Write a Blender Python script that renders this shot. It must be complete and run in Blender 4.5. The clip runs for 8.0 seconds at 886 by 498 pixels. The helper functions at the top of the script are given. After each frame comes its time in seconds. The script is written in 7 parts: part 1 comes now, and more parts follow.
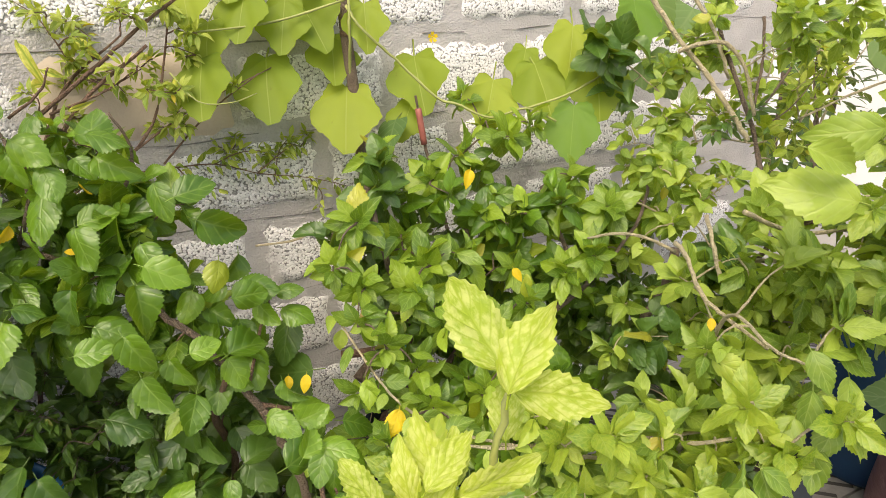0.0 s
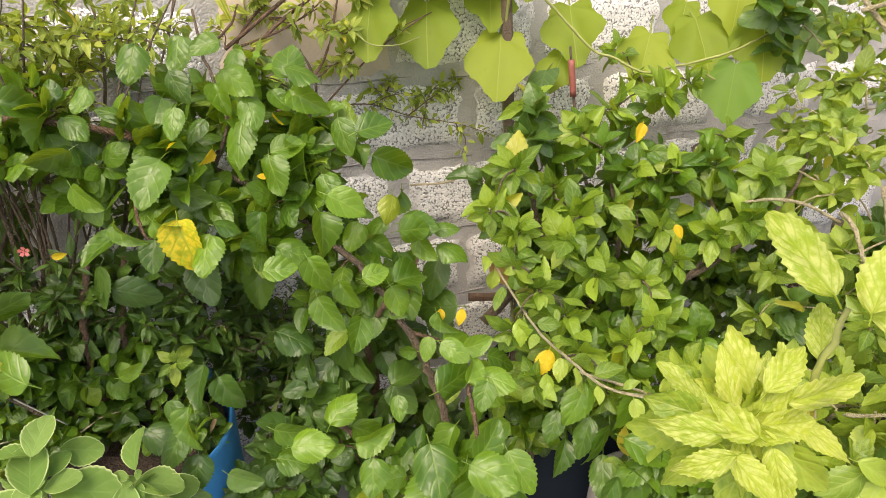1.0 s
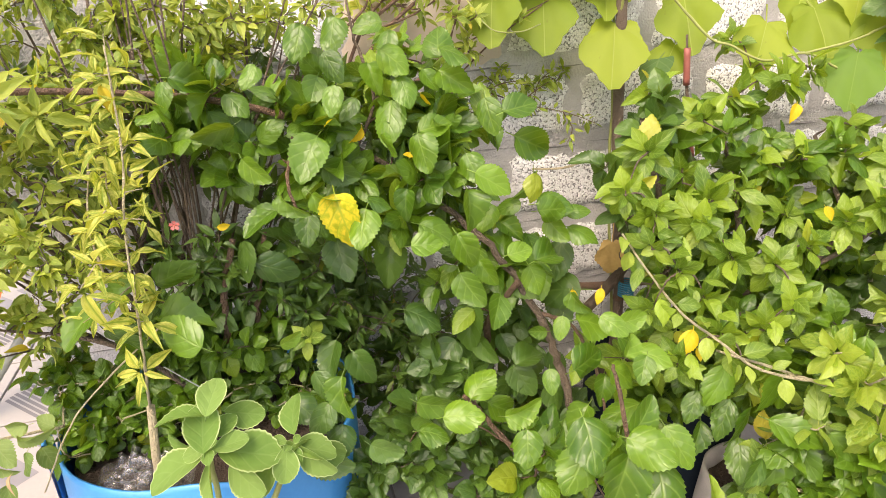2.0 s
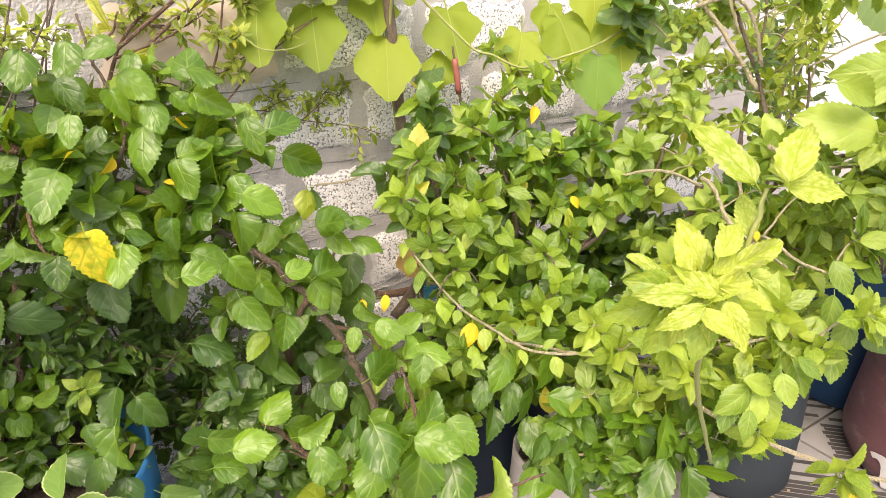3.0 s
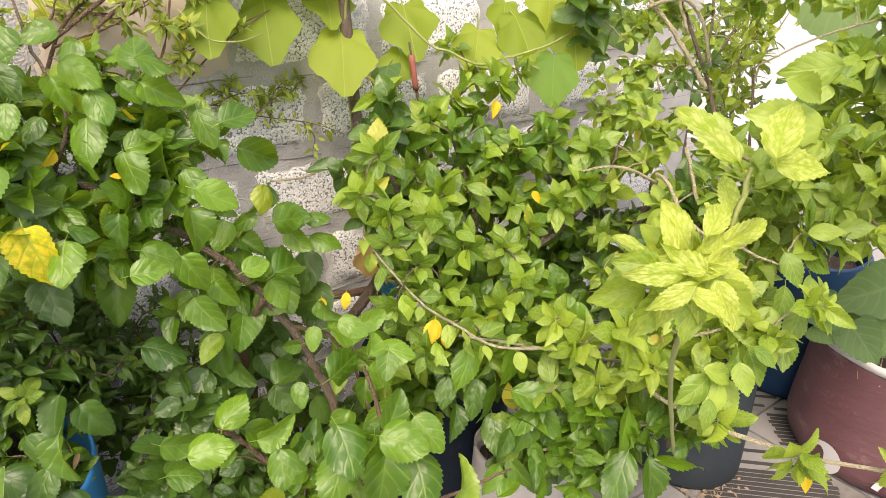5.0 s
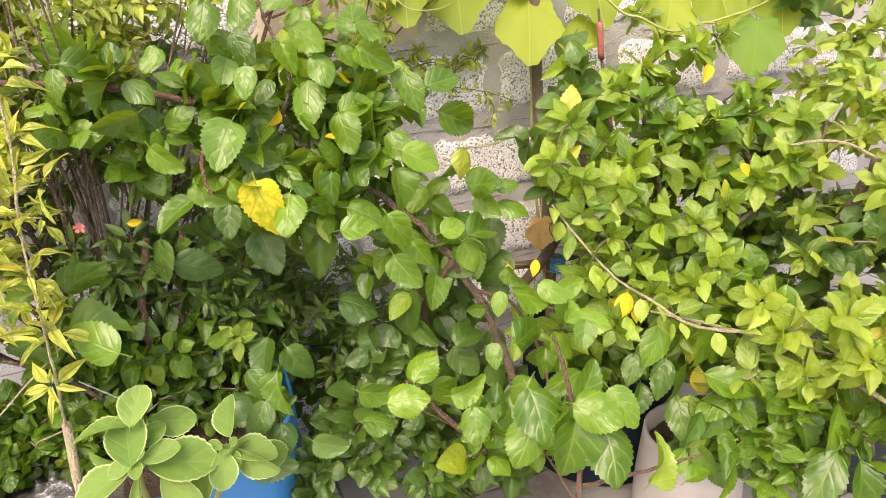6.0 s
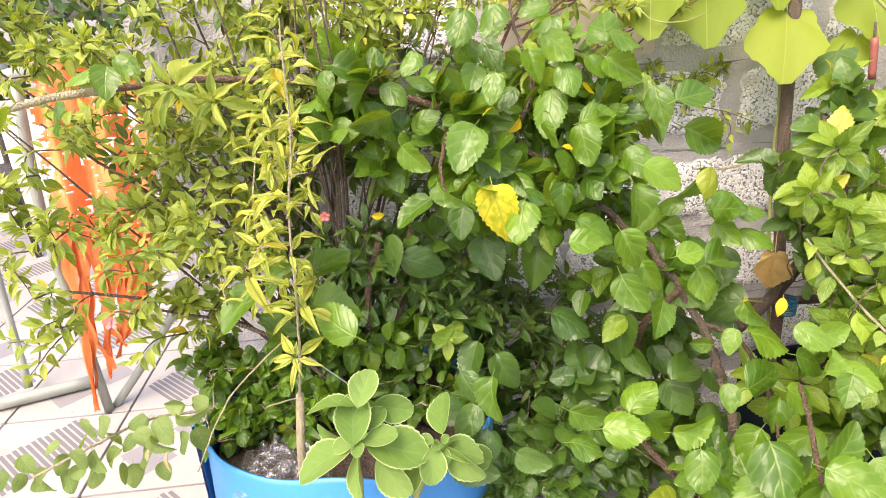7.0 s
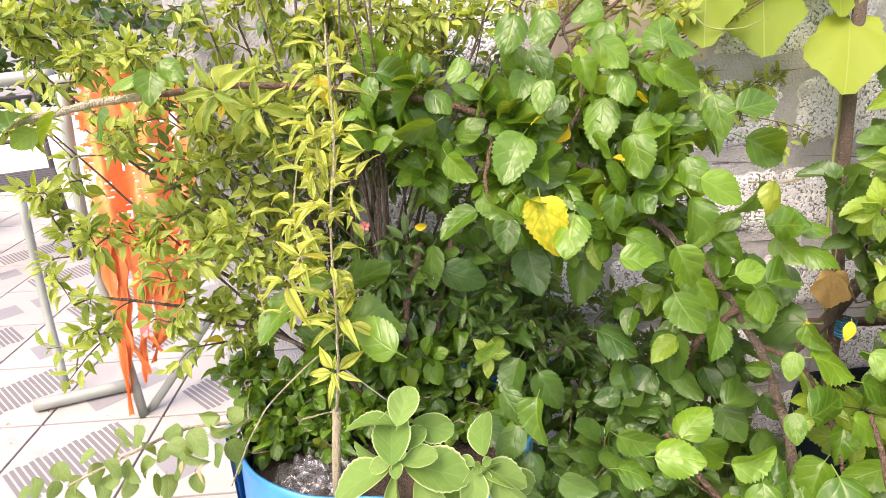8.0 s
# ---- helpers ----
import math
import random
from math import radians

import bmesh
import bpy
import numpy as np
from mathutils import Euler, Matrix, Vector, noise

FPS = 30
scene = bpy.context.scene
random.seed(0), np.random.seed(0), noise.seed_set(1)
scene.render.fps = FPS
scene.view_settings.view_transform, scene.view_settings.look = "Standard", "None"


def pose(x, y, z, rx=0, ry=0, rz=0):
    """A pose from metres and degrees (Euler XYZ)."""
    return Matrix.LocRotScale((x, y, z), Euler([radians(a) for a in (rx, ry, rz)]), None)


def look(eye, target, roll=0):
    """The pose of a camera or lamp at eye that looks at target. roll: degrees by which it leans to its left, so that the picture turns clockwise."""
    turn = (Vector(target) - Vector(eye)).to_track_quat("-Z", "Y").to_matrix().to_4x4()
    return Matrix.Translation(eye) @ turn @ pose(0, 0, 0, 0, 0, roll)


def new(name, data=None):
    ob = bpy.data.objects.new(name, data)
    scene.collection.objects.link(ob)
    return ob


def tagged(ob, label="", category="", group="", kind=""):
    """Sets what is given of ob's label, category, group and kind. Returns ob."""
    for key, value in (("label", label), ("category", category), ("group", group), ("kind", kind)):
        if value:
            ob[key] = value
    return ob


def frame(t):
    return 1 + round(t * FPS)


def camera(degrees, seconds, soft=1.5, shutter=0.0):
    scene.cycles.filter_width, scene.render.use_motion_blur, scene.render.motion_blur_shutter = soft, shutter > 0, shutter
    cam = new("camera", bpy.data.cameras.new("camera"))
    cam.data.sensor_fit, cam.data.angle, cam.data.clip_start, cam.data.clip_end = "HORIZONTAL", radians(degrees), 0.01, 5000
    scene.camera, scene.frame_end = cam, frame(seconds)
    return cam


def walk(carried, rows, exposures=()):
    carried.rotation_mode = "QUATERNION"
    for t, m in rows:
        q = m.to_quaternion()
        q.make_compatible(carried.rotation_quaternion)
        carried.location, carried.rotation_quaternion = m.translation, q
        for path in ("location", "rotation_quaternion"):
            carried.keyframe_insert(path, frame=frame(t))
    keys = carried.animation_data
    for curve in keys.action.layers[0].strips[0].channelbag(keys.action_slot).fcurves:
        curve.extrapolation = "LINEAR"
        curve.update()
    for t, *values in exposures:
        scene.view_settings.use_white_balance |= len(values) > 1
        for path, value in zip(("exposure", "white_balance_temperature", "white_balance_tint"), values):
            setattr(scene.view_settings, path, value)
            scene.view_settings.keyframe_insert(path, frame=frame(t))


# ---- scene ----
cam = camera(70.5, 8.0, soft=0.55)
PATH = [
    (0, (0.346, 0.09, 1.287), (1.187, 1.771, 0.603), -2.4),
    (0.5, (0.292, 0.118, 1.278), (1.101, 1.776, 0.506), 0.3),
    (1, (0.215, 0.099, 1.288), (0.784, 1.837, 0.479), -0.8),
    (1.2, (0.169, 0.103, 1.287), (0.648, 1.856, 0.452), -0.6),
    (2.3, (0.003, 0.126, 1.247), (0.503, 1.9, 0.47), -1.2),
    (2.5, (0.028, 0.11, 1.245), (0.63, 1.854, 0.475), -2.1),
    (3, (0.121, 0.071, 1.259), (1.059, 1.662, 0.492), -1.6),
    (3.5, (0.161, 0.052, 1.248), (1.209, 1.566, 0.465), -0.8),
    (4, (0.193, 0.033, 1.258), (1.326, 1.493, 0.493), -1.4),
    (4.5, (0.178, 0.037, 1.278), (1.326, 1.496, 0.534), -1.3),
    (4.7, (0.149, 0.057, 1.262), (1.276, 1.529, 0.51), -0.7),
    (5.8, (0.036, 0.134, 1.225), (0.854, 1.776, 0.429), -1.8),
    (6, (0.016, 0.138, 1.218), (0.716, 1.829, 0.413), -2.3),
    (6.5, (-0.025, 0.153, 1.229), (0.273, 1.985, 0.484), -4.4),
    (7, (-0.061, 0.176, 1.205), (0.118, 2.028, 0.472), -2.6),
    (7.5, (-0.072, 0.199, 1.196), (0.064, 2.052, 0.456), -1.4),
    (8, (-0.079, 0.213, 1.199), (0.007, 2.083, 0.496), -2.6),
]
EXPOSURES = [(0.0, 1.10, 7300, 12), (1.0, 1.12, 7300, 14), (2.5, 1.57, 7350, 18), (3.5, 1.39, 7150, 17), (4.5, 1.23, 7050, 14), (6.0, 1.57, 7500, 20), (7.0, 1.69, 7050, 20), (8.0, 1.69, 6900, 22)]
walk(cam, [(t, look(eye, target, roll)) for t, eye, target, roll in PATH], exposures=EXPOSURES)

# ---------------------------------------------------------------- light
world = bpy.data.worlds.new("sky")
scene.world = world
world.use_nodes = True
wn = world.node_tree
sky = wn.nodes.new("ShaderNodeTexSky")
sky.sky_type = "NISHITA"
sky.sun_disc = False
sky.sun_elevation, sky.sun_rotation = radians(54), radians(222)
sky.air_density, sky.dust_density, sky.ozone_density = 1.0, 4.0, 0.6
wn.nodes["Background"].inputs["Strength"].default_value = 0.15
wn.links.new(sky.outputs[0], wn.nodes["Background"].inputs["Color"])
sun = new("sun", bpy.data.lights.new("sun", "SUN"))
sun.data.energy, sun.data.angle, sun.data.color = 0.9, radians(30), (1.0, 0.95, 0.86)
sun.matrix_world = look((-2.5, -2.3, 6.3), (0.2, 1.0, 0.5))


# ---------------------------------------------------------------- materials
class Nodes:
    """A short way to write a node material."""

    def __init__(self, name):
        self.mat = bpy.data.materials.new(name)
        self.mat.use_nodes = True
        self.tree = self.mat.node_tree
        self.tree.nodes.clear()
        self.out = self.tree.nodes.new("ShaderNodeOutputMaterial")

    def add(self, kind, **inputs):
        n = self.tree.nodes.new("ShaderNode" + kind)
        for key, value in inputs.items():
            self.set(n, key.replace("_", " "), value)
        return n

    def set(self, n, key, value):
        socket = n.inputs[int(key[1:])] if key[0] == "#" else n.inputs[key]
        if isinstance(value, bpy.types.NodeSocket):
            self.tree.links.new(value, socket)
        else:
            socket.default_value = value

    def maths(self, op, a, b=0.0, clamp=False):
        n = self.tree.nodes.new("ShaderNodeMath")
        n.operation, n.use_clamp = op, clamp
        self.set(n, "#0", a), self.set(n, "#1", b)
        return n.outputs[0]

    def mix(self, f, a, b, blend="MIX"):
        n = self.tree.nodes.new("ShaderNodeMix")
        n.data_type, n.blend_type = "RGBA", blend
        self.set(n, "#0", f), self.set(n, "#6", a), self.set(n, "#7", b)
        return n.outputs[2]

    def noise(self, vector, scale, detail=4.0, rough=0.55):
        return self.add("TexNoise", Vector=vector, Scale=scale, Detail=detail, Roughness=rough).outputs[0]

    def ramp(self, f, *stops):
        n = self.add("ValToRGB", Fac=f)
        while len(n.color_ramp.elements) < len(stops):
            n.color_ramp.elements.new(0.5)
        for e, (at, c) in zip(n.color_ramp.elements, stops):
            e.position, e.color = at, (*c, 1) if len(c) == 3 else c
        return n.outputs[0]

    def done(self, shader):
        self.tree.links.new(shader, self.out.inputs[0])
        return self.mat


def rgb(r, g, b):
    return (r, g, b, 1)


def surface(name, a, b, rough=0.6, scale=30, fine=220, bump=0.2, dist=0.004, metal=0.0, spec=0.4, dirt=None, dirt_at=0.62):
    """A plain surface with variation at two scales, fine relief and, if given, dirt."""
    m = Nodes(name)
    co = m.add("TexCoord").outputs["Object"]
    rnd = m.add("ObjectInfo").outputs["Random"]
    shift = m.add("VectorMath", **{"#0": co})
    m.set(shift, "#1", m.add("CombineXYZ", X=m.maths("MULTIPLY", rnd, 17.0), Y=m.maths("MULTIPLY", rnd, 5.0)).outputs[0])
    co = shift.outputs[0]
    big, small = m.noise(co, scale), m.noise(co, fine, 3)
    col = m.mix(m.maths("ADD", m.maths("MULTIPLY", big, 0.75), m.maths("MULTIPLY", small, 0.35)), rgb(*a), rgb(*b))
    if dirt:
        f = m.maths("MULTIPLY", m.maths("SUBTRACT", m.noise(co, scale * 0.4, 6, 0.65), dirt_at), 6.0, True)
        col = m.mix(m.maths("MULTIPLY", f, 0.8), col, rgb(*dirt))
    p = m.add("BsdfPrincipled", Base_Color=col, Metallic=metal)
    m.set(p, "Roughness", m.maths("ADD", m.maths("MULTIPLY", big, 0.25), rough - 0.12))
    m.set(p, "Specular IOR Level", spec)
    bp = m.add("Bump", Strength=bump, Distance=dist, Height=m.maths("ADD", small, big))
    m.set(p, "Normal", bp.outputs[0])
    return m.done(p.outputs[0])


def leaf_material(name, low, high, vein, rough=0.38, thin=0.35, aged=0.03, blotch=None, blotch_mix=1.0, margin=None, veins=9.0, vein_mix=0.45, spec=0.45, rib=24.0, quilt=0.016):
    """Leaf: midrib and side veins in the blade's own coordinates, colour varying from leaf to leaf."""
    m = Nodes(name)
    uv = m.add("SeparateXYZ", Vector=m.add("UVMap").outputs[0])
    u, v = uv.outputs[0], uv.outputs[1]
    rnd = m.maths("FRACT", m.maths("ADD", m.add("ObjectInfo").outputs["Random"], m.add("NewGeometry").outputs["Random Per Island"]))
    co = m.add("CombineXYZ", X=m.maths("MULTIPLY", u, 0.8), Y=v, Z=m.maths("MULTIPLY", rnd, 31.0)).outputs[0]
    off = m.maths("ABSOLUTE", m.maths("SUBTRACT", u, 0.5))
    mid = m.maths("SUBTRACT", 1.0, m.maths("MULTIPLY", off, rib), True)
    ribs = m.maths("SINE", m.maths("MULTIPLY", m.maths("SUBTRACT", v, m.maths("MULTIPLY", off, 0.75)), veins * 6.283))
    side = m.maths("POWER", m.maths("MAXIMUM", ribs, 0.0), 6.0)
    lines = m.maths("MAXIMUM", mid, m.maths("MULTIPLY", side, 0.65))
    n1 = m.noise(co, 4.0, 5, 0.6)
    tone = m.maths("ADD", m.maths("MULTIPLY", m.maths("POWER", rnd, 1.3), 0.85), m.maths("MULTIPLY", m.maths("SUBTRACT", n1, 0.35), 0.8), True)
    col = m.mix(tone, rgb(*low), rgb(*high))
    if blotch:
        # paler tissue between the veins, uneven along the blade
        f = m.maths("MULTIPLY", m.maths("SUBTRACT", m.noise(co, 9.0, 3), 0.40), 5.0, True)
        f = m.maths("MULTIPLY", m.maths("MULTIPLY", f, blotch_mix), m.maths("SUBTRACT", 1.0, lines))
        col = m.mix(f, col, rgb(*blotch))
    col = m.mix(m.maths("MULTIPLY", lines, vein_mix), col, rgb(*vein))
    if margin:
        col = m.mix(m.maths("MULTIPLY", m.maths("SUBTRACT", off, 0.445), 17.0, True), col, rgb(*margin))
    old = m.maths("MULTIPLY", m.maths("SUBTRACT", rnd, 1.0 - aged), 60.0, True)
    col = m.mix(old, col, rgb(0.55, 0.42, 0.03))
    spots = m.maths("MULTIPLY", m.maths("SUBTRACT", m.noise(co, 12.0, 2), 0.70), 9.0, True)
    col = m.mix(m.maths("MULTIPLY", spots, 0.4), col, rgb(0.16, 0.12, 0.03))
    p = m.add("BsdfPrincipled", Base_Color=col, Roughness=m.maths("ADD", rough - 0.05, m.maths("MULTIPLY", n1, 0.26)))
    m.set(p, "Specular IOR Level", spec)
    h = m.maths("ADD", m.maths("SUBTRACT", m.maths("MULTIPLY", m.noise(co, 3.4, 1.5), 0.75), m.maths("MULTIPLY", lines, 0.10)), m.maths("MULTIPLY", ribs, -quilt))
    bp = m.add("Bump", Strength=0.24, Distance=0.03, Height=h)
    m.set(p, "Normal", bp.outputs[0])
    lit = m.mix(1.0, col, rgb(1.0, 1.0, 0.45), "MULTIPLY")
    tr = m.add("BsdfTranslucent", Color=m.mix(0.35, lit, rgb(0.45, 0.5, 0.03)))
    mx = m.add("MixShader", Fac=thin + 0.06)
    m.set(mx, "#1", p.outputs[0]), m.set(mx, "#2", tr.outputs[0])
    return m.done(mx.outputs[0])


def bark_material(name, a, b, scale=60):
    m = Nodes(name)
    co = m.add("TexCoord").outputs["Object"]
    st = m.add("Mapping", Vector=co)
    st.inputs["Scale"].default_value = (1, 1, 0.35)
    n1, n2 = m.noise(st.outputs[0], scale, 6, 0.65), m.noise(co, scale * 5, 3)
    col = m.mix(m.maths("ADD", m.maths("MULTIPLY", n1, 0.9), m.maths("MULTIPLY", n2, 0.3), True), rgb(*a), rgb(*b))
    p = m.add("BsdfPrincipled", Base_Color=col, Roughness=0.85)
    bp = m.add("Bump", Strength=1.0, Distance=0.012, Height=m.maths("ADD", n1, n2))
    m.set(p, "Normal", bp.outputs[0])
    return m.done(p.outputs[0])


def pebble_material(name, a, b, gap):
    """Rough no-fines block: small pale pebbles with dark gaps."""
    m = Nodes(name)
    co = m.add("TexCoord").outputs["Object"]
    rnd = m.add("ObjectInfo").outputs["Random"]
    sh = m.add("VectorMath", **{"#0": co})
    m.set(sh, "#1", m.add("CombineXYZ", X=m.maths("MULTIPLY", rnd, 9.0), Z=m.maths("MULTIPLY", rnd, 4.0)).outputs[0])
    warp = m.add("VectorMath", **{"#0": sh.outputs[0]})
    nz = m.add("TexNoise", Vector=sh.outputs[0], Scale=140.0)
    sc = m.add("VectorMath", **{"#0": nz.outputs[1]})
    sc.operation = "MULTIPLY"
    m.set(sc, "#1", (0.003, 0.003, 0.003))
    m.set(warp, "#1", sc.outputs[0])
    vor = m.add("TexVoronoi", Vector=warp.outputs[0], Scale=185.0)
    dist, cell = vor.outputs["Distance"], vor.outputs["Color"]
    tone = m.add("SeparateColor", Color=cell).outputs[0]
    patch = m.noise(co, 9.0, 4)
    col = m.mix(m.maths("ADD", m.maths("MULTIPLY", tone, 0.7), m.maths("MULTIPLY", patch, 0.4), True), rgb(*a), rgb(*b))
    holes = m.maths("MULTIPLY", m.maths("SUBTRACT", m.maths("ADD", dist, m.maths("MULTIPLY", m.noise(co, 60.0, 3), 0.55)), 0.86), 5.0, True)
    col = m.mix(holes, col, rgb(*gap))
    at = m.add("SeparateXYZ", Vector=co)
    rim = m.maths("MAXIMUM", m.maths("MULTIPLY", m.maths("ABSOLUTE", at.outputs[0]), 5.6), m.maths("MULTIPLY", m.maths("ABSOLUTE", at.outputs[2]), 11.5))
    cement = m.noise(sh.outputs[0], 9.0, 6, 0.65)
    smear = m.maths("MULTIPLY", m.maths("SUBTRACT", m.maths("ADD", m.maths("MULTIPLY", rim, 0.42), m.maths("MULTIPLY", cement, 1.15)), 0.93), 7.0, True)
    col = m.mix(smear, col, m.mix(m.noise(co, 40.0, 4), rgb(0.33, 0.325, 0.315), rgb(0.53, 0.52, 0.505)))
    p = m.add("BsdfPrincipled", Base_Color=col, Roughness=0.9)
    rough = m.maths("MULTIPLY", m.maths("SUBTRACT", 1.0, m.maths("ADD", dist, holes)), m.maths("SUBTRACT", 1.0, smear))
    bp = m.add("Bump", Strength=0.8, Distance=0.0025, Height=rough)
    m.set(p, "Normal", bp.outputs[0])
    return m.done(p.outputs[0])


def tarpaulin(name, a, b, worn):
    """Printed tarpaulin with long slanting creases and scuffs, a pale sheen painted in with them."""
    m = Nodes(name)
    co = m.add("TexCoord").outputs["Object"]
    st = m.add("Mapping", Vector=co)
    st.inputs["Rotation"].default_value = (0.5, 0.4, 0.2)
    st.inputs["Scale"].default_value = (1, 1, 2.6)
    creases, big, fine = m.noise(st.outputs[0], 6.0, 6, 0.55), m.noise(co, 5.0, 4), m.noise(co, 120.0, 3)
    col = m.mix(m.maths("ADD", m.maths("MULTIPLY", big, 0.8), m.maths("MULTIPLY", creases, 0.3), True), rgb(*a), rgb(*b))
    # paler pinkish colour along creases: scuffs and painted sheen highlights
    scuff_sheen = m.maths("MULTIPLY", m.maths("SUBTRACT", m.maths("ADD", creases, m.maths("MULTIPLY", fine, 0.25)), 0.70), 7.0, True)
    col = m.mix(m.maths("MULTIPLY", scuff_sheen, 0.75), col, rgb(*worn))
    p = m.add("BsdfPrincipled", Base_Color=col, Roughness=m.maths("ADD", 0.3, m.maths("MULTIPLY", big, 0.35)))
    bp = m.add("Bump", Strength=0.8, Distance=0.012, Height=creases)
    m.set(p, "Normal", bp.outputs[0])
    return m.done(p.outputs[0])


MORTAR = surface("mortar", (0.30, 0.295, 0.285), (0.53, 0.52, 0.505), 0.9, 16, 190, 0.8, 0.008, dirt=(0.11, 0.10, 0.09))
PEBBLE = pebble_material("pebble_block", (0.60, 0.60, 0.59), (0.90, 0.89, 0.88), (0.24, 0.24, 0.235))
TAN = surface("tan_plaster", (0.46, 0.38, 0.30), (0.58, 0.50, 0.42), 0.9, 10, 140, 0.35, 0.004, dirt=(0.25, 0.2, 0.16))
# ribs and tiles right of the drum: dirt and wear, plus painted-in shade
RIB_DARK = surface("tile_rib_dirty_shaded", (0.035, 0.032, 0.03), (0.07, 0.065, 0.06), 0.7, 20, 150, 0.1, 0.001)
TILE_WORN_SHADED = surface("tile_worn_shaded", (0.22, 0.215, 0.20), (0.34, 0.33, 0.315), 0.55, 6, 90, 0.08, 0.001, dirt=(0.09, 0.075, 0.06), dirt_at=0.5)
TILE = surface("tile_white", (0.32, 0.30, 0.265), (0.425, 0.40, 0.36), 0.45, 6, 90, 0.05, 0.001, dirt=(0.30, 0.27, 0.23), dirt_at=0.58)
TILE_GREY = surface("tile_grey", (0.20, 0.195, 0.19), (0.28, 0.27, 0.265), 0.5, 9, 120, 0.08, 0.001)
RIB = surface("tile_rib", (0.13, 0.125, 0.12), (0.20, 0.19, 0.185), 0.6, 20, 150, 0.1, 0.001)
GROOVE = surface("mortar_groove", (0.17, 0.165, 0.16), (0.28, 0.27, 0.265), 0.95, 20, 160, 0.4)
GROUT = surface("grout", (0.18, 0.17, 0.16), (0.30, 0.28, 0.26), 0.9, 15, 120, 0.3)
BLUE = surface("blue_plastic", (0.03, 0.20, 0.50), (0.06, 0.32, 0.68), 0.35, 7, 120, 0.08, 0.002, dirt=(0.16, 0.26, 0.36), dirt_at=0.64)
# near-black navy: the deep shade under the bushes is painted into it
NAVY_SHADED = surface("navy_plastic_shaded", (0.006, 0.010, 0.016), (0.012, 0.02, 0.03), 0.65, 9, 90, 0.08, spec=0.15)
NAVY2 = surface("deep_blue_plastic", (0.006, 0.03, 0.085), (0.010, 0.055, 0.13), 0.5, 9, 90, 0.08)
SLATE = surface("slate_plastic", (0.018, 0.026, 0.030), (0.045, 0.056, 0.064), 0.6, 9, 90, 0.15, spec=0.2, dirt=(0.2, 0.2, 0.2))
SACK = surface("white_sack", (0.34, 0.31, 0.28), (0.50, 0.47, 0.43), 0.7, 20, 260, 0.3, dirt=(0.3, 0.25, 0.2))
BAG = tarpaulin("maroon_tarpaulin", (0.085, 0.040, 0.046), (0.21, 0.098, 0.105), (0.32, 0.21, 0.21))
HEM = surface("white_print", (0.58, 0.56, 0.545), (0.74, 0.72, 0.70), 0.5, 15, 80, 0.1)
SOIL = surface("soil", (0.035, 0.024, 0.016), (0.10, 0.07, 0.05), 0.95, 35, 200, 1.0, 0.012, dirt=(0.17, 0.125, 0.085))
STRAW = surface("dry_straw", (0.24, 0.17, 0.10), (0.42, 0.32, 0.22), 0.8, 50, 200, 0.2)
ORANGE = surface("orange_mesh", (0.88, 0.22, 0.05), (0.94, 0.36, 0.13), 0.6, 9, 120, 0.3, 0.006, dirt=(0.93, 0.48, 0.26))
PINK = surface("pink_petal", (0.75, 0.16, 0.16), (0.85, 0.32, 0.30), 0.6, 60, 200, 0.1)
PIPE = surface("green_grey_pipe", (0.21, 0.235, 0.195), (0.34, 0.36, 0.31), 0.5, 14, 130, 0.15, metal=0.15, dirt=(0.28, 0.20, 0.13), dirt_at=0.66)
STEEL = surface("dark_steel", (0.06, 0.055, 0.05), (0.12, 0.105, 0.095), 0.5, 20, 150, 0.15, metal=0.4)
RED = surface("red_tube", (0.20, 0.05, 0.04), (0.36, 0.13, 0.10), 0.5, 40, 200, 0.2, dirt=(0.22, 0.12, 0.10))
TIE = surface("blue_twine", (0.02, 0.16, 0.28), (0.04, 0.28, 0.42), 0.6, 90, 400, 0.3)
WHITE = surface("white_paint", (0.74, 0.74, 0.72), (0.82, 0.82, 0.80), 0.6, 3, 60, 0.1)
HEDGE = leaf_material("leaf_hedge", (0.02, 0.06, 0.012), (0.06, 0.13, 0.03), (0.1, 0.18, 0.05), 0.4, 0.25, 0.0)
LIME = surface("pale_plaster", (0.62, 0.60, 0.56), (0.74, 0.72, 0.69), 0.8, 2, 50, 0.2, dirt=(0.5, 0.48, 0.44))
BARK = bark_material("grey_bark", (0.07, 0.05, 0.035), (0.24, 0.18, 0.13))
BARK_RED = bark_material("red_brown_bark", (0.085, 0.045, 0.028), (0.26, 0.165, 0.11))
BARK_PALE = bark_material("pale_bark", (0.33, 0.28, 0.16), (0.60, 0.53, 0.35))
GREENSTEM = surface("green_stem", (0.16, 0.20, 0.05), (0.34, 0.36, 0.12), 0.5, 40, 200, 0.2)
CREAM = surface("dry_leaf", (0.30, 0.20, 0.10), (0.46, 0.32, 0.18), 0.8, 40, 160, 0.4)
TANLEAF = surface("tan_leaf", (0.42, 0.27, 0.09), (0.62, 0.44, 0.17), 0.8, 40, 160, 0.4)

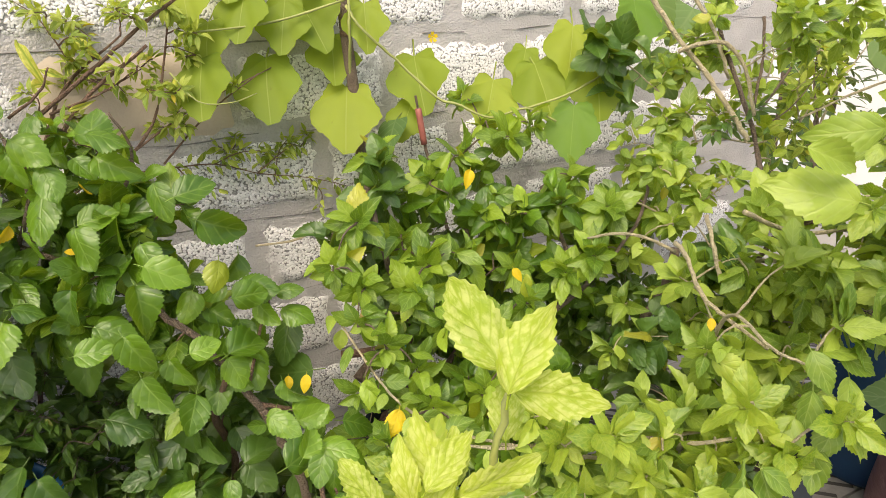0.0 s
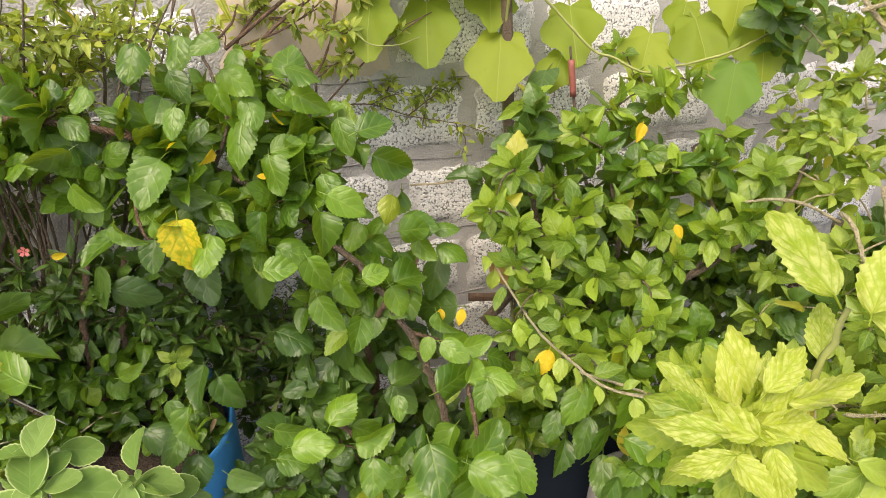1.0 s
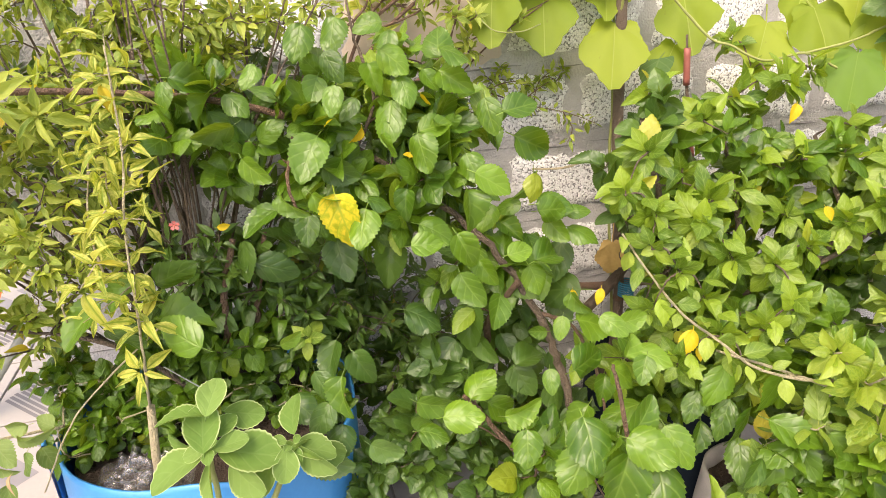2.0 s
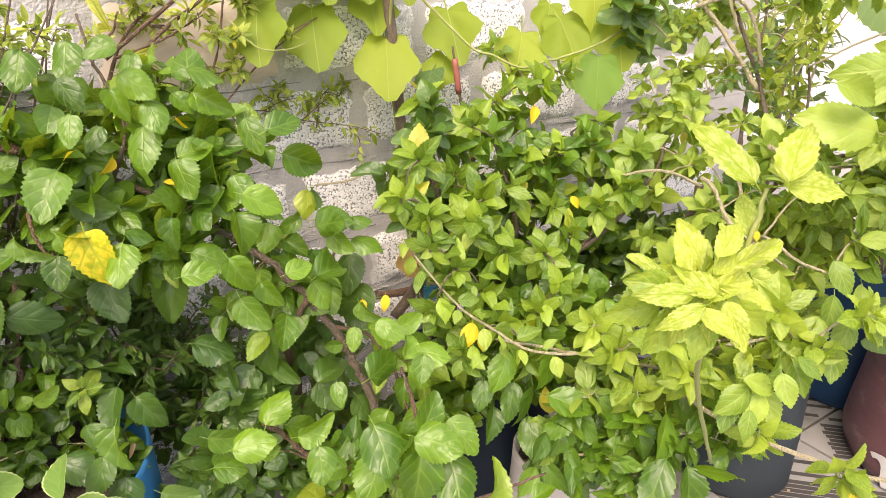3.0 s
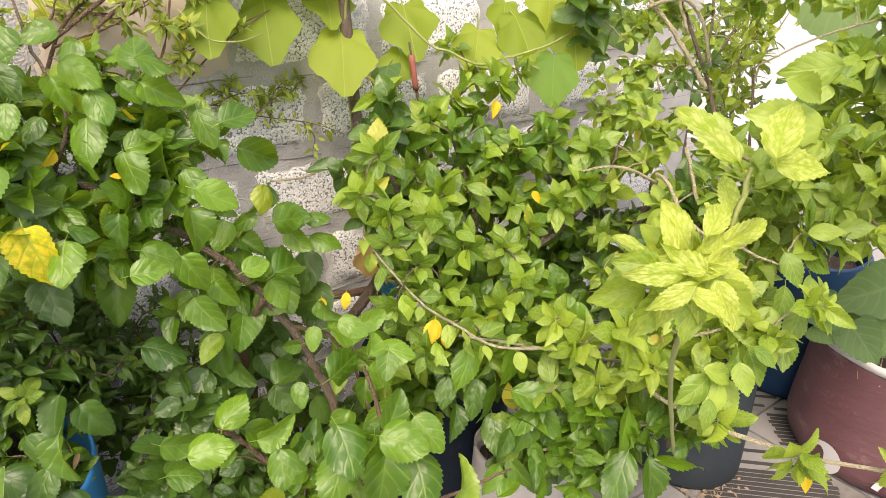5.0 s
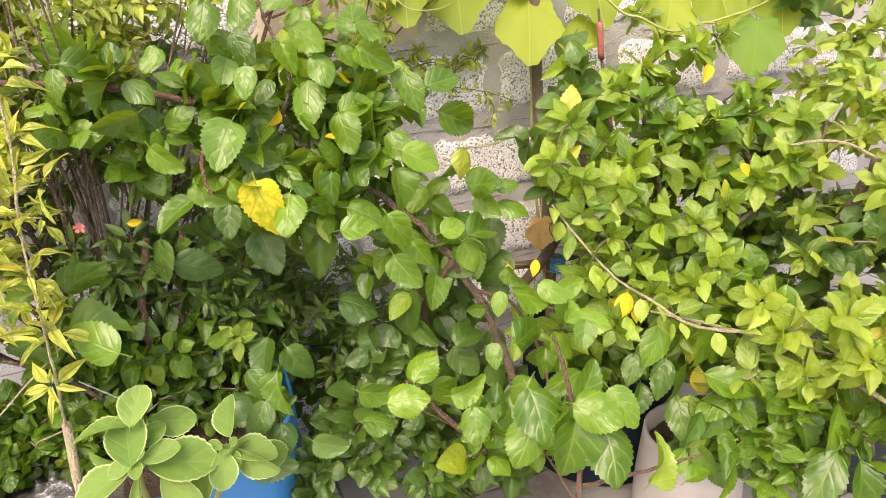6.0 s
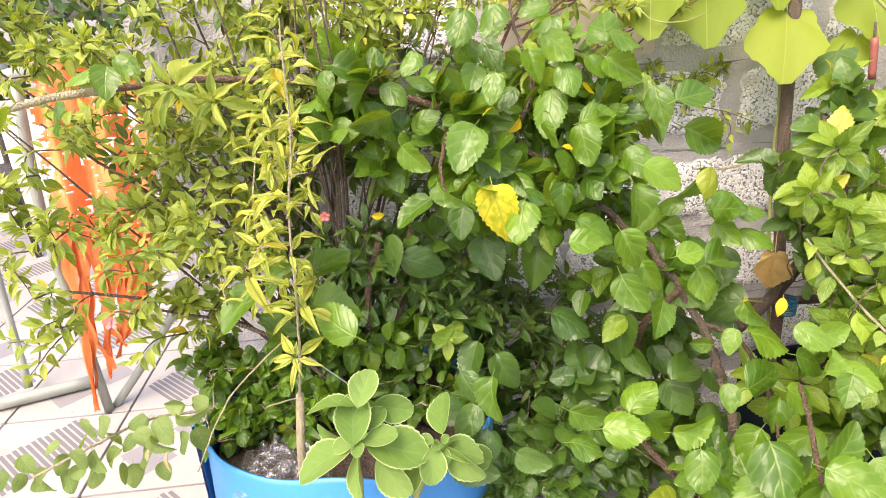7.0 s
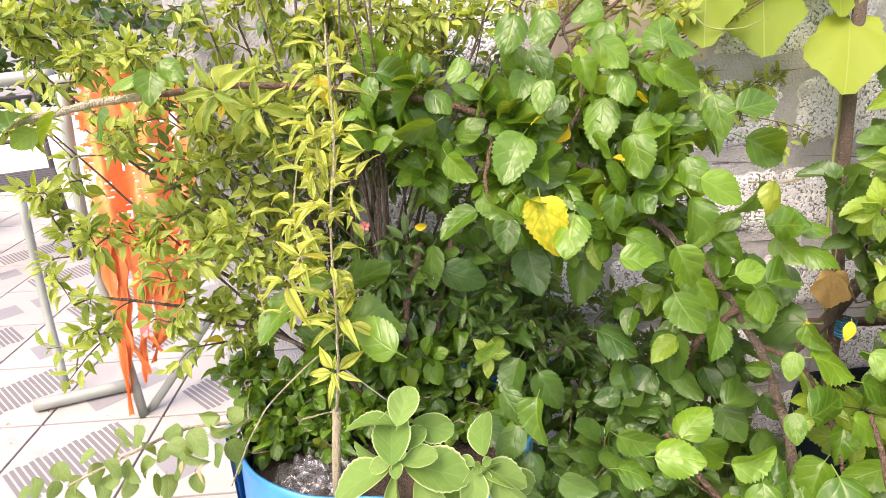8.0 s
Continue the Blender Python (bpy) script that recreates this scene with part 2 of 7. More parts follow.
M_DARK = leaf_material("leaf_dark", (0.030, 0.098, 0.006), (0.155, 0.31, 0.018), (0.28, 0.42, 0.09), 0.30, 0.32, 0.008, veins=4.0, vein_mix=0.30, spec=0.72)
M_LIGHT = leaf_material("leaf_light", (0.058, 0.155, 0.009), (0.33, 0.49, 0.040), (0.44, 0.56, 0.14), 0.35, 0.38, 0.012, veins=5.0, vein_mix=0.45, spec=0.72)
M_MID = leaf_material("leaf_mid", (0.046, 0.135, 0.007), (0.18, 0.34, 0.021), (0.38, 0.52, 0.11), 0.31, 0.36, 0.006, veins=4.0, vein_mix=0.32, spec=0.72)
M_SOFT = leaf_material("leaf_soft", (0.10, 0.22, 0.02), (0.42, 0.56, 0.08), (0.50, 0.60, 0.18), 0.38, 0.40, 0.012, veins=5.0, vein_mix=0.42, spec=0.72)
M_LIME = leaf_material("leaf_lime", (0.13, 0.27, 0.02), (0.39, 0.53, 0.06), (0.54, 0.60, 0.15), 0.36, 0.42, 0.0, blotch=(0.52, 0.57, 0.07), blotch_mix=0.35, veins=5.0, vein_mix=0.45, spec=0.72)
M_VAR = leaf_material("leaf_variegated", (0.25, 0.38, 0.025), (0.48, 0.57, 0.06), (0.33, 0.43, 0.03), 0.40, 0.38, 0.0, blotch=(0.68, 0.71, 0.26), blotch_mix=0.55, veins=6.0, vein_mix=0.40, rib=18.0)
M_YELLOW = leaf_material("leaf_yellow", (0.72, 0.50, 0.01), (0.86, 0.64, 0.03), (0.78, 0.66, 0.16), 0.45, 0.42, 0.0, veins=6.0, vein_mix=0.3)
M_TURN = leaf_material("leaf_turning", (0.34, 0.44, 0.02), (0.62, 0.58, 0.03), (0.30, 0.44, 0.05), 0.4, 0.36, 0.0, blotch=(0.82, 0.66, 0.05), veins=5.0, vein_mix=0.4)
M_VINE = leaf_material("leaf_vine", (0.20, 0.30, 0.025), (0.32, 0.41, 0.045), (0.50, 0.57, 0.18), 0.55, 0.44, 0.0, veins=0.0, vein_mix=0.5, rib=110.0)
M_VINE_DARK = leaf_material("leaf_vine_dark", (0.09, 0.22, 0.025), (0.16, 0.30, 0.035), (0.30, 0.42, 0.10), 0.55, 0.40, 0.0, veins=0.0, vein_mix=0.4, rib=110.0)
M_SMALL = leaf_material("leaf_small", (0.13, 0.235, 0.028), (0.46, 0.53, 0.09), (0.52, 0.56, 0.18), 0.40, 0.38, 0.02, veins=5.0, vein_mix=0.25, margin=(0.62, 0.62, 0.20))
M_GOLD = leaf_material("leaf_gold", (0.20, 0.30, 0.03), (0.56, 0.57, 0.09), (0.16, 0.30, 0.03), 0.42, 0.38, 0.02, blotch=(0.70, 0.67, 0.18), blotch_mix=0.7, veins=0.0, vein_mix=0.8, rib=7.0)
# darkened leaf green: crown shade is painted into this colour
M_DEEP_SHADED = leaf_material("leaf_deep_shaded", (0.034, 0.10, 0.013), (0.10, 0.205, 0.028), (0.20, 0.30, 0.08), 0.32, 0.28, 0.01, veins=4.0, vein_mix=0.30, spec=0.72)
M_FIG = leaf_material("leaf_fig", (0.07, 0.15, 0.045), (0.13, 0.23, 0.075), (0.26, 0.34, 0.15), 0.55, 0.30, 0.0, veins=5.0, vein_mix=0.35)
M_TRAIL = leaf_material("leaf_trailing", (0.11, 0.20, 0.045), (0.24, 0.34, 0.10), (0.34, 0.42, 0.18), 0.5, 0.36, 0.0, veins=5.0, vein_mix=0.35)
M_FUZZ = leaf_material("leaf_felted", (0.12, 0.23, 0.045), (0.20, 0.32, 0.085), (0.32, 0.44, 0.16), 0.75, 0.25, 0.0, margin=(0.60, 0.70, 0.34), veins=4.0, vein_mix=0.2, spec=0.2)


# ---------------------------------------------------------------- building helpers
def part(name, bm, material, parent=None, label="", smooth=False):
    """Links a bmesh as one mesh object, under a thing or a part if given."""
    me = bpy.data.meshes.new(name)
    bm.to_mesh(me)
    bm.free()
    for f in me.polygons:
        f.use_smooth = smooth
    for m in material if isinstance(material, (list, tuple)) else [material]:
        me.materials.append(m)
    ob = new(name, me)
    if parent is not None:
        ob.parent = parent
    if label:
        ob["label"] = label
    return ob


def empty(name, at, label, category, group="", kind=""):
    ob = new(name)
    ob.empty_display_size = 0.05
    ob.location = at
    return tagged(ob, label, category, group, kind)


def box(bm, x0, x1, y0, y1, z0, z1, bevel=0.0, mat=0):
    vs = [bm.verts.new((x, y, z)) for x in (x0, x1) for y in (y0, y1) for z in (z0, z1)]
    fs = [bm.faces.new([vs[i] for i in q]) for q in ((0, 1, 3, 2), (4, 6, 7, 5), (0, 4, 5, 1), (2, 3, 7, 6), (0, 2, 6, 4), (1, 5, 7, 3))]
    for f in fs:
        f.material_index = mat
    if bevel:
        edges = list({e for f in fs for e in f.edges})
        bmesh.ops.bevel(bm, geom=edges, offset=bevel, segments=2, affect="EDGES", profile=0.5)
    return bm


def curve_points(pts, steps=6):
    """Catmull-Rom through the given points."""
    p = [Vector(q) for q in pts]
    if len(p) == 2:
        return [p[0].lerp(p[1], i / steps) for i in range(steps + 1)]
    p = [p[0] * 2 - p[1], *p, p[-1] * 2 - p[-2]]
    out = []
    for i in range(1, len(p) - 2):
        a, b, c, d = p[i - 1], p[i], p[i + 1], p[i + 2]
        for k in range(steps):
            t = k / steps
            out.append(0.5 * ((2 * b) + (c - a) * t + (2 * a - 5 * b + 4 * c - d) * t * t + (3 * b - a - 3 * c + d) * t ** 3))
    out.append(p[-2])
    return out


def tube(bm, pts, r0, r1, sides=6, wobble=0.0, cap=True, mat=0):
    """A tapered tube along points."""
    rings, n = [], len(pts)
    ref = Vector((0.31, 0.17, 0.93)).normalized()
    for i, p in enumerate(pts):
        d = (pts[min(i + 1, n - 1)] - pts[max(i - 1, 0)]).normalized()
        s = d.cross(ref)
        s = (s if s.length > 0.1 else d.cross(Vector((1, 0, 0)))).normalized()
        u = d.cross(s)
        r = (r0 + (r1 - r0) * i / max(1, n - 1)) * (1 + wobble * (random.random() - 0.5))
        rings.append([bm.verts.new(p + (s * math.cos(a) + u * math.sin(a)) * r) for a in (2 * math.pi * k / sides for k in range(sides))])
    for a, b in zip(rings, rings[1:]):
        for k in range(sides):
            f = bm.faces.new((a[k], a[(k + 1) % sides], b[(k + 1) % sides], b[k]))
            f.material_index, f.smooth = mat, True
    if cap:
        for r in (rings[0][::-1], rings[-1]):
            bm.faces.new(r).material_index = mat
    return bm


def lathe(bm, profile, segs=48, warp=None, mat=0):
    """A surface of revolution round z from (radius, height) pairs."""
    rings = []
    for r, z in profile:
        ring = []
        for k in range(segs):
            a = 2 * math.pi * k / segs
            q = warp(a, r, z) if warp else (r, z)
            ring.append(bm.verts.new((q[0] * math.cos(a), q[0] * math.sin(a), q[1])))
        rings.append(ring)
    for a, b in zip(rings, rings[1:]):
        for k in range(segs):
            f = bm.faces.new((a[k], a[(k + 1) % segs], b[(k + 1) % segs], b[k]))
            f.material_index, f.smooth = mat, True
    return rings


# ---------------------------------------------------------------- leaves
def blade(name, material, shape, rows=12, wide=0.36, saw=0.06, fold=0.12, droop=0.25, cup=0.0, petiole=0.22, wave=0.0, bend=0.0, quilt=0.0):
    """A leaf of unit length along +y, its upper side +z, with its stalk behind the origin and teeth that point to the tip."""
    verts, faces, uvs = [], [], []
    cols = (-1.0, -0.62, -0.28, 0.0, 0.28, 0.62, 1.0)
    for i in range(rows + 1):
        v = i / rows
        w = wide * shape(v)
        for c in cols:
            edge = abs(c) == 1.0 and 0 < i < rows
            bite = saw * min(1.0, v / 0.3)
            s = 1 + (bite * (1.0 if i % 2 else -0.8) if edge else 0)
            x = c * w * s
            y = v + (0.42 / rows * (bite / max(saw, 1e-6)) if edge and i % 2 and saw else 0)
            z = fold * abs(x) - droop * v * v + cup * x * x / max(wide, 0.01) + wave * math.sin(7 * v + 2 * c) * abs(c) * 0.5
            z += quilt * math.sin(31.4 * (v - 0.4 * abs(c))) * abs(c) * (1.2 - abs(c)) * min(1.0, 4 * v * (1 - v))
            verts.append((x + bend * v * v, y, z))
            uvs.append((0.5 + 0.5 * c, v))
    n = len(cols)
    for i in range(rows):
        for k in range(n - 1):
            a = i * n + k
            faces.append((a, a + 1, a + n + 1, a + n))
    n = len(verts)
    if petiole:
        for y, z in ((0.02, 0.0), (-petiole, -petiole * 0.35)):
            for a in (0, 2.09, 4.19):
                verts.append((0.014 * math.cos(a), y, z + 0.014 * math.sin(a)))
                uvs.append((0.5, 0.02))
        for k in range(3):
            faces.append((n + k, n + (k + 1) % 3, n + 3 + (k + 1) % 3, n + 3 + k))
    return dict(name=name, verts=np.array(verts), faces=faces, uvs=np.array(uvs), material=material, mesh=None)


def palmate(name, material, lobes, depth, petiole=0.5, fold=0.1, droop=0.2, saw=0.03):
    """A lobed leaf, its stalk at the origin's notch, of about unit length along +y."""
    verts, faces, uvs = [(0, 0, 0)], [], [(0.5, 0.5)]
    n = 44
    for ring in (0.5, 1.0):
        for k in range(n):
            a = math.radians(-165 + 330 * k / (n - 1))
            w = abs((a * lobes / 6.2832 + 0.5) % 1 - 0.5) * 2
            lobe = (1 - depth * (0.65 * w + 0.175 * (1 - math.cos(math.pi * w)))) * (1 + 0.02 * math.sin(2.3 * a + 9 * depth))
            r = 0.54 * (0.94 + 0.18 * math.cos(a)) * lobe
            r *= ring * (1 + (saw * (-1) ** k if ring == 1 else 0))
            x, y = 0.86 * r * math.sin(a), 0.30 + r * math.cos(a) - 0.30 * (1 - ring)
            verts.append((x, y, fold * abs(x) - droop * (y - 0.2) ** 2 + 0.03 * math.sin(5 * a) * ring * ring))
            uvs.append((0.5 + 0.45 * ring * math.sin(a), 0.5 + 0.45 * ring * math.cos(a)))
    verts[0] = (0, 0.02, 0)
    for k in range(n - 1):
        faces.append((0, 1 + k + 1, 1 + k))
        faces.append((1 + k, 1 + k + 1, 1 + n + k + 1, 1 + n + k))
    m = len(verts)
    for y, z in ((0.04, -0.004), (-petiole, -petiole * 0.5)):
        for a in (0, 2.09, 4.19):
            verts.append((0.014 * math.cos(a), y, z + 0.014 * math.sin(a)))
            uvs.append((0.5, 0.5))
    for k in range(3):
        faces.append((m + k, m + (k + 1) % 3, m + 3 + (k + 1) % 3, m + 3 + k))
    return dict(name=name, verts=np.array(verts), faces=faces, uvs=np.array(uvs), material=material, mesh=None)


def ovate(v):
    return v ** 0.46 * (1 - v) ** 0.75 / 0.464


def pointed(v):
    return v ** 0.7 * (1 - v) ** 0.98 / 0.318


def lance(v):
    return max(0.0, math.sin(math.pi * v ** 0.8)) ** 1.05


def spoon(v):
    return max(0.0, math.sin(math.pi * min(1, v) ** 1.15)) ** 0.6


def heart(v):
    return max(0.0, math.sin(math.pi * (0.12 + 0.88 * v) ** 0.6)) ** 0.8 if v < 1 else 0.0


LEAVES = {}
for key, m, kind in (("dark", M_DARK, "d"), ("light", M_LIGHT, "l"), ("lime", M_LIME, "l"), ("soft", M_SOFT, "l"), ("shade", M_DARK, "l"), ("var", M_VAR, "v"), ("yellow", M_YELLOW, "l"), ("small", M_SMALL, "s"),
                     ("gold", M_GOLD, "g"), ("deep", M_DEEP_SHADED, "d"), ("fuzz", M_FUZZ, "f"), ("dry", CREAM, "s"), ("broad", M_MID, "d"), ("mid", M_MID, "d"), ("under", M_DEEP_SHADED, "s"), ("dull", M_TRAIL, "d"), ("turning", M_TURN, "d"), ("pale", M_SMALL, "g"), ("fig", M_FIG, "h")):
    LEAVES[key] = []
    for i in range(4):
        f = (0.06, 0.16, 0.28, 0.52)[i]
        d = (0.34, 0.16, 0.26, 0.55)[i]
        c = (-0.35, 0.1, -0.7, 0.3)[i]
        t = (0.05, -0.09, 0.10, -0.04)[i]
        if kind == "d":
            LEAVES[key].append(blade("leaf", m, ovate, 22, (0.37, 0.40, 0.42, 0.38)[i], 0.055, f + 0.05, d, cup=c, petiole=0.2, wave=0.05 * i, bend=t, quilt=0.008))
        elif kind == "l":
            LEAVES[key].append(blade("leaf", m, pointed, 20, (0.28, 0.31, 0.33, 0.29)[i], 0.065, 0.8 * f + 0.10, 0.7 * d + 0.08, cup=c * 0.6, petiole=0.16, wave=0.06, bend=t, quilt=0.02))
        elif kind == "v":
            LEAVES[key].append(blade("leaf", m, pointed, 20, 0.20 + 0.025 * i, 0.065, f + 0.12, d, cup=c * 0.5, petiole=0.12, wave=0.10, bend=t, quilt=0.02))
        elif kind == "s":
            LEAVES[key].append(blade("leaf", m, lance, 6, 0.16 + 0.025 * i, 0.0, f, d, petiole=0.1, bend=1.4 * t))
        elif kind == "g":
            LEAVES[key].append(blade("leaf", m, lance, 9, 0.13 + 0.02 * i, 0.0, 0.45 + f, 1.3 * d + 0.2, petiole=0.08, wave=0.16, bend=1.5 * t))
        elif kind == "f":
            LEAVES[key].append(blade("leaf", m, spoon, 20, 0.36, 0.022, 0.14, d - 0.1, cup=0.25, petiole=0.1, bend=0.6 * t, quilt=0.014))
        elif kind == "h":
            LEAVES[key].append(blade("leaf", m, heart, 16, 0.46, 0.02, 0.4 * f, 0.5 * d, petiole=0.35, bend=t, quilt=0.014))
LEAVES["vine"] = [palmate("leaf", M_VINE, 5, c, fold=f, droop=d, saw=0.018) for f, d, c in ((0.04, 0.10, 0.24), (0.10, 0.05, 0.30), (0.02, 0.24, 0.20), (0.22, 0.3, 0.26))]


LEAVES["vinedark"] = [palmate("leaf", M_VINE_DARK, 5, 0.17, fold=f, droop=0.15) for f in (0.05, 0.12)]
LEAVES["tan"] = [palmate("leaf", TANLEAF, 5, 0.2, fold=0.3, droop=0.3)]


class Plant:
    """A plant: an Empty at its foot, with stems and leaves under it."""

    def __init__(self, name, at, label, category, bark, limit=260, group=""):
        self.at = Vector(at)
        self.root = empty(name, at, label, category, group)
        self.bark, self.limit, self.leaves, self.limbs, self.fine, self.gaps = bark, limit, [], [], [], []

    def stem(self, pts, r0, r1, name="branch", bark=None, sides=7, own=True, straight=False):
        line = [Vector(p) for p in pts] if straight else curve_points(pts)
        if not straight:
            line = [p + Vector((random.gauss(0, r0 * 0.25), random.gauss(0, r0 * 0.25), 0)) if 0 < i < len(line) - 1 else p for i, p in enumerate(line)]
        self.limbs += line
        if own:
            bm = tube(bmesh.new(), [p - self.at for p in line], r0, r1, sides, 0.22)
            part(name, bm, bark or self.bark, self.root, smooth=True)
        else:
            self.fine.append((line, r0, r1))
        return line

    def leaf(self, kind, at, way, face, size):
        """A leaf from its base along way, its upper side turned to face."""
        y = Vector(way).normalized()
        f = Vector(face)
        x = y.cross(f)
        x = (x if x.length > 0.05 else y.cross(Vector((0.4, -0.7, 0.6)))).normalized()
        z = x.cross(y)
        rot = Matrix((x, y, z)).transposed()
        self.leaves.append((random.choice(LEAVES[kind]), Vector(at), rot, size))

    def put(self, kind, base, tip, face=(-0.35, -0.75, 0.55), lift=0.42):
        """A leaf from base to tip, facing the open side."""
        b, t = Vector(base), Vector(tip)
        f = Vector(face) + Vector((random.gauss(0, lift), random.gauss(0, lift), random.gauss(0, lift)))
        self.leaf(kind, b, t - b, f, (t - b).length * 1.04)

    def rosette(self, at, way, kind, n, size, spread=88):
        w = Vector(way).normalized()
        s = w.cross(Vector((0.3, 0.9, 0.2))).normalized()
        u = w.cross(s)
        turn = random.random() * 6.28
        for k in range(n):
            f = (k + 0.5) / n
            a = turn + k * 2.4
            el = radians(14 + spread * f ** 0.8 + random.gauss(0, 9))
            r = s * math.cos(a) + u * math.sin(a)
            d = w * math.cos(el) + r * math.sin(el)
            nm = w * math.sin(el) - r * math.cos(el)
            self.leaf(kind, Vector(at) - w * (0.25 * size * f) + d * 0.006, d, nm, size * (0.45 + 0.6 * f ** 0.7) * random.uniform(0.85, 1.12))

    def twig(self, pts, r, kind, n, size, start=0.25, tip=0, alt=None, out=(-0.3, -0.6, 0.55), steps=5, opposite=False, tip_size=None):
        """A leafy twig: leaves in a spiral along it, and a rosette of tip leaves at its end."""
        line = self.stem(pts, r, r * 0.45, own=False)
        m = len(line) - 1
        face = Vector(out)
        for k in range(n):
            f = start + (1 - start) * (k + 0.5) / n
            i = min(m - 1, int(f * m))
            p = line[i].lerp(line[i + 1], f * m - i)
            d = (line[i + 1] - line[i]).normalized()
            s = d.cross(Vector((0.2, 0.5, 0.8))).normalized()
            u = d.cross(s)
            a = (k // 2) * 1.57 + (k % 2) * 3.14 + random.gauss(0, 0.3) if opposite else k * 2.4 + random.gauss(0, 0.35)
            r2 = s * math.cos(a) + u * math.sin(a)
            way = r2 * 0.85 + d * 0.45 + face * 0.25 + Vector((0, 0, random.gauss(-0.12, 0.25)))
            up = face * 0.7 + Vector((random.gauss(0, 0.5), random.gauss(0, 0.5), 0.5 + random.gauss(0, 0.4)))
            self.leaf(alt if alt and random.random() < 0.4 else kind, p + way.normalized() * size * 0.22, way, up, size * random.uniform(0.7, 1.15))
        if tip:
            d = (line[-1] - line[-2]).normalized()
            self.rosette(line[-1], d * 0.6 + face * 0.8, kind, tip, tip_size or size)

    def shoot(self, at, kind, size):
        """A leaf rosette on a short twig from the nearest limb."""
        p = Vector(at)
        a = self.nearest(p)
        d = p - a
        if d.length > 0.2:
            a = p - d.normalized() * 0.2
        self.twig([a, a.lerp(p, 0.5) + Vector((0, 0, 0.02)), p], 0.0024, kind, 4, size * 0.95, start=0.55, tip=10, tip_size=size * 1.02)

    def shoot_leaves(self, at, kind, n, size):
        """A few spread leaves on a hair-thin stalk from the nearest limb."""
        p = Vector(at)
        self.stem([self.nearest(p), p], 0.0011, 0.0008, own=False)
        self.rosette(p, (random.gauss(0, 0.4), -0.55, 0.75), kind, n, size, 96)

    def nearest(self, p):
        return min(self.limbs, key=lambda q: (q - p).length_squared + 0.6 * max(0, q.z - p.z) ** 2)

    def clump(self, centre, radii, twigs, kind, n, size, tip=0, alt=None, out=(-0.3, -0.6, 0.55), r=0.0022, opposite=False, tip_size=None, reach=0.22, sag=0.15):
        """Leafy twigs that fill an ellipsoid, each from the nearest limb."""
        c, rd = Vector(centre), Vector(radii)
        for i in range(twigs):
            while True:
                q = Vector((random.uniform(-1, 1), random.uniform(-1, 1), random.uniform(-1, 1)))
                if q.length <= 1:
                    break
            p = c + Vector((q.x * rd.x, q.y * rd.y, q.z * rd.z))
            a = self.nearest(p)
            d = p - a
            if d.length > reach:
                a = p - d.normalized() * reach * random.uniform(0.7, 1.0)
            mid = a.lerp(p, 0.5) + Vector((random.gauss(0, 0.012), random.gauss(0, 0.012), (p - a).length * sag))
            self.twig([a, mid, p], r, kind, n, size, tip=tip, alt=alt, out=out, opposite=opposite, tip_size=tip_size)

    def finish(self):
        if self.fine:
            bm = bmesh.new()
            for line, r0, r1 in self.fine:
                tube(bm, [p - self.at for p in line], r0, r1, 5, 0.15)
            tagged(part("brushwood", bm, self.bark, self.root, smooth=True), kind="stuff")
        # thin places in the crown
        self.leaves = [q for q in self.leaves if all((q[1] + q[2] @ Vector((0, q[3] * 0.5, 0)) - c).length > r for c, r in self.gaps)]
        self.leaves.sort(key=lambda q: q[1].y - 0.6 * q[1].z - q[3])
        for shape, p, rot, s in self.leaves[: self.limit]:
            if shape["mesh"] is None:
                me = bpy.data.meshes.new("leaf")
                me.from_pydata([tuple(v) for v in shape["verts"]], [], shape["faces"])
                uv = me.uv_layers.new(name="UVMap")
                idx = np.zeros(len(me.loops), dtype=np.int32)
                me.loops.foreach_get("vertex_index", idx)
                uv.data.foreach_set("uv", shape["uvs"][idx].astype(np.float32).ravel())
                me.polygons.foreach_set("use_smooth", [True] * len(me.polygons))
                me.materials.append(shape["material"])
                shape["mesh"] = me
            ob = new("leaf", shape["mesh"])
            ob.parent = self.root
            ob.matrix_basis = Matrix.LocRotScale(p - self.at, rot, (s, s, s))
        rest = self.leaves[self.limit:]
        if rest:
            mats, vs, uvs, fs, mi, n = [], [], [], [], [], 0
            for shape, p, rot, s in rest:
                if shape["material"] not in mats:
                    mats.append(shape["material"])
                vs.append(shape["verts"] @ np.array(rot).T * s + np.array(p - self.at))
                uvs.append(shape["uvs"])
                fs += [tuple(i + n for i in f) for f in shape["faces"]]
                mi += [mats.index(shape["material"])] * len(shape["faces"])
                n += len(shape["verts"])
            me = bpy.data.meshes.new("foliage")
            me.from_pydata(np.concatenate(vs).tolist(), [], fs)
            uv = me.uv_layers.new(name="UVMap")
            idx = np.zeros(len(me.loops), dtype=np.int32)
            me.loops.foreach_get("vertex_index", idx)
            uv.data.foreach_set("uv", np.concatenate(uvs)[idx].astype(np.float32).ravel())
            me.polygons.foreach_set("use_smooth", [True] * len(fs))
            me.polygons.foreach_set("material_index", mi)
            for m in mats:
                me.materials.append(m)
            ob = new("foliage", me)
            ob.parent = self.root
            tagged(ob, kind="stuff")




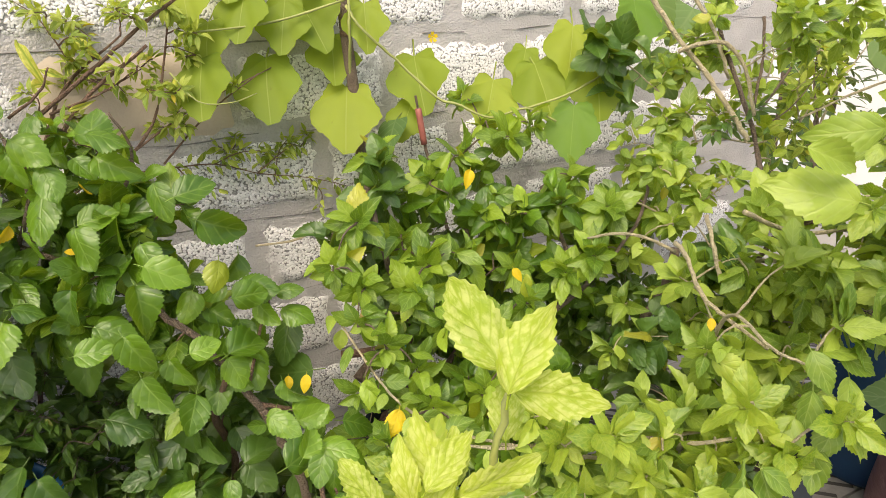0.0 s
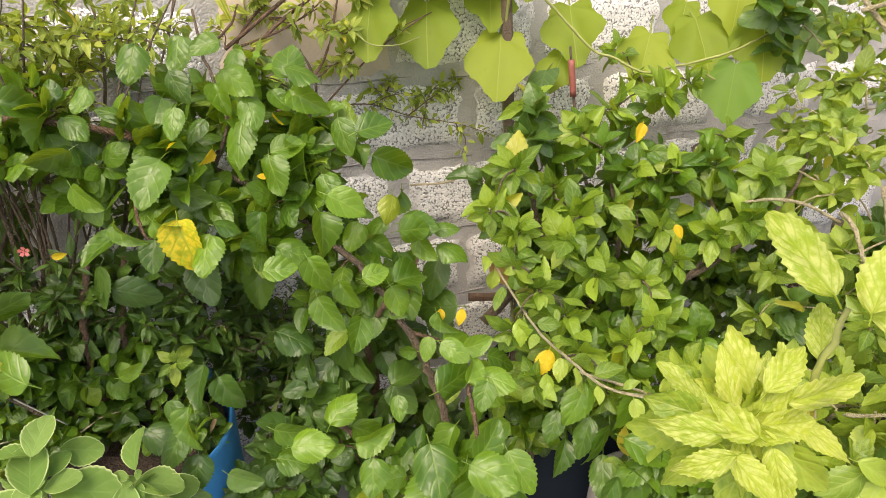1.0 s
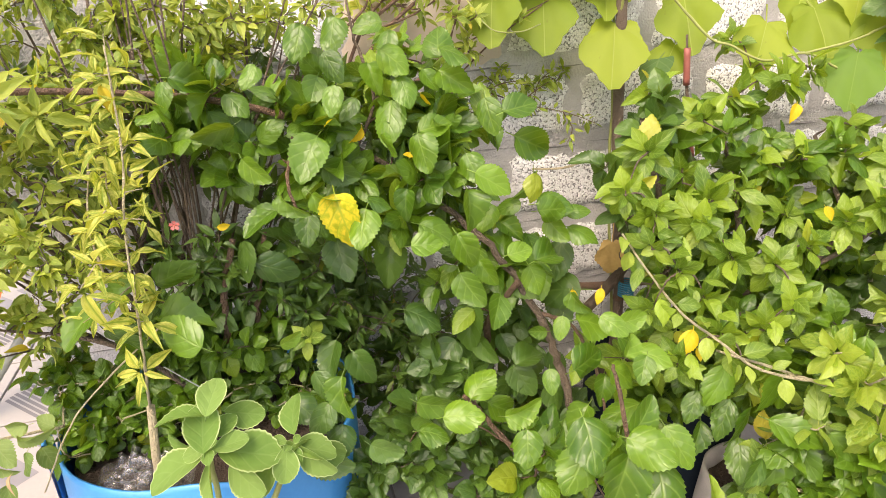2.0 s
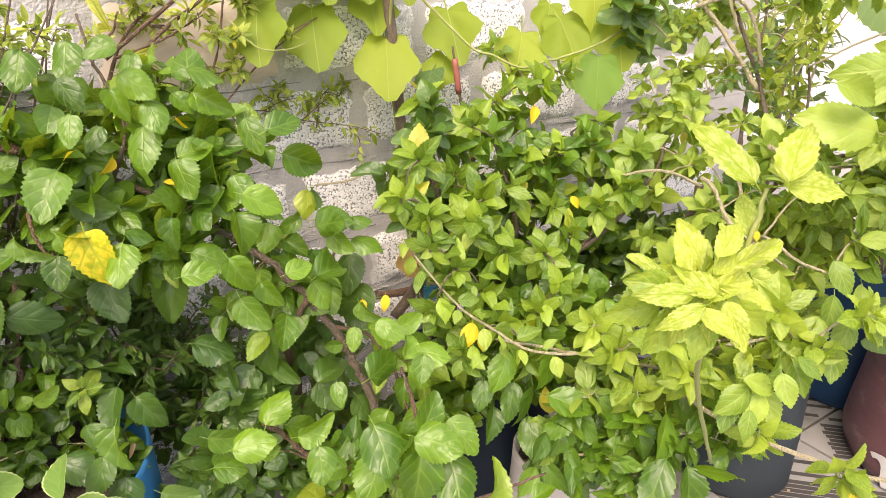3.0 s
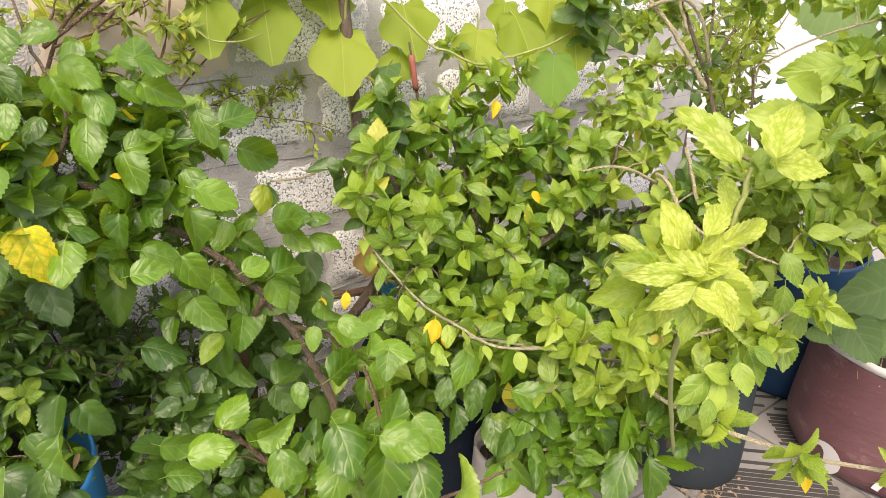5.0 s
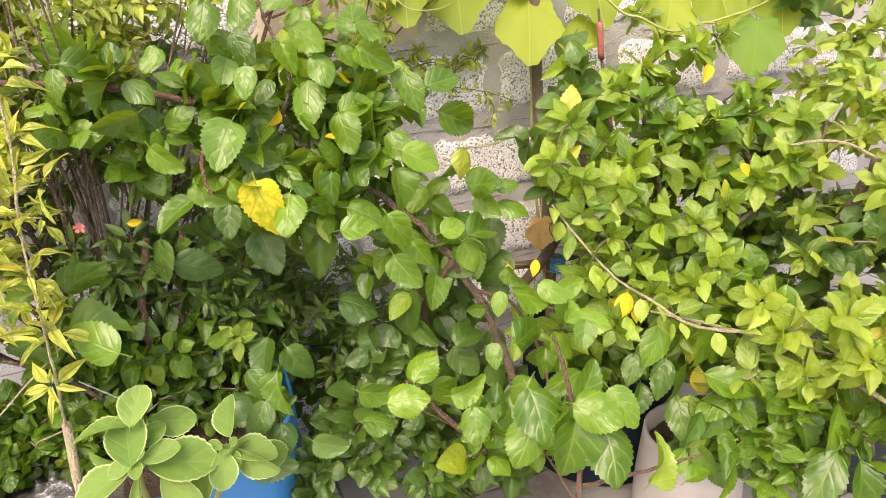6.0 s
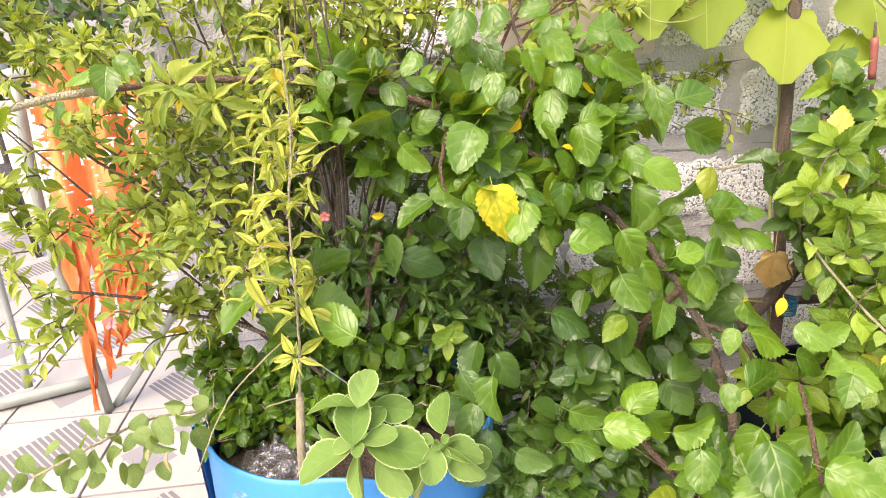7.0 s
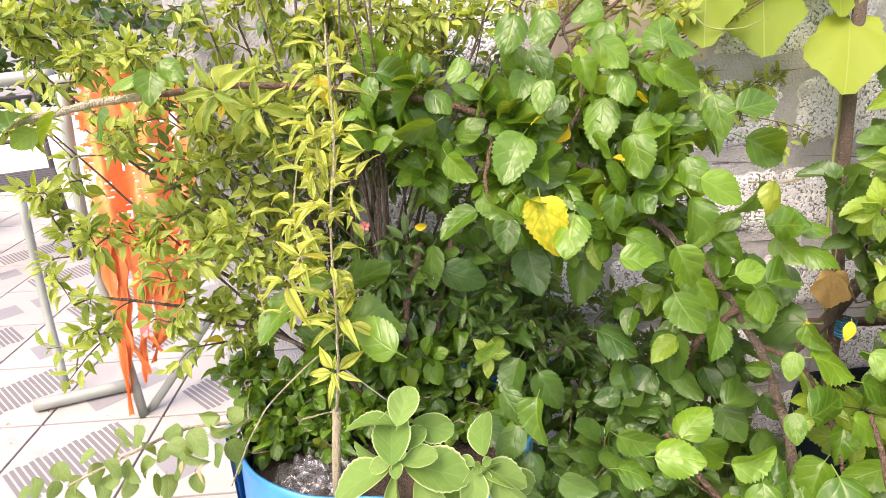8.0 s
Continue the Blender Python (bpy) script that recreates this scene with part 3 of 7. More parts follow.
def flower(plant, at, r, material):
    """A small open flower of five notched petals round a raised eye, on its plant."""
    bm = bmesh.new()
    bmesh.ops.create_icosphere(bm, subdivisions=2, radius=r * 0.2, matrix=Matrix.Translation((0, -r * 0.15, 0)))
    ob = part("flower", bm, material, plant.root, "small open flower", smooth=True)
    ob.location = Vector(at) - plant.at
    for k in range(5):
        t = k * 1.2566 + 0.3
        d, s = Vector((math.cos(t), -0.35, math.sin(t))), Vector((-math.sin(t), 0, math.cos(t)))
        bm = bmesh.new()
        q = [bm.verts.new(v * r) for v in (d * 0.12, d * 0.55 - s * 0.34, d * 0.98 - s * 0.26, d * 0.88, d * 0.98 + s * 0.26, d * 0.55 + s * 0.34)]
        for i in range(1, 5):
            bm.faces.new((q[0], q[i], q[i + 1]))
        part("petal", bm, material, ob, smooth=True)


# ---------------------------------------------------------------- ground, floor and walls
TILE_SIZE = 0.3875


def ground():
    bm = bmesh.new()
    box(bm, -400, 400, -400, 400, -0.4, -0.012)
    tagged(part("ground", bm, GROUT), "grey cement bed under the terrace, reaching the horizon", "ground", kind="structure")


def tile_mesh(kind, face=None):
    """A floor tile with recessed diagonal grooves, or a plain one with a grey inlay."""
    g, s = 0.004, TILE_SIZE
    bm = bmesh.new()
    box(bm, g, s - g, g, s - g, -0.012, 0.0, 0.0015)
    if kind == "ribbed":
        reach, w = (0.66, 0.0135) if face else (0.34, 0.0105)
        for k in range(23):
            c = 0.30 + k * 0.064
            half = min(reach, c - 0.05, 1.95 - c) + 0.02 * math.sin(k * 2.1)
            u0, v0, u1, v1 = c / 2 - half / 2, c / 2 + half / 2, c / 2 + half / 2, c / 2 - half / 2
            q = [(u0 - w, v0 - w), (u1 - w, v1 - w), (u1 + w, v1 + w), (u0 + w, v0 + w)]
            if min(min(p) for p in q) < 0.015 or max(max(p) for p in q) > 0.985:
                continue
            f = bm.faces.new([bm.verts.new((a * s, b * s, 0.0009)) for a, b in q])
            f.material_index = 1
    else:
        for c, h in ((0.72, 0.22), (1.30, 0.20)):
            q = [(c / 2 - h, c / 2 + h * 0.2), (c / 2 + h * 0.1, c / 2 - h), (c / 2 + h, c / 2 - h * 0.1), (c / 2 - h * 0.1, c / 2 + h)]
            f = bm.faces.new([bm.verts.new((a * s, b * s, 0.0009)) for a, b in q])
            f.material_index = 2
    me = bpy.data.meshes.new("tile")
    bm.normal_update()
    bm.to_mesh(me)
    bm.free()
    for m in (face or TILE, RIB_DARK if face else RIB, TILE_GREY):
        me.materials.append(m)
    return me


def terrace():
    floor = empty("floor", (0, 0, 0), "white and grey anti-slip floor tiles with diagonal ribs", "floor", kind="structure")
    kinds = [tile_mesh("ribbed"), tile_mesh("plain"), tile_mesh("ribbed", TILE_WORN_SHADED)]
    x0, y0 = -1.33 - 12 * TILE_SIZE, 2.005 - 9 * TILE_SIZE
    rest, worn = bmesh.new(), bmesh.new()
    for i in range(34):
        for j in range(24):
            x, y = x0 + i * TILE_SIZE, y0 + j * TILE_SIZE
            near = (-2.8 < x < -0.3 and 0.6 < y < 4.2) or (1.1 < x < 2.9 and 0.0 < y < 1.5)
            if near:
                ob = new("tile", kinds[2 if x > 0 else (i + j) % 2])
                ob.parent, ob.location = floor, (x, y, 0)
            else:
                box(worn if x > -0.4 else rest, x + 0.004, x + TILE_SIZE - 0.004, y + 0.004, y + TILE_SIZE - 0.004, -0.011, 0.0)
    tagged(part("tiles", rest, TILE, floor), kind="stuff")
    # this darker tone holds the right-hand floor's shade as well as its dirt
    tagged(part("tiles", worn, TILE_WORN_SHADED, floor, "worn grey tiles, darkened for shade too"), kind="stuff")


def block_mesh(seed, length, height, material):
    """The face of a wall block with uneven edges, standing a little proud of the mortar."""
    rnd = random.Random(seed)
    bm = bmesh.new()
    nx, nz = 16, 8
    g = [[None] * (nz + 1) for _ in range(nx + 1)]
    for i in range(nx + 1):
        for k in range(nz + 1):
            x, z = i / nx - 0.5, k / nz - 0.5
            ex, ez = rnd.uniform(-0.004, 0.014), rnd.uniform(-0.004, 0.016)
            edge = i in (0, nx) or k in (0, nz)
            px = x * (length - (2 * ex if i in (0, nx) else 0))
            pz = z * (height - (2 * ez if k in (0, nz) else 0))
            g[i][k] = bm.verts.new((px, 0.008 if edge else rnd.uniform(-0.002, 0.002), pz))
    for i in range(nx):
        for k in range(nz):
            bm.faces.new((g[i][k], g[i + 1][k], g[i + 1][k + 1], g[i][k + 1]))
    me = bpy.data.meshes.new("block")
    bm.to_mesh(me)
    bm.free()
    me.materials.append(material)
    for f in me.polygons:
        f.use_smooth = True
    return me


WALL_Y, WALL_X0, WALL_X1, WALL_TOP = 1.606, -0.56, 2.42, 2.30


def block_wall():
    bm = bmesh.new()
    nx, nz = 90, 70
    # uneven smeared mortar face
    front = [[bm.verts.new((WALL_X0 + (WALL_X1 - WALL_X0) * i / nx, WALL_Y + 0.004 * noise.noise((i * 0.35, k * 0.5, 0)), WALL_TOP * k / nz)) for k in range(nz + 1)] for i in range(nx + 1)]
    for i in range(nx):
        for k in range(nz):
            bm.faces.new((front[i][k], front[i + 1][k], front[i + 1][k + 1], front[i][k + 1]))
    box(bm, WALL_X0, WALL_X1, WALL_Y + 0.006, WALL_Y + 0.15, 0, WALL_TOP)
    wall = part("wall_north", bm, MORTAR)
    tagged(wall, "grey concrete block wall with pebbly faces and smeared mortar", "wall", kind="structure")
    faces = [block_mesh(s, 0.340 + 0.008 * s, 0.158 + 0.005 * (s % 3), PEBBLE) for s in range(5)]
    tan = block_mesh(9, 0.378, 0.190, TAN)
    pitch, course = 0.3865, 0.205
    for c in range(-5, 6):
        z = 1.055 + 0.1025 + c * course
        for k in range(-5, 6):
            x = 0.969 + pitch * (k + 0.5) + (pitch / 2 if c % 2 else 0)
            if x - 0.18 < WALL_X0 or x + 0.18 > WALL_X1:
                continue
            plain = c == 0 and k == -2
            ob = new("block", tan if plain else random.choice(faces))
            ob.parent = wall
            ob.location = (x + random.gauss(0, 0.006), WALL_Y - 0.0075, z + random.gauss(0, 0.004))
            ob.rotation_euler = (0, radians(random.gauss(0, 0.6)), 0)
    # rough struck groove along each bed, broken here and there
    for c in range(-4, 7):
        z = 1.055 + c * course
        x = WALL_X0 + 0.03
        while x < WALL_X1 - 0.2:
            n = random.randint(4, 12)
            pts = [Vector((x + 0.04 * i, WALL_Y - 0.001 - 0.002 * random.random(), z + 0.012 * noise.noise((x * 2 + i * 0.2, c * 3.1, 0)))) for i in range(n)]
            part("mortar_bed", tube(bmesh.new(), pts, 0.0011, 0.0011, 4, 1.6), GROOVE, wall, smooth=True)
            x += 0.04 * n + random.uniform(-0.02, 0.10)


def house_far():
    house = empty("house", (5.2, 3.2, 0), "white painted house wall beyond the garden in bright light", "house")
    bm = box(bmesh.new(), 0, 0.2, -4.5, 4.5, 0, 3.2, 0.01)
    part("wall", bm, WHITE, house)
    bm = box(bmesh.new(), -0.02, 0.0, -3.0, -2.2, 0.0, 2.05, 0.004)
    part("door", bm, LIME, house)


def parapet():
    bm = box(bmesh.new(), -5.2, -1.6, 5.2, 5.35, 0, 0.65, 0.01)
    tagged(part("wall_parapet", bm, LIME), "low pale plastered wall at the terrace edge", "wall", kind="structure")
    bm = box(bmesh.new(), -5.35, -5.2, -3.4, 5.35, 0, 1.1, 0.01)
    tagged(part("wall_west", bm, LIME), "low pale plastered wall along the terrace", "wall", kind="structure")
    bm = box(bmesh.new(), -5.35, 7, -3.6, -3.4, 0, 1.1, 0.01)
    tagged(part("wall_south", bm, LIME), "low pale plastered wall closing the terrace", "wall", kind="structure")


ground()
block_wall()
house_far()
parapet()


# ---------------------------------------------------------------- pots
def drum(at, r, h, body, label, soil=0.07, dent=0.0, name="plastic_drum"):
    thing = empty(name, at, label, "planter")
    bm = bmesh.new()
    prof = [(r * 0.90, 0.0), (r * 0.985, 0.02), (r, 0.10), (r * 1.006, h * 0.45), (r * 1.014, h * 0.5), (r * 1.006, h * 0.55), (r, h - 0.01), (r - 0.002, h), (r - 0.007, h), (r - 0.008, h - 0.02), (r - 0.010, h * 0.3)]

    def pressed(a):
        d = math.degrees(a) % 360
        return 1 - dent * (0.03 * math.exp(-((d - 200) / 30) ** 2) + 0.21 * math.exp(-((d - 255) / 42) ** 2))

    def warp(a, q, z):
        return q * (1 + 0.012 * math.sin(2 * a + 0.6) * z / h) * (1 + (pressed(a) - 1) * min(1.0, z / h)), z + (0.006 * math.sin(3 * a) + 0.004 * math.sin(7 * a)) * (z > h * 0.9)

    lathe(bm, prof, 64, warp)
    bmesh.ops.contextual_create(bm, geom=[v for v in bm.verts if v.co.z < 0.001])
    part("body", bm, body, thing, smooth=True)
    bm = bmesh.new()
    n = 26
    rings = [[bm.verts.new(((r - 0.016) * pressed(6.2832 * j / n) * k / 6 * math.cos(6.2832 * j / n), (r - 0.016) * pressed(6.2832 * j / n) * k / 6 * math.sin(6.2832 * j / n), h - soil + random.uniform(-0.012, 0.016))) for j in range(n)] for k in range(1, 7)]
    mid = bm.verts.new((0, 0, h - soil + 0.01))
    for j in range(n):
        bm.faces.new((mid, rings[0][j], rings[0][(j + 1) % n]))
        for a, b in zip(rings, rings[1:]):
            bm.faces.new((a[j], b[j], b[(j + 1) % n], a[(j + 1) % n]))
    part("soil", bm, SOIL, thing, "dark crumbly potting soil", smooth=True)
    return thing


blue = drum((-0.16, 1.245, 0), 0.285, 0.47, BLUE, "sky blue plastic half drum planter with split rim", 0.06, 1.0)
flap = bmesh.new()
lathe(flap, [(0.289, 0.14), (0.292, 0.36), (0.293, 0.49), (0.288, 0.49), (0.286, 0.14)], 64)
bmesh.ops.delete(flap, geom=[v for v in flap.verts if not 3.05 < math.atan2(v.co.y, v.co.x) % 6.2832 < 3.40], context="VERTS")
part("split_edge", flap, BLUE, blue, smooth=True)
drum((0.921, 1.276, 0), 0.20, 0.36, NAVY_SHADED, "dark navy plastic drum under the leaves, deep shade put into its colour", 0.05)
drum((1.506, 0.868, 0), 0.15, 0.32, SLATE, "dark slate grey plastic pot standing on the tiles", 0.04, name="plastic_pot")
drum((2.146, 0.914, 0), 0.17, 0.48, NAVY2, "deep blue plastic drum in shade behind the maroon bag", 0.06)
drum((2.919, 0.683, 0), 0.22, 0.40, BLUE, "bright blue plastic drum behind the maroon bag", 0.06)


def sack(at, r, h, body, label, hem=True, straw=True):
    """A planting sack with a rolled hem, creased sides and a filling of soil."""
    thing = empty("grow_bag", at, label, "planter")
    bm = bmesh.new()
    prof = [(r * 1.0, 0.0), (r * 1.08, 0.012), (r * 1.11, 0.05), (r * 1.10, h * 0.3), (r * 1.06, h * 0.6), (r * 1.01, h * 0.9), (r, h), (r - 0.006, h), (r - 0.008, h * 0.8)]

    def warp(a, q, z):
        return q * (1 + 0.012 * math.sin(5 * a + 9 * z) + 0.010 * noise.noise((3 * math.cos(a), 3 * math.sin(a), 9 * z))), z

    lathe(bm, prof, 72, warp)
    part("body", bm, body, thing, smooth=True)
    if hem:
        bm = bmesh.new()
        lathe(bm, [(r + 0.001, h - 0.018), (r + 0.004, h - 0.017), (r + 0.005, h + 0.003), (r - 0.004, h + 0.004)], 72, warp)
        part("hem", bm, HEM, thing, "white folded hem", smooth=True)
    bm = bmesh.new()
    n = 24
    mid = bm.verts.new((0, 0, h - 0.05))
    rings = [[bm.verts.new(((r - 0.01) * k / 4 * math.cos(6.2832 * j / n), (r - 0.01) * k / 4 * math.sin(6.2832 * j / n), h - 0.055 + random.uniform(-0.01, 0.012))) for j in range(n)] for k in range(1, 5)]
    for j in range(n):
        bm.faces.new((mid, rings[0][j], rings[0][(j + 1) % n]))
        for a, b in zip(rings, rings[1:]):
            bm.faces.new((a[j], b[j], b[(j + 1) % n], a[(j + 1) % n]))
    part("soil", bm, SOIL, thing, smooth=True)
    if straw:
        bm = bmesh.new()
        for _ in range(330):
            a, q = random.uniform(0, 6.28), (r - 0.03) * random.random() ** 0.5
            p = Vector((q * math.cos(a), q * math.sin(a), h - 0.045))
            d = Vector((random.gauss(0, 0.03), random.gauss(0, 0.03), random.uniform(-0.004, 0.012)))
            tube(bm, [p, p + d * 0.5 + Vector((0, 0, 0.006)), p + d], 0.0014, 0.001, 4, cap=False)
        tagged(part("straw", bm, STRAW, thing, "dry straw mulch"), kind="stuff")
    return thing


bag = sack((2.05, 0.53, 0), 0.265, 0.355, BAG, "maroon printed tarpaulin grow bag with a white hem and straw mulch")
white_sack = sack((0.945, 0.955, 0), 0.108, 0.26, SACK, "white woven sack used as a planter, half hidden by leaves", hem=False, straw=False)


def litter(name, at, size, n, material, label):
    """Small crumbs of soil and dead leaf on the tiles."""
    bm = bmesh.new()
    for _ in range(n):
        p = Vector((random.gauss(0, size), random.gauss(0, size), 0.002))
        d = Vector((random.gauss(0, 1), random.gauss(0, 1), 0)).normalized() * random.uniform(0.003, 0.011)
        s = Vector((-d.y, d.x, 0)) * random.uniform(0.2, 0.5)
        vs = [bm.verts.new(q) for q in (p - d, p + s + Vector((0, 0, 0.003)), p + d + Vector((0, 0, 0.001)), p - s)]
        bm.faces.new(vs)
    ob = part(name, bm, material)
    ob.location = at
    tagged(ob, label, "litter", kind="stuff")


litter("leaf_litter", (1.451, 0.767, 0.001), 0.045, 140, STRAW, "brown crumbs of dead leaf on the tiles")
litter("leaf_litter", (-1.495, 2.266, 0.001), 0.25, 30, CREAM, "few dry leaf crumbs on the tiles")


def printed_curl(thing, r, z, size, turn, a0, a1):
    """A curved white printed stroke on the bag's side."""
    bm = bmesh.new()
    rows = []
    for i in range(17):
        f = i / 16
        t = radians(a0 + (a1 - a0) * f)
        w = 0.016 * (0.5 + math.sin(math.pi * min(1, f * 1.1 + 0.1)))
        row = []
        for s in (-1, 1):
            q = size + s * w
            ang = turn + q * math.cos(t) / r
            row.append(bm.verts.new(((r + 0.004) * math.cos(ang), (r + 0.004) * math.sin(ang), z + q * math.sin(t))))
        rows.append(row)
    for a, b in zip(rows, rows[1:]):
        bm.faces.new((a[0], a[1], b[1], b[0]))
    part("print", bm, HEM, thing, "white printed stroke", smooth=True)


printed_curl(bag, 0.297, 0.050, 0.036, radians(163), -60, 130)
printed_curl(bag, 0.297, 0.025, 0.075, radians(205), 20, 170)
bm = bmesh.new()
lathe(bm, [(0.273, 0.285), (0.278, 0.285), (0.275, 0.345), (0.270, 0.345)], 72)
bmesh.ops.delete(bm, geom=[v for v in bm.verts if not 3.20 < math.atan2(v.co.y, v.co.x) % 6.2832 < 3.36], context="VERTS")
part("tape", bm, HEM, bag, "white tape strip", smooth=True)


# ---------------------------------------------------------------- poles and the orange mesh
def rod(name, pts, r, material, label, category, r1=None, hollow=False, sides=14):
    at = Vector(pts[0])
    bm = tube(bmesh.new(), [Vector(p) - at for p in (curve_points(pts, 5))], r, r1 or r, sides, cap=not hollow)
    if hollow:
        tube(bm, [Vector(p) - at for p in (curve_points(pts, 5))], r * 0.8, (r1 or r) * 0.8, sides, cap=False)
    ob = part(name, bm, material, smooth=True)
    ob.location = at
    return tagged(ob, label, category)


barrier = empty("barrier_frame", (-1.008, 2.019, 0), "green-grey steel pipe frame standing on the tiles", "frame")


def frame_pipe(name, pts, r, hollow=False):
    at = barrier.location
    line = curve_points(pts, 4)
    bm = tube(bmesh.new(), [p - at for p in line], r, r, 14, cap=not hollow)
    if hollow:
        tube(bm, [p - at for p in line], r * 0.8, r * 0.8, 14, cap=False)
    part(name, bm, PIPE, barrier, smooth=True)


frame_pipe("top_pipe", [(-1.044, 2.02, 1.064), (-0.904, 2.04, 1.091), (-0.683, 2.08, 1.125)], 0.021, True)
frame_pipe("leg", [(-1.008, 2.02, -0.008), (-1.028, 2.02, 0.365), (-1.043, 2.02, 0.661), (-1.014, 2.02, 1.048)], 0.015)
frame_pipe("leg", [(-1.015, 2.04, -0.021), (-0.866, 2.1, 0.165), (-0.567, 2.2, 0.571)], 0.014)
frame_pipe("foot", [(-1.388, 2.084, 0.025), (-1.104, 2.182, 0.025)], 0.022)
frame_pipe("leg", [(-1.321, 2.163, 0.03), (-1.394, 2.3, 0.34), (-1.396, 2.34, 0.698)], 0.014)
rail = rod("rail_pipe", [(-2.95, 2.6, 0.96), (-1.911, 2.6, 1.019), (-1.514, 2.6, 1.044), (-1.332, 2.6, 1.055)], 0.024, PIPE, "pale green steel rail pipe", "pipe")

for p in ((-2.9, 2.6, 0.965), (-1.93, 2.6, 1.018)):
    at = rail.location
    part("post", tube(bmesh.new(), [Vector(p) - at, Vector((p[0], p[1], 0)) - at], 0.012, 0.012, 12), PIPE, rail, smooth=True)

net = empty("orange_net", (-0.998, 2, 0.012), "tattered orange plastic safety mesh hanging from the pipe frame", "safety mesh")

corner = [Vector(q) - net.location for q in ((-0.988, 2, 1.11), (-0.655, 2.06, 1.117), (-1.009, 1.98, 0.603), (-0.744, 2.09, 0.507))]
bm = bmesh.new()
grid = []
ROWS, COLS = 104, 66
for i in range(ROWS + 1):
    v = i / ROWS
    row = []
    for k in range(COLS + 1):
        u = k / COLS * (1 + 0.02 * math.sin(9 * v))
        q = corner[0].lerp(corner[1], u).lerp(corner[2].lerp(corner[3], u), v)
        fold = 0.020 * math.sin(17 * u + 2.5 * v) + 0.012 * math.sin(31 * u - 4 * v) + 0.010 * noise.noise((6 * u, 5 * v, 3))
        row.append(bm.verts.new(q + Vector((0.006 * noise.noise((9 * u, 9 * v, 7)), fold, 0.012 * noise.noise((8 * u, 4 * v, 1))))))
    grid.append(row)
for i in range(ROWS):
    for k in range(COLS):
        tear = noise.noise((k * 0.11, i * 0.042, 5.0)) + 0.25 * noise.noise((k * 0.5, i * 0.3, 1.0))
        edge = k < 6 * abs(noise.noise((i * 0.12, 2.0, 0))) * 2 or k > COLS - 1 - 12 * abs(noise.noise((i * 0.12, 8.0, 0)))
        slot = i % 4 == 1 and (k + 2 * (i // 4 % 2)) % 5 in (1, 2, 3) and noise.noise((k * 0.13, i * 0.07, 9.0)) > 0.12
        if tear < 0.55 and not edge and not slot and not (i > 90 and random.random() < 0.25):
            bm.faces.new((grid[i][k], grid[i][k + 1], grid[i + 1][k + 1], grid[i + 1][k]))
bmesh.ops.delete(bm, geom=[v for v in bm.verts if not v.link_faces], context="VERTS")
bmesh.ops.solidify(bm, geom=bm.faces[:], thickness=0.0012)
part("sheet", bm, ORANGE, net, smooth=True)
for i in range(11):
    f = i / 10
    bm = bmesh.new()
    at = net.location
    top = Vector((-0.977, 1.98, 0.662)).lerp(Vector((-0.756, 2.08, 0.586)), f)
    low = Vector((-1.005, 1.99, 0.32)).lerp(Vector((-0.84, 2.05, 0.336)), f + 0.10 * math.sin(i * 2.4))
    end = Vector((-1.03, 1.995, 0.019)).lerp(Vector((-0.886, 2.05, 0.258)), f ** 0.7) + Vector((0.03 * math.sin(i * 4.1), 0, 0.03 * (i % 3)))
    line = curve_points([top, top.lerp(low, 0.5) + Vector((0.012 * math.sin(i * 3), 0, 0)), low, end], 8)
    rows = []
    for k, p in enumerate(line):
        g = k / (len(line) - 1)
        w = 0.017 * (1 - g) + 0.006 + 0.004 * math.sin(k * 1.1 + i)
        rows.append([bm.verts.new(p - at + Vector((c * w, 0.008 * math.sin(3.1 * c + k * 0.35 + i * 1.7), 0))) for c in (-1, -0.33, 0.33, 1)])
    for q, r in zip(rows, rows[1:]):
        for c in range(3):
            bm.faces.new((q[c], q[c + 1], r[c + 1], r[c]))
    bmesh.ops.solidify(bm, geom=bm.faces[:], thickness=0.0012)
    part("strip", bm, ORANGE, net, smooth=True)

stake = rod("bamboo_stake", [(0.842, 1.534, 1.409), (0.837, 1.514, 1.268), (0.843, 1.505, 1.106), (0.843, 1.469, 0.812), (0.855, 1.418, 0.474), (0.837, 1.394, 0.277)], 0.013, BARK, "weathered brown stake standing against the block wall", "stake")
rod("bamboo_stake", [(0.901, 1.411, 0.637), (0.835, 1.416, 0.53), (0.754, 1.412, 0.452)], 0.014, BARK, "weathered brown stake leaning by the wall", "stake")
for q in ((-0.005, -0.020, -0.141), (0.001, -0.065, -0.597), (0.013, -0.116, -0.935)):
    bm = tube(bmesh.new(), [Vector((0, 0, z)) for z in (-0.006, 0.0, 0.006)], 0.0142, 0.0142, 12)
    part("node", bm, BARK_RED, stake, smooth=True).location = q
rod("cross_bar", [(0.744, 1.5, 0.483), (0.83, 1.468, 0.487), (1.004, 1.454, 0.487)], 0.011, BARK_RED, "reddish wooden cross bar tied to the stake", "bar")
for a, b in (((0.958, 1.410, 1.101), (0.969, 1.410, 1.018)), ((0.974, 1.410, 0.969), (0.991, 1.410, 0.927)), ((0.998, 1.410, 0.892), (1.011, 1.410, 0.843))):
    rod("red_tube", [a, b], 0.0075, RED, "short red-brown plastic tube tied on a stem", "tube")
bm = bmesh.new()
for k in range(7):
    c = Vector((0.866, 1.406, 0.505)) + Vector((0, 0, 0.006 * (k - 3)))
    tube(bm, [c + Vector((0.020 * math.cos(a), 0.020 * math.sin(a), 0)) for a in (0.5236 * j for j in range(13))], 0.0022, 0.0022, 5)
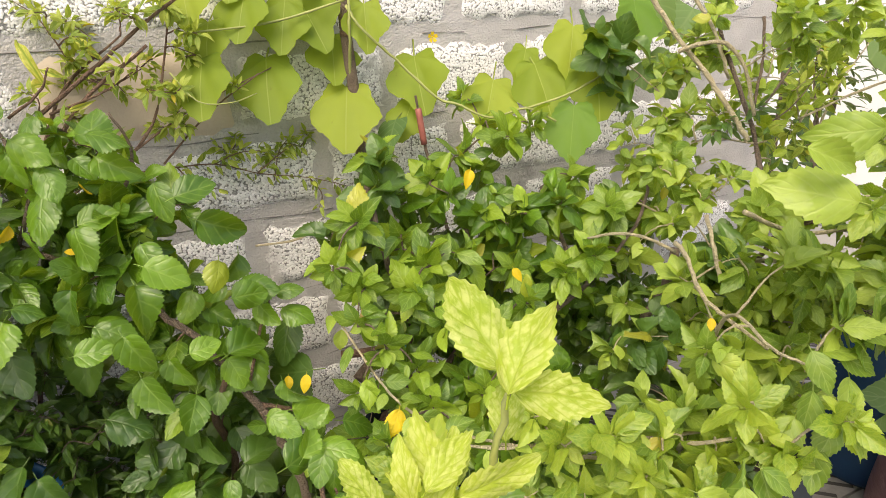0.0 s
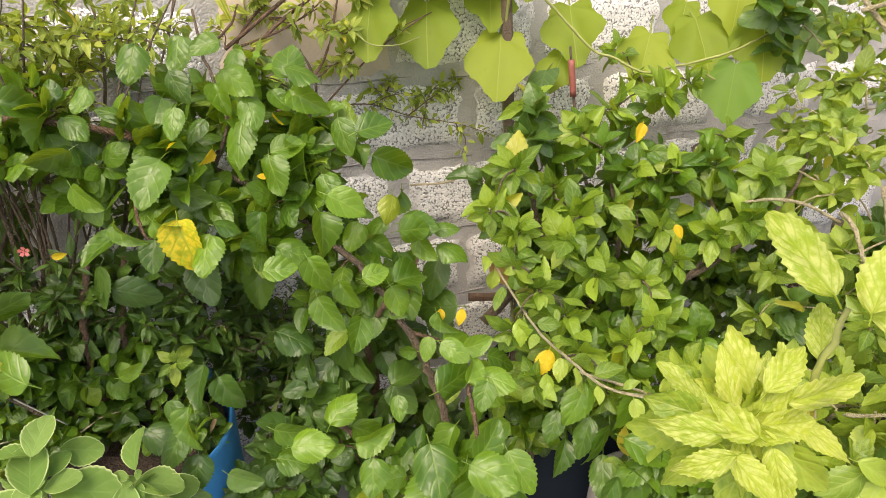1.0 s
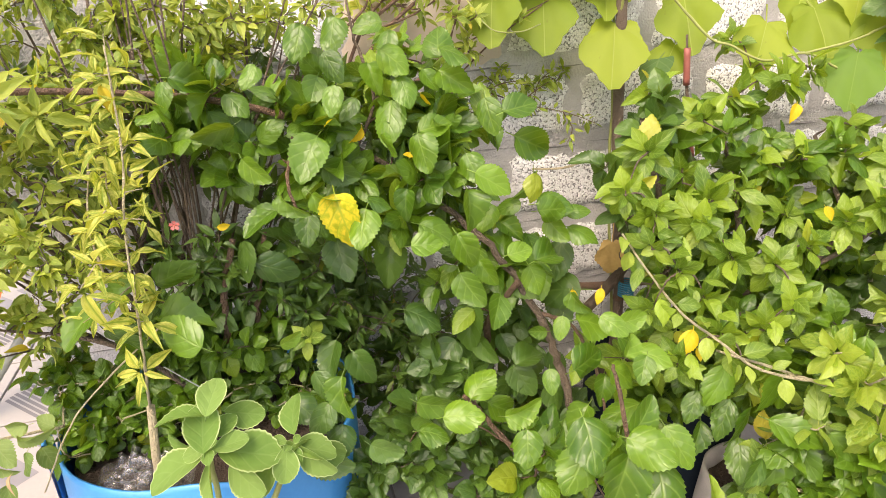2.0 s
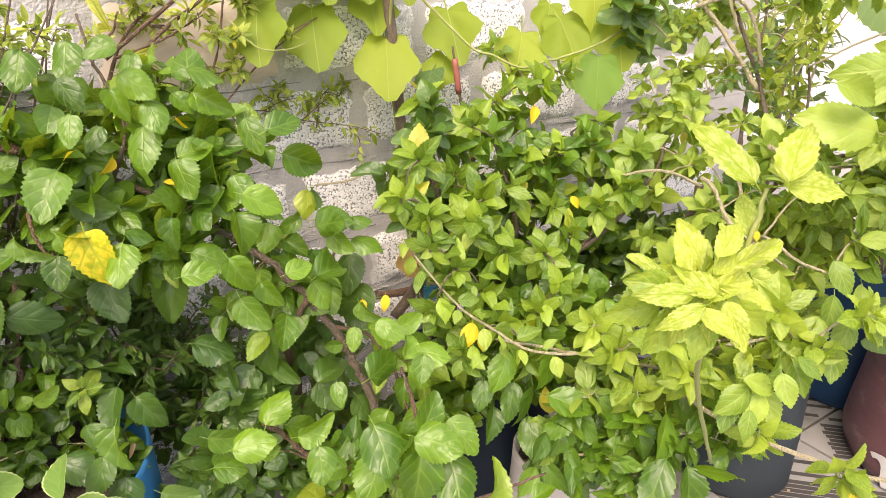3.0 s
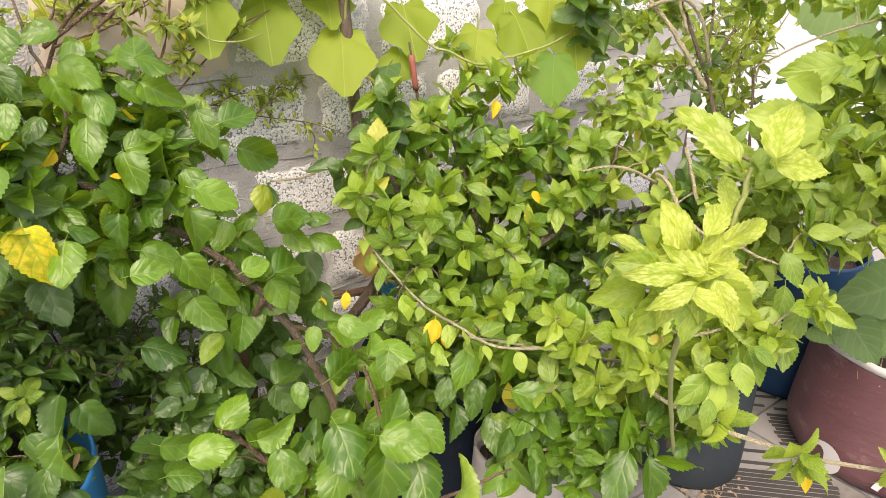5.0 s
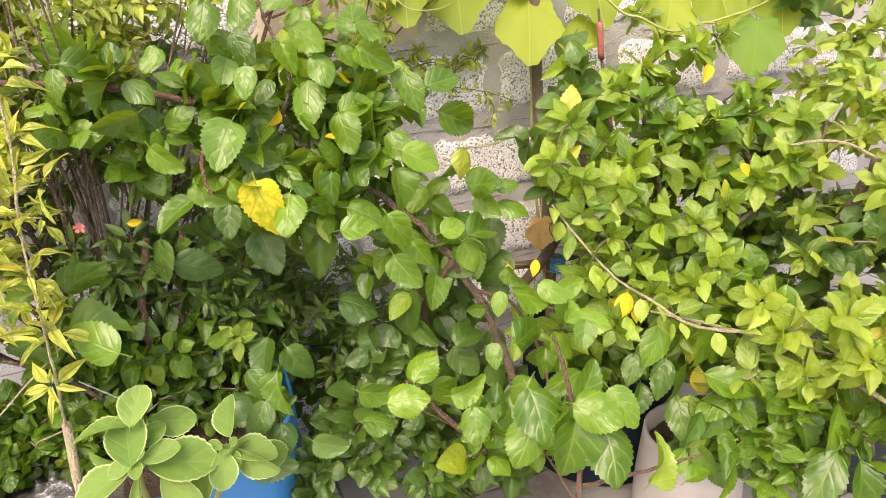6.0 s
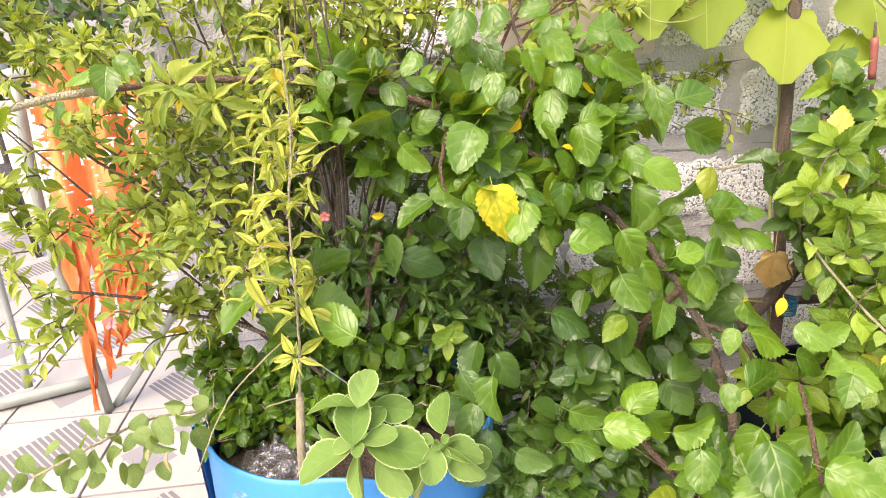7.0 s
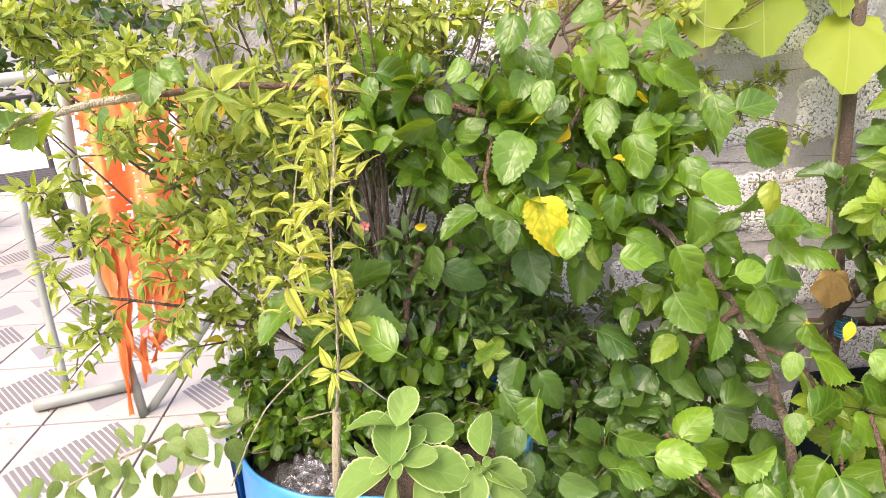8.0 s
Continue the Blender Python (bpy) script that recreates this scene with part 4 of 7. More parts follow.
tagged(part("twine", bm, TIE, smooth=True), "blue twine wound round the stake and bar", "twine")

rod("plastic_tie", [(-0.214, 1.170, 0.626), (-0.141, 1.150, 0.567)], 0.0013, PIPE, "thin pale plastic tie among the stems in the drum", "tie", sides=8)
terrace()


def crumpled_film():
    """A sheet of clear plastic film, crumpled on the soil."""
    m = Nodes("clear_film")
    co = m.add("TexCoord").outputs["Object"]
    g = m.add("BsdfGlossy", Color=rgb(0.6, 0.6, 0.62), Roughness=0.34)
    d = m.add("BsdfDiffuse", Color=rgb(0.45, 0.45, 0.45))
    t = m.add("BsdfTransparent", Color=rgb(0.92, 0.92, 0.92))
    bp = m.add("Bump", Strength=1.0, Distance=0.02, Height=m.noise(co, 14.0, 2))
    m.set(g, "Normal", bp.outputs[0])
    a = m.add("MixShader", Fac=0.45)
    m.set(a, "#1", g.outputs[0]), m.set(a, "#2", d.outputs[0])
    b = m.add("MixShader", Fac=0.72)
    m.set(b, "#1", a.outputs[0]), m.set(b, "#2", t.outputs[0])
    film = m.done(b.outputs[0])
    bm = bmesh.new()
    n = 44
    g = [[bm.verts.new((0.17 * (i / n - 0.5), 0.12 * (k / n - 0.5), 0.012 + (0.05 * abs(noise.noise((i * 0.15, k * 0.15, 2.0))) + 0.022 * abs(noise.noise((i * 0.27, k * 0.24, 5.0)))) * (1 - (2 * i / n - 1) ** 2))) for k in range(n + 1)] for i in range(n + 1)]
    for i in range(n):
        for k in range(n):
            bm.faces.new((g[i][k], g[i + 1][k], g[i + 1][k + 1], g[i][k + 1]))
    ob = part("plastic_film", bm, film, smooth=True)
    ob.location = (-0.275, 1.125, 0.410)
    tagged(ob, "crumpled clear plastic film lying on the drum's soil", "plastic film")


crumpled_film()


def steel_chair(at, turn):
    """A dark steel garden chair with a slatted seat."""
    chair = empty("garden_chair", at, "dark steel garden chair with a slatted seat on the terrace", "chair", "chairs on the terrace")
    chair.rotation_euler = (0, 0, turn)
    for x in (-0.2, 0.2):
        for y in (-0.2, 0.2):
            h = 0.88 if y > 0 else 0.44
            part("leg", tube(bmesh.new(), [Vector((x * 1.1, y * 1.12, 0)), Vector((x, y, 0.44)), Vector((x, y * 1.15, h))], 0.016, 0.014, 10), STEEL, chair, smooth=True)
    for k in range(7):
        y = -0.2 + k * 0.066
        part("slat", box(bmesh.new(), -0.21, 0.21, y - 0.024, y + 0.024, 0.435, 0.452, 0.003), STEEL, chair)
    for z in (0.62, 0.74, 0.86):
        part("back_rail", tube(bmesh.new(), [Vector((-0.2, 0.225, z)), Vector((0, 0.24, z)), Vector((0.2, 0.225, z))], 0.011, 0.011, 8), STEEL, chair, smooth=True)


steel_chair((-2.253, 3.682, 0), 0.5)
steel_chair((-3.114, 4.074, 0), -0.3)


# ---------------------------------------------------------------- plants
# big hibiscus with dark round leaves
hd = Plant("hibiscus", (0.53, 1.02, 0.254), "tall hibiscus shrub with glossy dark green toothed leaves", "shrub", BARK_RED, 300)
hd.stem([(0.53, 1.02, 0.254), (0.522, 1.01, 0.42), (0.518, 1.03, 0.5), (0.502, 1.06, 0.58), (0.47, 1.085, 0.665), (0.41, 1.13, 0.77), (0.345, 1.185, 0.835), (0.261, 1.225, 0.911), (0.166, 1.24, 0.973), (0.067, 1.244, 1.029)], 0.0095, 0.005, "trunk", BARK)
hd.stem([(0.468, 1.085, 0.67), (0.506, 1.072, 0.655), (0.536, 1.064, 0.636), (0.56, 1.019, 0.578), (0.561, 0.981, 0.532), (0.556, 0.934, 0.464)], 0.0042, 0.0026, bark=BARK_RED)
hd.stem([(-0.672, 1.085, 1.058), (-0.622, 1.113, 1.081), (-0.57, 1.136, 1.091), (-0.519, 1.148, 1.101), (-0.449, 1.158, 1.106)], 0.0052, 0.0062, bark=BARK_PALE)
hd.stem([(-0.449, 1.158, 1.106), (-0.401, 1.177, 1.108), (-0.334, 1.207, 1.11), (-0.186, 1.247, 1.093), (-0.033, 1.262, 1.064), (0.087, 1.251, 1.023)], 0.0046, 0.0060, bark=BARK_RED)
hd.stem([(0.393, 0.976, 0.441), (0.364, 1.01, 0.471), (0.335, 1.036, 0.509), (0.302, 1.023, 0.555)], 0.006, 0.004, bark=BARK_RED)
hd.stem([(0.28, 1.165, 0.905), (0.312, 1.214, 1.008), (0.356, 1.226, 1.102), (0.334, 1.231, 1.171)], 0.0038, 0.002, bark=BARK)
hd.stem([(0.166, 1.24, 0.973), (0.2, 1.22, 1.066), (0.179, 1.256, 1.16), (0.171, 1.285, 1.237)], 0.0038, 0.002, bark=BARK)
hd.stem([(0.43, 1.093, 0.735), (0.40, 1.17, 0.62), (0.421, 1.212, 0.505), (0.414, 1.192, 0.309)], 0.006, 0.009)
hd.stem([(0.067, 1.244, 1.029), (0.038, 1.179, 0.938), (0.065, 1.12, 0.871)], 0.004, 0.002)
hd.clump((0.291, 1.234, 0.916), (0.16, 0.09, 0.15), 27, "dark", 6, 0.058, tip=4, alt="light")
hd.clump((0.087, 1.254, 0.916), (0.18, 0.08, 0.14), 20, "dark", 6, 0.058, tip=4)
hd.clump((0.384, 1.21, 0.722), (0.12, 0.07, 0.11), 8, "dark", 6, 0.058, tip=4, alt="light")
hd.clump((0.397, 1.197, 0.518), (0.16, 0.08, 0.13), 8, "deep", 6, 0.058, tip=4)
hd.clump((0.215, 1.277, 1.078), (0.18, 0.08, 0.08), 12, "dark", 6, 0.054, tip=4, alt="light")
hd.clump((-0.08, 1.278, 1.046), (0.16, 0.07, 0.10), 12, "dark", 6, 0.056, tip=3)
for b, t in (
    ((-0.124, 1.208, 1.119), (-0.064, 1.202, 1.106)),
    ((-0.134, 1.223, 1.112), (-0.144, 1.199, 1.074)),
    ((-0.036, 1.183, 1.043), (-0.102, 1.18, 1.024)),
    ((0.009, 1.177, 1.136), (-0.012, 1.155, 1.108)),
    ((0.147, 1.255, 1.199), (0.131, 1.221, 1.151)),
    ((0.122, 1.236, 1.145), (0.139, 1.2, 1.107)),
    ((0.232, 1.214, 1.178), (0.21, 1.183, 1.142)),
    ((0.189, 1.2, 1.128), (0.198, 1.171, 1.09)),
    ((0.234, 1.159, 1.109), (0.248, 1.125, 1.071)),
    ((0.274, 1.17, 1.116), (0.297, 1.152, 1.085)),
    ((0.107, 1.213, 1.109), (0.086, 1.181, 1.074)),
    ((0.166, 1.197, 1.072), (0.136, 1.174, 1.048)),
    ((0.226, 1.188, 1.067), (0.202, 1.139, 1.014)),
    ((0.194, 1.124, 1.025), (0.203, 1.101, 0.991)),
):
    hd.put("dark", b, t)
for b, t in (
    ((0.093, 1.151, 1.023), (0.049, 1.104, 0.972)),
    ((0.099, 1.168, 0.97), (0.151, 1.15, 0.939)),
    ((0.015, 1.108, 0.921), (-0.044, 1.098, 0.894)),
    ((0.065, 1.121, 0.902), (0.051, 1.09, 0.861)),
    ((0.159, 1.095, 0.926), (0.2, 1.093, 0.917)),
    ((0.233, 1.129, 0.926), (0.219, 1.104, 0.886)),
    ((0.25, 1.119, 0.863), (0.309, 1.095, 0.842)),
    ((0.339, 1.129, 0.979), (0.353, 1.092, 0.942)),
    ((0.222, 1.064, 0.847), (0.275, 1.054, 0.847)),
):
    hd.put("dark", b, t)
for b, t in (
    ((0.086, 1.183, 1.194), (0.071, 1.15, 1.148)),
    ((0.208, 1.15, 1.195), (0.162, 1.15, 1.189)),
    ((0.203, 1.163, 1.153), (0.246, 1.137, 1.126)),
    ((0.305, 1.166, 1.135), (0.306, 1.205, 1.186)),
    ((0.299, 1.152, 1.152), (0.355, 1.142, 1.142)),
    ((0.304, 1.171, 1.114), (0.347, 1.137, 1.085)),
    ((0.261, 1.145, 1.019), (0.318, 1.144, 1.031)),
    ((0.257, 1.137, 1.018), (0.264, 1.101, 0.964)),
    ((-0.027, 1.097, 1.009), (0.004, 1.072, 0.972)),
    ((0.071, 1.09, 0.945), (0.109, 1.069, 0.918)),
    ((0.152, 1.065, 0.921), (0.132, 1.021, 0.879)),
    ((0.321, 1.066, 0.936), (0.329, 1.03, 0.879)),
    ((0.337, 1.072, 0.961), (0.392, 1.05, 0.927)),
    ((0.427, 1.128, 1.003), (0.494, 1.111, 0.969)),
):
    hd.put("mid", b, t)
for b, t in (
    ((0.398, 1.107, 1.05), (0.462, 1.112, 1.062)),
    ((0.375, 1.137, 1.07), (0.379, 1.102, 1.02)),
    ((0.443, 1.061, 0.952), (0.433, 1.034, 0.913)),
    ((0.453, 1.068, 0.882), (0.513, 1.073, 0.882)),
    ((0.292, 1.033, 0.873), (0.315, 1.003, 0.825)),
    ((0.374, 1.011, 0.832), (0.42, 1.012, 0.837)),
    ((0.429, 1.025, 0.808), (0.497, 1.043, 0.819)),
):
    hd.put("mid", b, t)
for b, t in (
    ((0.429, 1.047, 0.791), (0.449, 1.02, 0.748)),
    ((0.345, 1.072, 0.801), (0.36, 1.039, 0.767)),
    ((0.374, 1.039, 0.746), (0.349, 0.999, 0.706)),
    ((0.292, 0.953, 0.601), (0.332, 0.98, 0.642)),
    ((0.333, 0.984, 0.564), (0.385, 0.968, 0.533)),
    ((0.2, 0.957, 0.553), (0.251, 0.942, 0.549)),
    ((0.282, 0.987, 0.518), (0.317, 0.985, 0.516)),
    ((0.435, 1.011, 0.685), (0.47, 0.995, 0.674)),
    ((0.512, 1.013, 0.685), (0.584, 1.007, 0.669)),
    ((0.506, 1.032, 0.732), (0.518, 1.002, 0.699)),
    ((0.48, 0.948, 0.625), (0.552, 0.972, 0.641)),
    ((0.481, 0.959, 0.608), (0.493, 0.931, 0.577)),
    ((0.571, 0.995, 0.566), (0.549, 0.96, 0.535)),
    ((0.593, 1.002, 0.641), (0.65, 0.992, 0.618)),
):
    hd.put("broad", b, t)
for b, t in (
    ((0.572, 0.982, 0.591), (0.62, 0.963, 0.563)),
    ((0.608, 0.928, 0.541), (0.532, 0.923, 0.537)),
    ((0.51, 0.942, 0.55), (0.465, 0.914, 0.508)),
):
    hd.put("broad", b, t)
for b, t in (
    ((0.022, 1.074, 0.955), (0.04, 1.045, 0.922)),
    ((0.302, 1.045, 0.794), (0.325, 1.009, 0.741)),
    ((0.203, 0.973, 0.6), (0.261, 0.954, 0.582)),
    ((0.083, 0.979, 0.673), (0.067, 0.943, 0.625)),
    ((-0.005, 0.996, 0.737), (0.029, 1, 0.745)),
):
    hd.put("broad", b, t)
# inner leaves, coloured dark to stand for shade within the crown
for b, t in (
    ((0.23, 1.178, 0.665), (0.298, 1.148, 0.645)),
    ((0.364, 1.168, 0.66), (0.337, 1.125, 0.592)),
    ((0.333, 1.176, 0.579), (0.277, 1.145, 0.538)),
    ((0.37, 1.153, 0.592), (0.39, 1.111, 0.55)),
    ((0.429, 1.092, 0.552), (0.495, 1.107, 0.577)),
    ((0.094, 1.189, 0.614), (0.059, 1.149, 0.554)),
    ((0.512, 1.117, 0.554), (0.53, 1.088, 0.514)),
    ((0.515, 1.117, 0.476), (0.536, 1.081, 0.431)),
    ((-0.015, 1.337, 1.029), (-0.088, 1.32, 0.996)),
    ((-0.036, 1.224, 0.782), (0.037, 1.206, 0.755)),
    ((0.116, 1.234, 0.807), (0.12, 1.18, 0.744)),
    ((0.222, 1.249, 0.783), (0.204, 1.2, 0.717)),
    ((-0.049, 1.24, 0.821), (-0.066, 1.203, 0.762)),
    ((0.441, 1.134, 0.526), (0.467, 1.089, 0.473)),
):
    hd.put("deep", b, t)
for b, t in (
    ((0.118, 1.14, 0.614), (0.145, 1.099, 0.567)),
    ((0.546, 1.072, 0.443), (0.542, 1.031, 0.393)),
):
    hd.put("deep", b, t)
for b, t in (
    ((0.107, 1.089, 0.942), (0.118, 1.043, 0.876)),
):
    hd.put("turning", b, t)
for b, t in (
    ((0.274, 1.178, 1.075), (0.282, 1.166, 1.058)),
    ((0.121, 1.154, 1.048), (0.103, 1.15, 1.04)),
    ((0.255, 1.144, 0.979), (0.235, 1.15, 0.983)),
    ((-0.079, 1.106, 0.901), (-0.06, 1.107, 0.9)),
    ((0.521, 1.051, 0.727), (0.515, 1.037, 0.709)),
    ((0.171, 1.186, 1.025), (0.157, 1.171, 1.001)),
):
    hd.put("yellow", b, t)
for b, t in (
    ((0.488, 1.176, 0.92), (0.462, 1.146, 0.875)),
    ((0.47, 1.119, 0.876), (0.53, 1.093, 0.88)),
    ((0.533, 1.127, 0.85), (0.574, 1.112, 0.862)),
    ((0.501, 1.133, 0.839), (0.517, 1.091, 0.805)),
    ((0.424, 1.184, 0.824), (0.452, 1.141, 0.81)),
    ((0.419, 1.136, 0.75), (0.491, 1.115, 0.772)),
    ((0.406, 1.153, 0.743), (0.394, 1.117, 0.704)),
    ((0.427, 1.125, 0.735), (0.454, 1.078, 0.703)),
    ((0.472, 1.045, 0.649), (0.441, 1.063, 0.644)),
    ((0.488, 1.02, 0.693), (0.471, 0.994, 0.665)),
    ((0.393, 1.173, 0.802), (0.394, 1.131, 0.761)),
    ((0.404, 1.18, 0.865), (0.381, 1.153, 0.822)),
):
    hd.put("mid", b, t)
for b, t in (
    ((0.543, 1.13, 0.819), (0.584, 1.084, 0.813)),
    ((0.479, 1.139, 0.752), (0.465, 1.083, 0.702)),
    ((0.46, 1.166, 0.865), (0.414, 1.176, 0.853)),
    ((0.469, 1.154, 0.805), (0.474, 1.111, 0.776)),
    ((0.422, 1.131, 0.707), (0.396, 1.095, 0.671)),
    ((0.365, 1.174, 0.678), (0.344, 1.139, 0.638)),
):
    hd.put("dark", b, t)
# more inner leaves with the shade in their colour
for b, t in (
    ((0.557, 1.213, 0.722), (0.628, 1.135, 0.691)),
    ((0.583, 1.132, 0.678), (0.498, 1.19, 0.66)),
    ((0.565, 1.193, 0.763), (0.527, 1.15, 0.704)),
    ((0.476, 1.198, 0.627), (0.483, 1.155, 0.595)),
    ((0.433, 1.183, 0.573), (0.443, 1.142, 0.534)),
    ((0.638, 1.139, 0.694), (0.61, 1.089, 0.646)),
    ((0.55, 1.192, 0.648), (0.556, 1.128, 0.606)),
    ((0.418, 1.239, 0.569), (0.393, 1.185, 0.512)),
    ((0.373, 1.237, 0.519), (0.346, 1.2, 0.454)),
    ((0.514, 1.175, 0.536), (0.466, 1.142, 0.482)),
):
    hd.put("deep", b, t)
hd.stem([(0.455, 1.09, 0.69), (0.505, 1.131, 0.805), (0.523, 1.136, 0.839), (0.507, 1.16, 0.864)], 0.003, 0.0015)
hd.gaps = [(Vector(q), r) for q, r in (((0.485, 0.97, 0.585), 0.035), ((0.50, 0.95, 0.50), 0.035), ((0.45, 1.0, 0.66), 0.03))]
# low broad-leaved shoots at the front
hb = Plant("hibiscus", (0.525, 0.844, 0.404), "young hibiscus with broad pale green leaves at the front", "shrub", BARK_RED, 200)
hb.stem([(0.475, 0.759, 0.352), (0.494, 0.762, 0.511), (0.508, 0.841, 0.632), (0.51, 0.877, 0.677)], 0.005, 0.003)
hb.stem([(0.489, 0.748, 0.477), (0.587, 0.716, 0.495), (0.678, 0.698, 0.506)], 0.004, 0.002)
for b, t in (
    ((0.476, 0.757, 0.638), (0.526, 0.773, 0.677)),
    ((0.465, 0.753, 0.639), (0.515, 0.701, 0.635)),
    ((0.52, 0.744, 0.655), (0.536, 0.693, 0.619)),
    ((0.484, 0.769, 0.595), (0.448, 0.73, 0.522)),
    ((0.423, 0.793, 0.6), (0.385, 0.753, 0.55)),
    ((0.519, 0.749, 0.584), (0.509, 0.677, 0.538)),
    ((0.516, 0.637, 0.567), (0.568, 0.651, 0.606)),
    ((0.389, 0.861, 0.703), (0.382, 0.833, 0.68)),
    ((0.479, 0.799, 0.746), (0.508, 0.819, 0.773)),
    ((0.505, 0.787, 0.751), (0.483, 0.766, 0.722)),
    ((0.45, 0.833, 0.8), (0.477, 0.799, 0.79)),
    ((0.505, 0.819, 0.74), (0.549, 0.786, 0.74)),
    ((0.488, 0.841, 0.777), (0.529, 0.83, 0.785)),
):
    hb.put("mid", b, t)
for b, t in (
    ((0.421, 0.805, 0.647), (0.423, 0.74, 0.602)),
    ((0.47, 0.78, 0.617), (0.431, 0.758, 0.576)),
    ((0.226, 0.891, 0.626), (0.281, 0.867, 0.642)),
    ((0.321, 0.868, 0.623), (0.372, 0.848, 0.636)),
    ((0.338, 0.822, 0.63), (0.329, 0.783, 0.593)),
):
    hb.put("broad", b, t)
hb.clump((0.484, 0.935, 0.449), (0.14, 0.05, 0.09), 10, "dark", 5, 0.06, tip=3)
hb.clump((0.294, 1.116, 0.417), (0.14, 0.05, 0.09), 10, "deep", 5, 0.055, tip=3)
# bushy hibiscus with rosettes
hr = Plant("hibiscus", (0.794, 1.127, 0.34), "bushy hibiscus with crowded light green leaf rosettes", "shrub", BARK, 300)
hr.stem([(0.746, 1.108, 0.241), (0.771, 1.154, 0.491), (0.805, 1.169, 0.691), (0.752, 1.178, 0.893), (0.773, 1.28, 0.992)], 0.010, 0.005, "trunk")
hr.stem([(0.782, 1.147, 0.491), (0.941, 1.142, 0.694), (0.965, 1.218, 0.874), (0.98, 1.319, 0.962)], 0.007, 0.004)
hr.stem([(0.791, 1.116, 0.442), (0.972, 1.034, 0.653), (1.123, 1.058, 0.775), (1.145, 1.191, 0.934)], 0.007, 0.004)
hr.stem([(0.904, 1.091, 0.623), (1.078, 1.007, 0.745), (1.292, 1.049, 0.857), (1.425, 1.144, 0.963)], 0.006, 0.003)
for c, s in (
    ((0.808, 1.288, 1.029), 0.061),
    ((0.69, 1.119, 0.953), 0.061),
    ((0.626, 1.078, 0.889), 0.054),
    ((0.666, 1.036, 0.862), 0.048),
    ((0.902, 1.246, 0.972), 0.066),
    ((0.99, 1.273, 1.013), 0.060),
    ((1.091, 1.233, 1.046), 0.068),
    ((1.161, 1.246, 1.061), 0.054),
    ((0.802, 1.062, 0.864), 0.068),
    ((0.894, 1.085, 0.853), 0.059),
    ((0.746, 1.018, 0.832), 0.065),
    ((0.781, 1.134, 0.898), 0.053),
    ((1.006, 1.163, 0.899), 0.059),
    ((1.11, 1.128, 0.894), 0.063),
    ((1.2, 1.038, 0.916), 0.074),
    ((1.01, 1.085, 0.804), 0.053),
    ((1.066, 0.999, 0.814), 0.056),
    ((1.096, 0.948, 0.858), 0.055),
):
    hr.shoot(c, "light", s)
for c, s in (
    ((0.885, 0.966, 0.763), 0.052),
    ((0.788, 0.966, 0.787), 0.054),
    ((0.631, 0.986, 0.82), 0.046),
    ((0.664, 0.946, 0.789), 0.046),
    ((0.71, 0.928, 0.738), 0.052),
    ((0.605, 0.93, 0.729), 0.044),
    ((0.708, 0.87, 0.699), 0.046),
    ((1.216, 1.151, 0.952), 0.059),
    ((0.619, 0.861, 0.666), 0.043),
    ((0.75, 0.843, 0.627), 0.048),
    ((0.86, 0.88, 0.718), 0.050),
    ((1.096, 1.353, 1.054), 0.048),
    ((1.067, 1.407, 1.119), 0.048),
    ((0.964, 0.973, 0.782), 0.052),
    ((0.814, 0.892, 0.679), 0.048),
):
    hr.shoot(c, "light", s)
hr.clump((0.945, 1.237, 0.806), (0.20, 0.08, 0.22), 30, "dark", 3, 0.057, tip=7, alt="light")
hr.clump((1.157, 1.135, 0.791), (0.20, 0.08, 0.20), 30, "dark", 4, 0.052, tip=6, alt="light")
hr.clump((0.846, 1.097, 0.609), (0.20, 0.08, 0.16), 26, "dark", 4, 0.052, tip=5, alt="light")
hr.clump((0.95, 0.947, 0.585), (0.20, 0.08, 0.16), 26, "dark", 4, 0.057, tip=5, alt="light")
# dark filling leaves that paint the shaded gaps behind the rosettes
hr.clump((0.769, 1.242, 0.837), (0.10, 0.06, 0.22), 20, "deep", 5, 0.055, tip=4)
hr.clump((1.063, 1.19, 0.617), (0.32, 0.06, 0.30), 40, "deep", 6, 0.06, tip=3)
for b, t in (
    ((0.65, 0.873, 0.72), (0.627, 0.853, 0.686)),
    ((0.661, 0.87, 0.685), (0.658, 0.853, 0.67)),
    ((0.862, 0.872, 0.911), (0.864, 0.856, 0.895)),
    ((0.817, 0.925, 1.068), (0.803, 0.913, 1.047)),
    ((0.537, 0.98, 0.762), (0.528, 0.966, 0.738)),
):
    hr.put("yellow", b, t)
for b, t in (
    ((0.80, 1.385, 0.652), (0.793, 1.375, 0.563)),
):
    hr.put("tan", b, t, lift=0.1)
for b, t in (
    ((0.816, 1.206, 0.535), (0.804, 1.176, 0.507)),
):
    hr.put("dry", b, t)
hr.clump((0.84, 1.12, 0.45), (0.13, 0.09, 0.07), 14, "dark", 5, 0.05, tip=4, alt="deep")
hr.clump((0.745, 1.08, 0.40), (0.09, 0.05, 0.06), 12, "dark", 5, 0.05, tip=4, alt="mid")
for q in ((0.648, 1.05, 0.554), (0.557, 1.05, 0.575), (0.707, 1.05, 0.516), (0.642, 1.05, 0.502), (0.71, 1.05, 0.394), (0.756, 1.05, 0.603)):
    hr.shoot_leaves(q, "light", 6, 0.062)
hr.stem([(0.539, 1.3, 0.885), (0.61, 1.3, 0.881), (0.668, 1.29, 0.894), (0.752, 1.22, 0.90)], 0.0022, 0.0032, bark=BARK_PALE)
